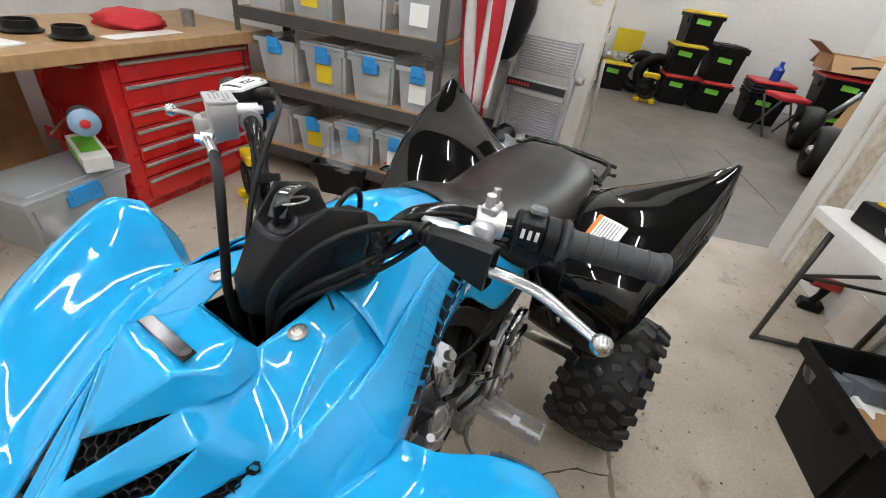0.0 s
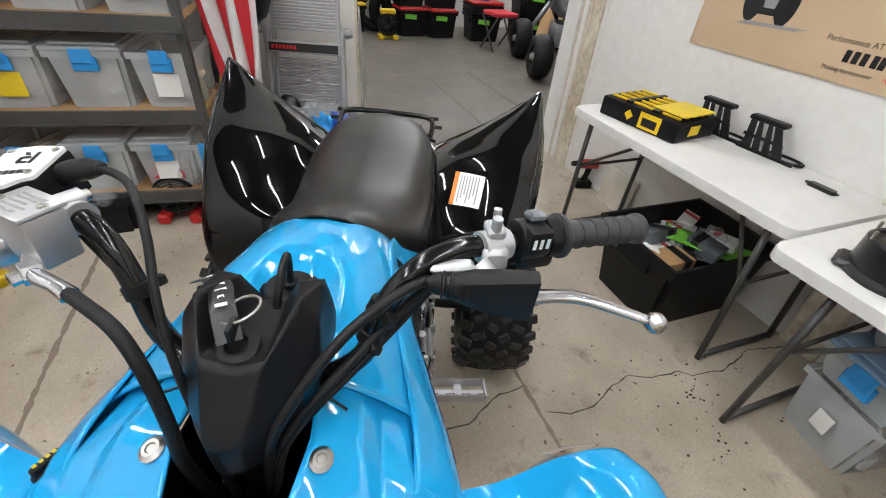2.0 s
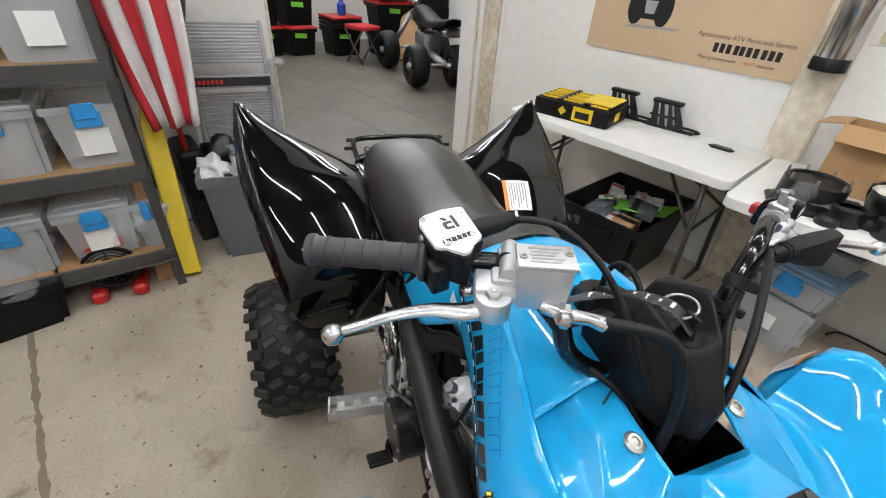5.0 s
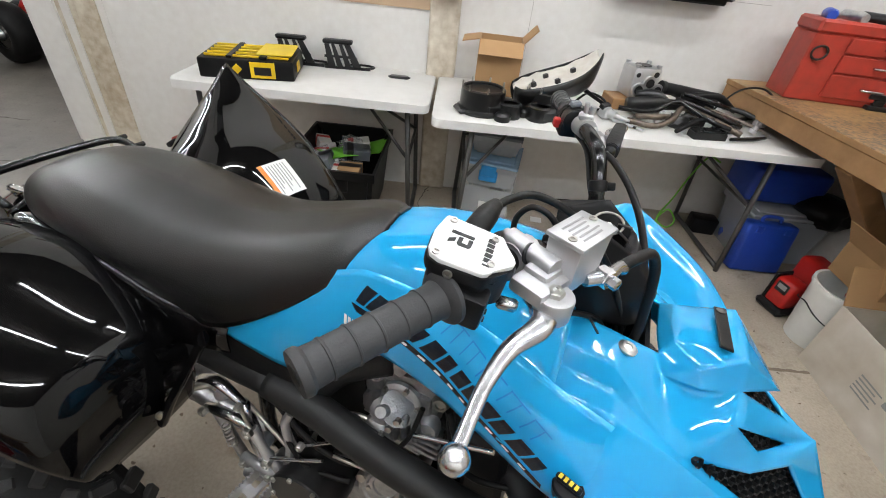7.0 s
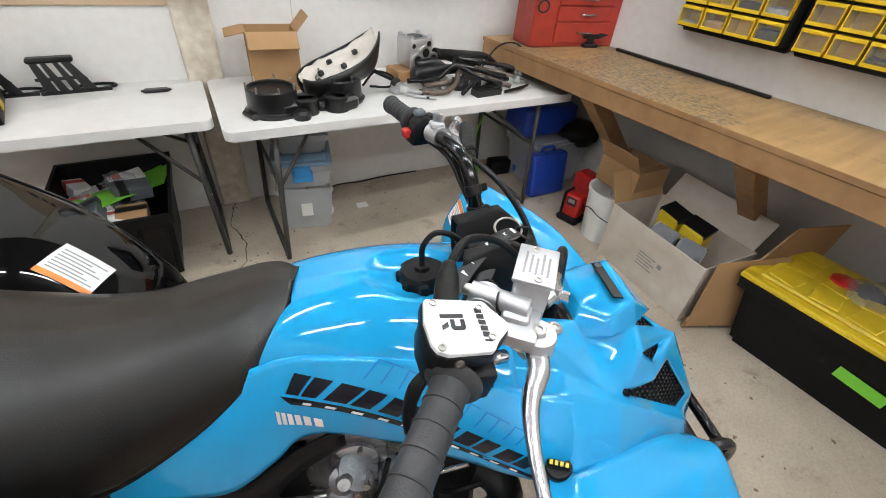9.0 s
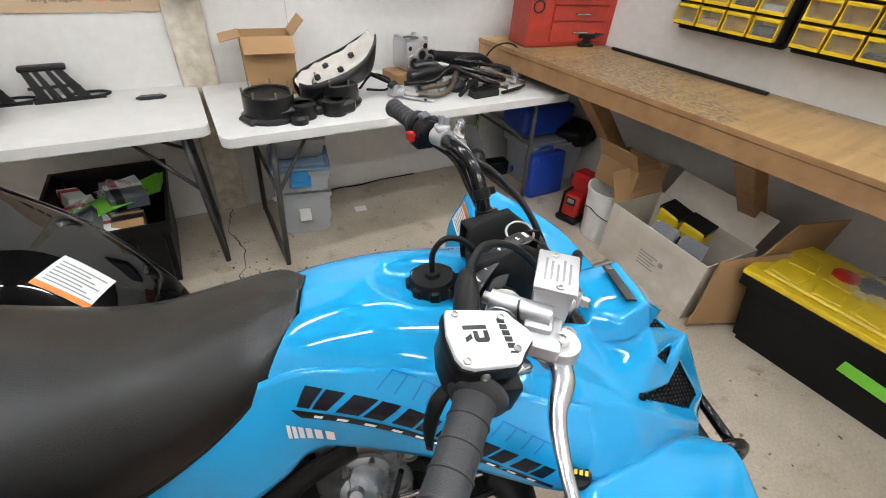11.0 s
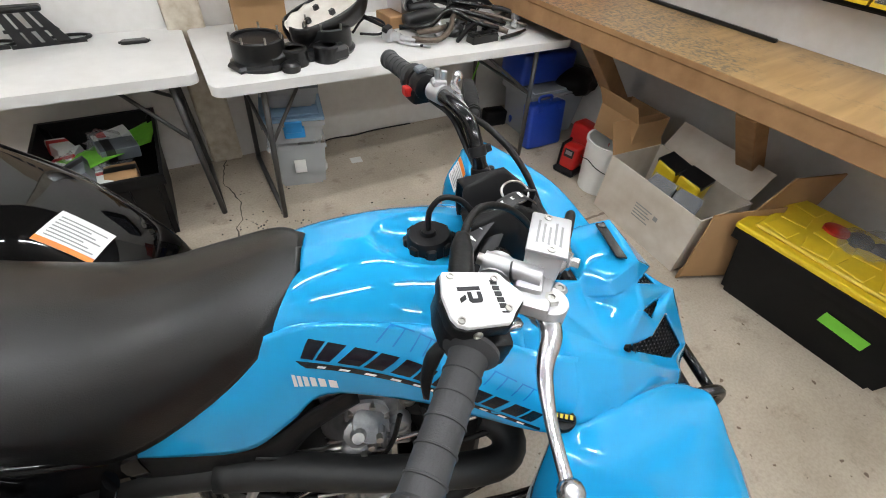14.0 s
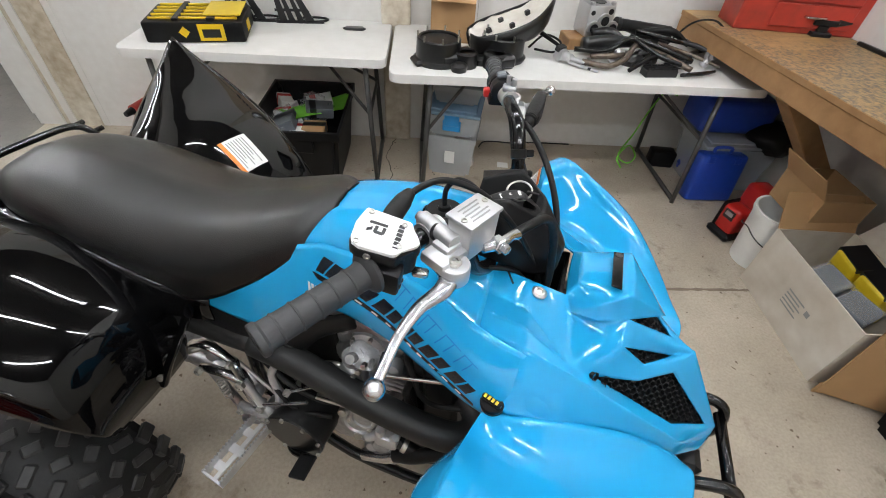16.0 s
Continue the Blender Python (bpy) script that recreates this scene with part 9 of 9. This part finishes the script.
e = empty("steel_cup", TB @ pose(-0.72, -0.20, Z), "dark steel cup on the bench", "cup")
bm = bmesh.new()
lathe(bm, [(0.035, 0), (0.04, 0.09), (0.037, 0.09), (0.032, 0.01)], 20)
part("cup", bm, "cast", e, "", True, 40)
e = empty("white_sheet", TB @ pose(-0.30, -0.06, Z, 0, 0, 5), "white paper sheet on the bench", "paper")
bm = bmesh.new()
box(bm, -0.22, 0.20, -0.05, 0.05, 0, 0.003)
part("sheet", bm, "label_white", e)

# ---- far room ----
FAR = "storage totes in the back room"
K = 1.1


def far_tote(x, y, z, lid, turn=100, w=0.74, d=0.50, h=0.36, label="black storage tote with a coloured lid in the back room"):
    return tote(pose(x, y, z, 0, 0, turn), w * K, d * K, h * K, "bin_black", label, lid, "", FAR, True, 0.14, (-0.05, 0.30, 0.20, 0.07, "green"))


H = 0.36 * K + 0.05
far_tote(-7.75, -0.38, 0, "yellow", 104, 0.42)
far_tote(-7.62, 0.62, 0, "red_plastic", 106, 0.42)
far_tote(-7.62, 0.60, H, "yellow", 102, 0.42)
far_tote(-7.66, 0.66, 2 * H, "yellow", 107, 0.42)
far_tote(-7.62, 1.15, 0, "red_plastic", 104, 0.42)
far_tote(-7.5, 1.88, 0, None, 98, 0.48)
for k in range(4):
    e = empty("tote_lid", pose(-7.5, 1.88, H + 0.05 * k - 0.04, 0, 0, 98), "spare tote lid stacked on a tote", "lid", "spare lids")
    bm = bmesh.new()
    box(bm, -0.28, 0.28, -0.28, 0.28, 0, 0.04, 0.012)
    part("lid", bm, "red_plastic" if k == 3 else "bin_black", e)
far_tote(-7.3, 2.72, 0.0, None, 94, 0.66)
far_tote(-7.3, 2.72, H - 0.04, "red_plastic", 94, 0.66)
far_tote(-7.65, 1.15, H, "bin_black", 104, 0.42, 0.5, 0.42)
for k in range(2):
    e = empty("all_terrain_tyre", pose(-7.75, 0.02 + 0.26 * k, 0.33, 90, 0, 98) @ Matrix.Scale(0.82, 4), "worn black spare tyre standing in the back room", "tyre", "spare tyres")
    bm = bmesh.new()
    lathe(bm, [(0.20, -0.10), (0.34, -0.13), (0.40, -0.09), (0.41, 0), (0.40, 0.09), (0.34, 0.13), (0.20, 0.10), (0.20, -0.10)], 36, None, False)
    part("tyre", bm, "rubber", e, "", True)
drum_fan(pose(-7.07, 0.26, 0, 0, 0, 98), 0.14, "tool_yellow", "yellow and black floor fan in the back room", 1.15)
e = empty("yellow_sign", pose(-7.95, -0.30, 0.77, 0, 0, 100), "yellow printed box on the tote in the back room", "box")
bm = bmesh.new()
box(bm, -0.22, 0.22, -0.06, 0.06, -0.35, 0.15, 0.006)
part("box", bm, "yellow", e)
for k in range(4):
    e = empty("metal_scrap", pose(-7.72, -0.55 + 0.12 * k, H + 0.05), "bright metal parts heaped on a tote", "scrap")
    part("scrap", lump(0.11, 50 + k, 0.7, 0.7), "cast", e, "", True)
carton(pose(-7.4, 2.62, 2 * H - 0.02, 0, 0, 97), 0.62, 0.5, 0.2, "open brown cardboard box on the totes", "cardboard", (50, -20, 40, -30))
e = empty("black_crate", pose(-7.1, 3.45, 0.84, 0, 0, 94) @ Matrix.Scale(0.84, 4), "black crate on top of the stored totes", "crate")
bm = bmesh.new()
box(bm, -0.5, 0.5, -0.3, 0.3, -1.0, -0.05, 0.01)
box(bm, -0.45, 0.45, -0.28, 0.28, -0.05, 0.45, 0.02)
part("crate", bm, "bin_black", e)
e = empty("blue_bottle", pose(-7.45, 1.90, H + 0.16), "blue plastic bottle on the stacked lids", "bottle")
bm = bmesh.new()
lathe(bm, [(0.07, 0), (0.075, 0.15), (0.03, 0.2), (0.03, 0.26)], 16)
part("bottle", bm, "case_blue", e, "", True, 40)
e = empty("brown_ramp", pose(-6.6, 2.75, 0.0, 0, 0, 60) @ Matrix.Scale(0.84, 4), "brown padded board leaning in the back room", "board")
bm = bmesh.new()
box(bm, -0.22, 0.22, -0.06, 0.06, 0, 1.35, 0.05, pose(0, 0, 0, -38), 2)
part("board", bm, "cardboard", e, "", True, 40)
e = empty("folding_stool", pose(-6.7, 2.0, 0.0, 0, 0, 20) @ Matrix.Scale(0.78, 4), "folding stool with a red and white top", "stool")
bm = bmesh.new()
box(bm, -0.28, 0.28, -0.25, 0.25, 0.62, 0.70, 0.02)
part("seat", bm, "cloth_red", e)
for s in (-1, 1):
    bm = bmesh.new()
    tube(bm, [(-0.26, s * 0.22, 0), (0.26, s * 0.22, 0.62)], 0.018, 8)
    part("leg", bm, "leg_grey", e, "", True)
    bm = bmesh.new()
    tube(bm, [(0.26, s * 0.24, 0), (-0.26, s * 0.24, 0.62)], 0.018, 8)
    part("leg", bm, "leg_grey", e, "", True)


def stored_quad(m, accent, label):
    """A stripped sport quad seen from its side, standing on balloon tyres."""
    e = empty("stored_quad_bike", m, label, "quad bike", "quad bikes in the back room")
    for x in (0, 1.22):
        for y in (-0.42, 0.42):
            bm = bmesh.new()
            lathe(bm, [(0.13, -0.10), (0.20, -0.125), (0.245, -0.10), (0.265, -0.05), (0.268, 0), (0.265, 0.05), (0.245, 0.10), (0.20, 0.125), (0.13, 0.10), (0.13, -0.10)], 34, pose(x, y, 0.268, 90), False)
            t = part("tyre", bm, "rubber", e, "", True)
            bm = bmesh.new()
            lathe(bm, [(0.13, -0.09), (0.11, -0.05), (0.05, -0.03), (0.05, 0.03), (0.11, 0.05), (0.13, 0.09)], 24, pose(x, y, 0.268, 90))
            part("rim", bm, "tube_black", t, "", True, 40)
            bm = bmesh.new()
            lathe(bm, [(0.05, 0), (0.05, 0.10), (0.03, 0.13)], 12, pose(x, y, 0.268, 90 if y < 0 else -90))
            part("hub", bm, "cast", t, "", True, 40)
    for k, (a, b, r, mat) in enumerate((((1.22, -0.38, 0.27), (0.95, -0.12, 0.36), 0.018, "steel"), ((1.22, 0.38, 0.27), (0.95, 0.12, 0.36), 0.018, "steel"), ((1.25, -0.34, 0.32), (1.05, -0.12, 0.78), 0.035, accent), ((1.25, 0.34, 0.32), (1.05, 0.12, 0.78), 0.035, accent),
                                       ((1.05, -0.12, 0.78), (0.55, -0.13, 0.62), 0.022, "tube_black"), ((1.05, 0.12, 0.78), (0.55, 0.13, 0.62), 0.022, "tube_black"), ((0.95, -0.14, 0.30), (0.45, -0.14, 0.30), 0.022, "tube_black"), ((0.95, 0.14, 0.30), (0.45, 0.14, 0.30), 0.022, "tube_black"),
                                       ((0.55, -0.13, 0.62), (-0.15, -0.12, 0.78), 0.022, "tube_black"), ((0.45, 0, 0.32), (0.0, 0, 0.27), 0.05, "alloy"), ((0.0, -0.36, 0.268), (0.0, 0.36, 0.268), 0.02, "steel"), ((1.0, 0, 0.55), (1.05, 0, 1.0), 0.022, "tube_black"),
                                       ((0.80, -0.16, 0.55), (0.30, -0.20, 0.60), 0.04, "steel"), ((0.30, -0.20, 0.62), (-0.25, -0.18, 0.72), 0.065, "cast"))):
        bm = bmesh.new()
        tube(bm, [a, b], r, 10)
        part("frame_bar", bm, mat, e, "", True)
    bm = bmesh.new()
    box(bm, 0.45, 0.85, -0.14, 0.14, 0.30, 0.60, 0.04, None, 2)
    part("engine", bm, "cast", e, "", True, 40)
    bm = bmesh.new()
    both_sides(bm, rows_of([(1.1, 0, 0.86, 0.06, 0.84, 0.10, 0.76), (0.9, 0, 0.92, 0.11, 0.88, 0.15, 0.72), (0.65, 0, 0.86, 0.11, 0.83, 0.14, 0.70), (0.4, 0, 0.79, 0.12, 0.77, 0.15, 0.68), (0.05, 0, 0.82, 0.13, 0.80, 0.16, 0.72), (-0.22, 0, 0.86, 0.10, 0.84, 0.12, 0.80)]), 4, 4)
    part("seat_and_tank", bm, "satin_black", e, "black seat and tank cover", True)
    bm = bmesh.new()
    tube(bm, [(0.92, -0.38, 1.02), (1.0, -0.15, 1.06), (1.04, 0, 1.0), (1.0, 0.15, 1.06), (0.92, 0.38, 1.02)], 0.014, 8, 5)
    part("handlebar", bm, "tube_black", e, "", True)
    bm = bmesh.new()
    lathe(bm, [(0.05, 0), (0.055, 0.06), (0.04, 0.09)], 14, pose(1.12, 0, 0.90, 0, 70))
    part("headlight", bm, "polished", e, "", True, 40)
    return e


stored_quad(pose(-4.98, 2.58, 0, 0, 0, 176), "cast", "stripped black quad bike with bare wheels in the back room")
stored_quad(pose(-3.62, 2.95, 0, 0, 0, 172), "red_plastic", "stripped quad bike with red suspension in the back room")
# plastic fenders hung on the far wall
for k, (v, z, mat) in enumerate(((-0.9, 1.75, "orange"), (-0.35, 1.72, "ink"), (0.9, 1.95, "ink"), (1.7, 2.0, "red_plastic"))):
    e = empty("hanging_fender", ROOM @ pose(-8.37, v * 0.85, z, 0, 20, 90), "spare plastic fender hung on the far wall", "fender")
    bm = bmesh.new()
    sheet(bm, [[(-0.06, -0.01, -0.35), (0, -0.05, -0.36), (0.06, -0.01, -0.34)], [(-0.10, -0.02, 0), (0, -0.10, 0), (0.12, -0.02, 0)], [(0.05, -0.02, 0.32), (0.12, -0.07, 0.34), (0.24, -0.02, 0.36)]], 4, 4)
    thicken(part("fender", bm, mat, e, "", True), 0.006)
e = empty("wheeled_cart", ROOM @ pose(-3.05, -1.50, 0, 0, 0, 90), "grey metal hand truck behind the partition", "hand truck")
bm = bmesh.new()
tube(bm, [(0, 0, 0.12), (0.03, 0, 0.5), (0.0, 0, 1.0)], 0.014, 8)
part("frame", bm, "alloy", e, "", True)
bm = bmesh.new()
lathe(bm, [(0.03, -0.02), (0.06, -0.02), (0.06, 0.02), (0.03, 0.02)], 18, pose(0, 0, 0.06, 90))
part("wheel", bm, "rubber", e, "", True, 40)
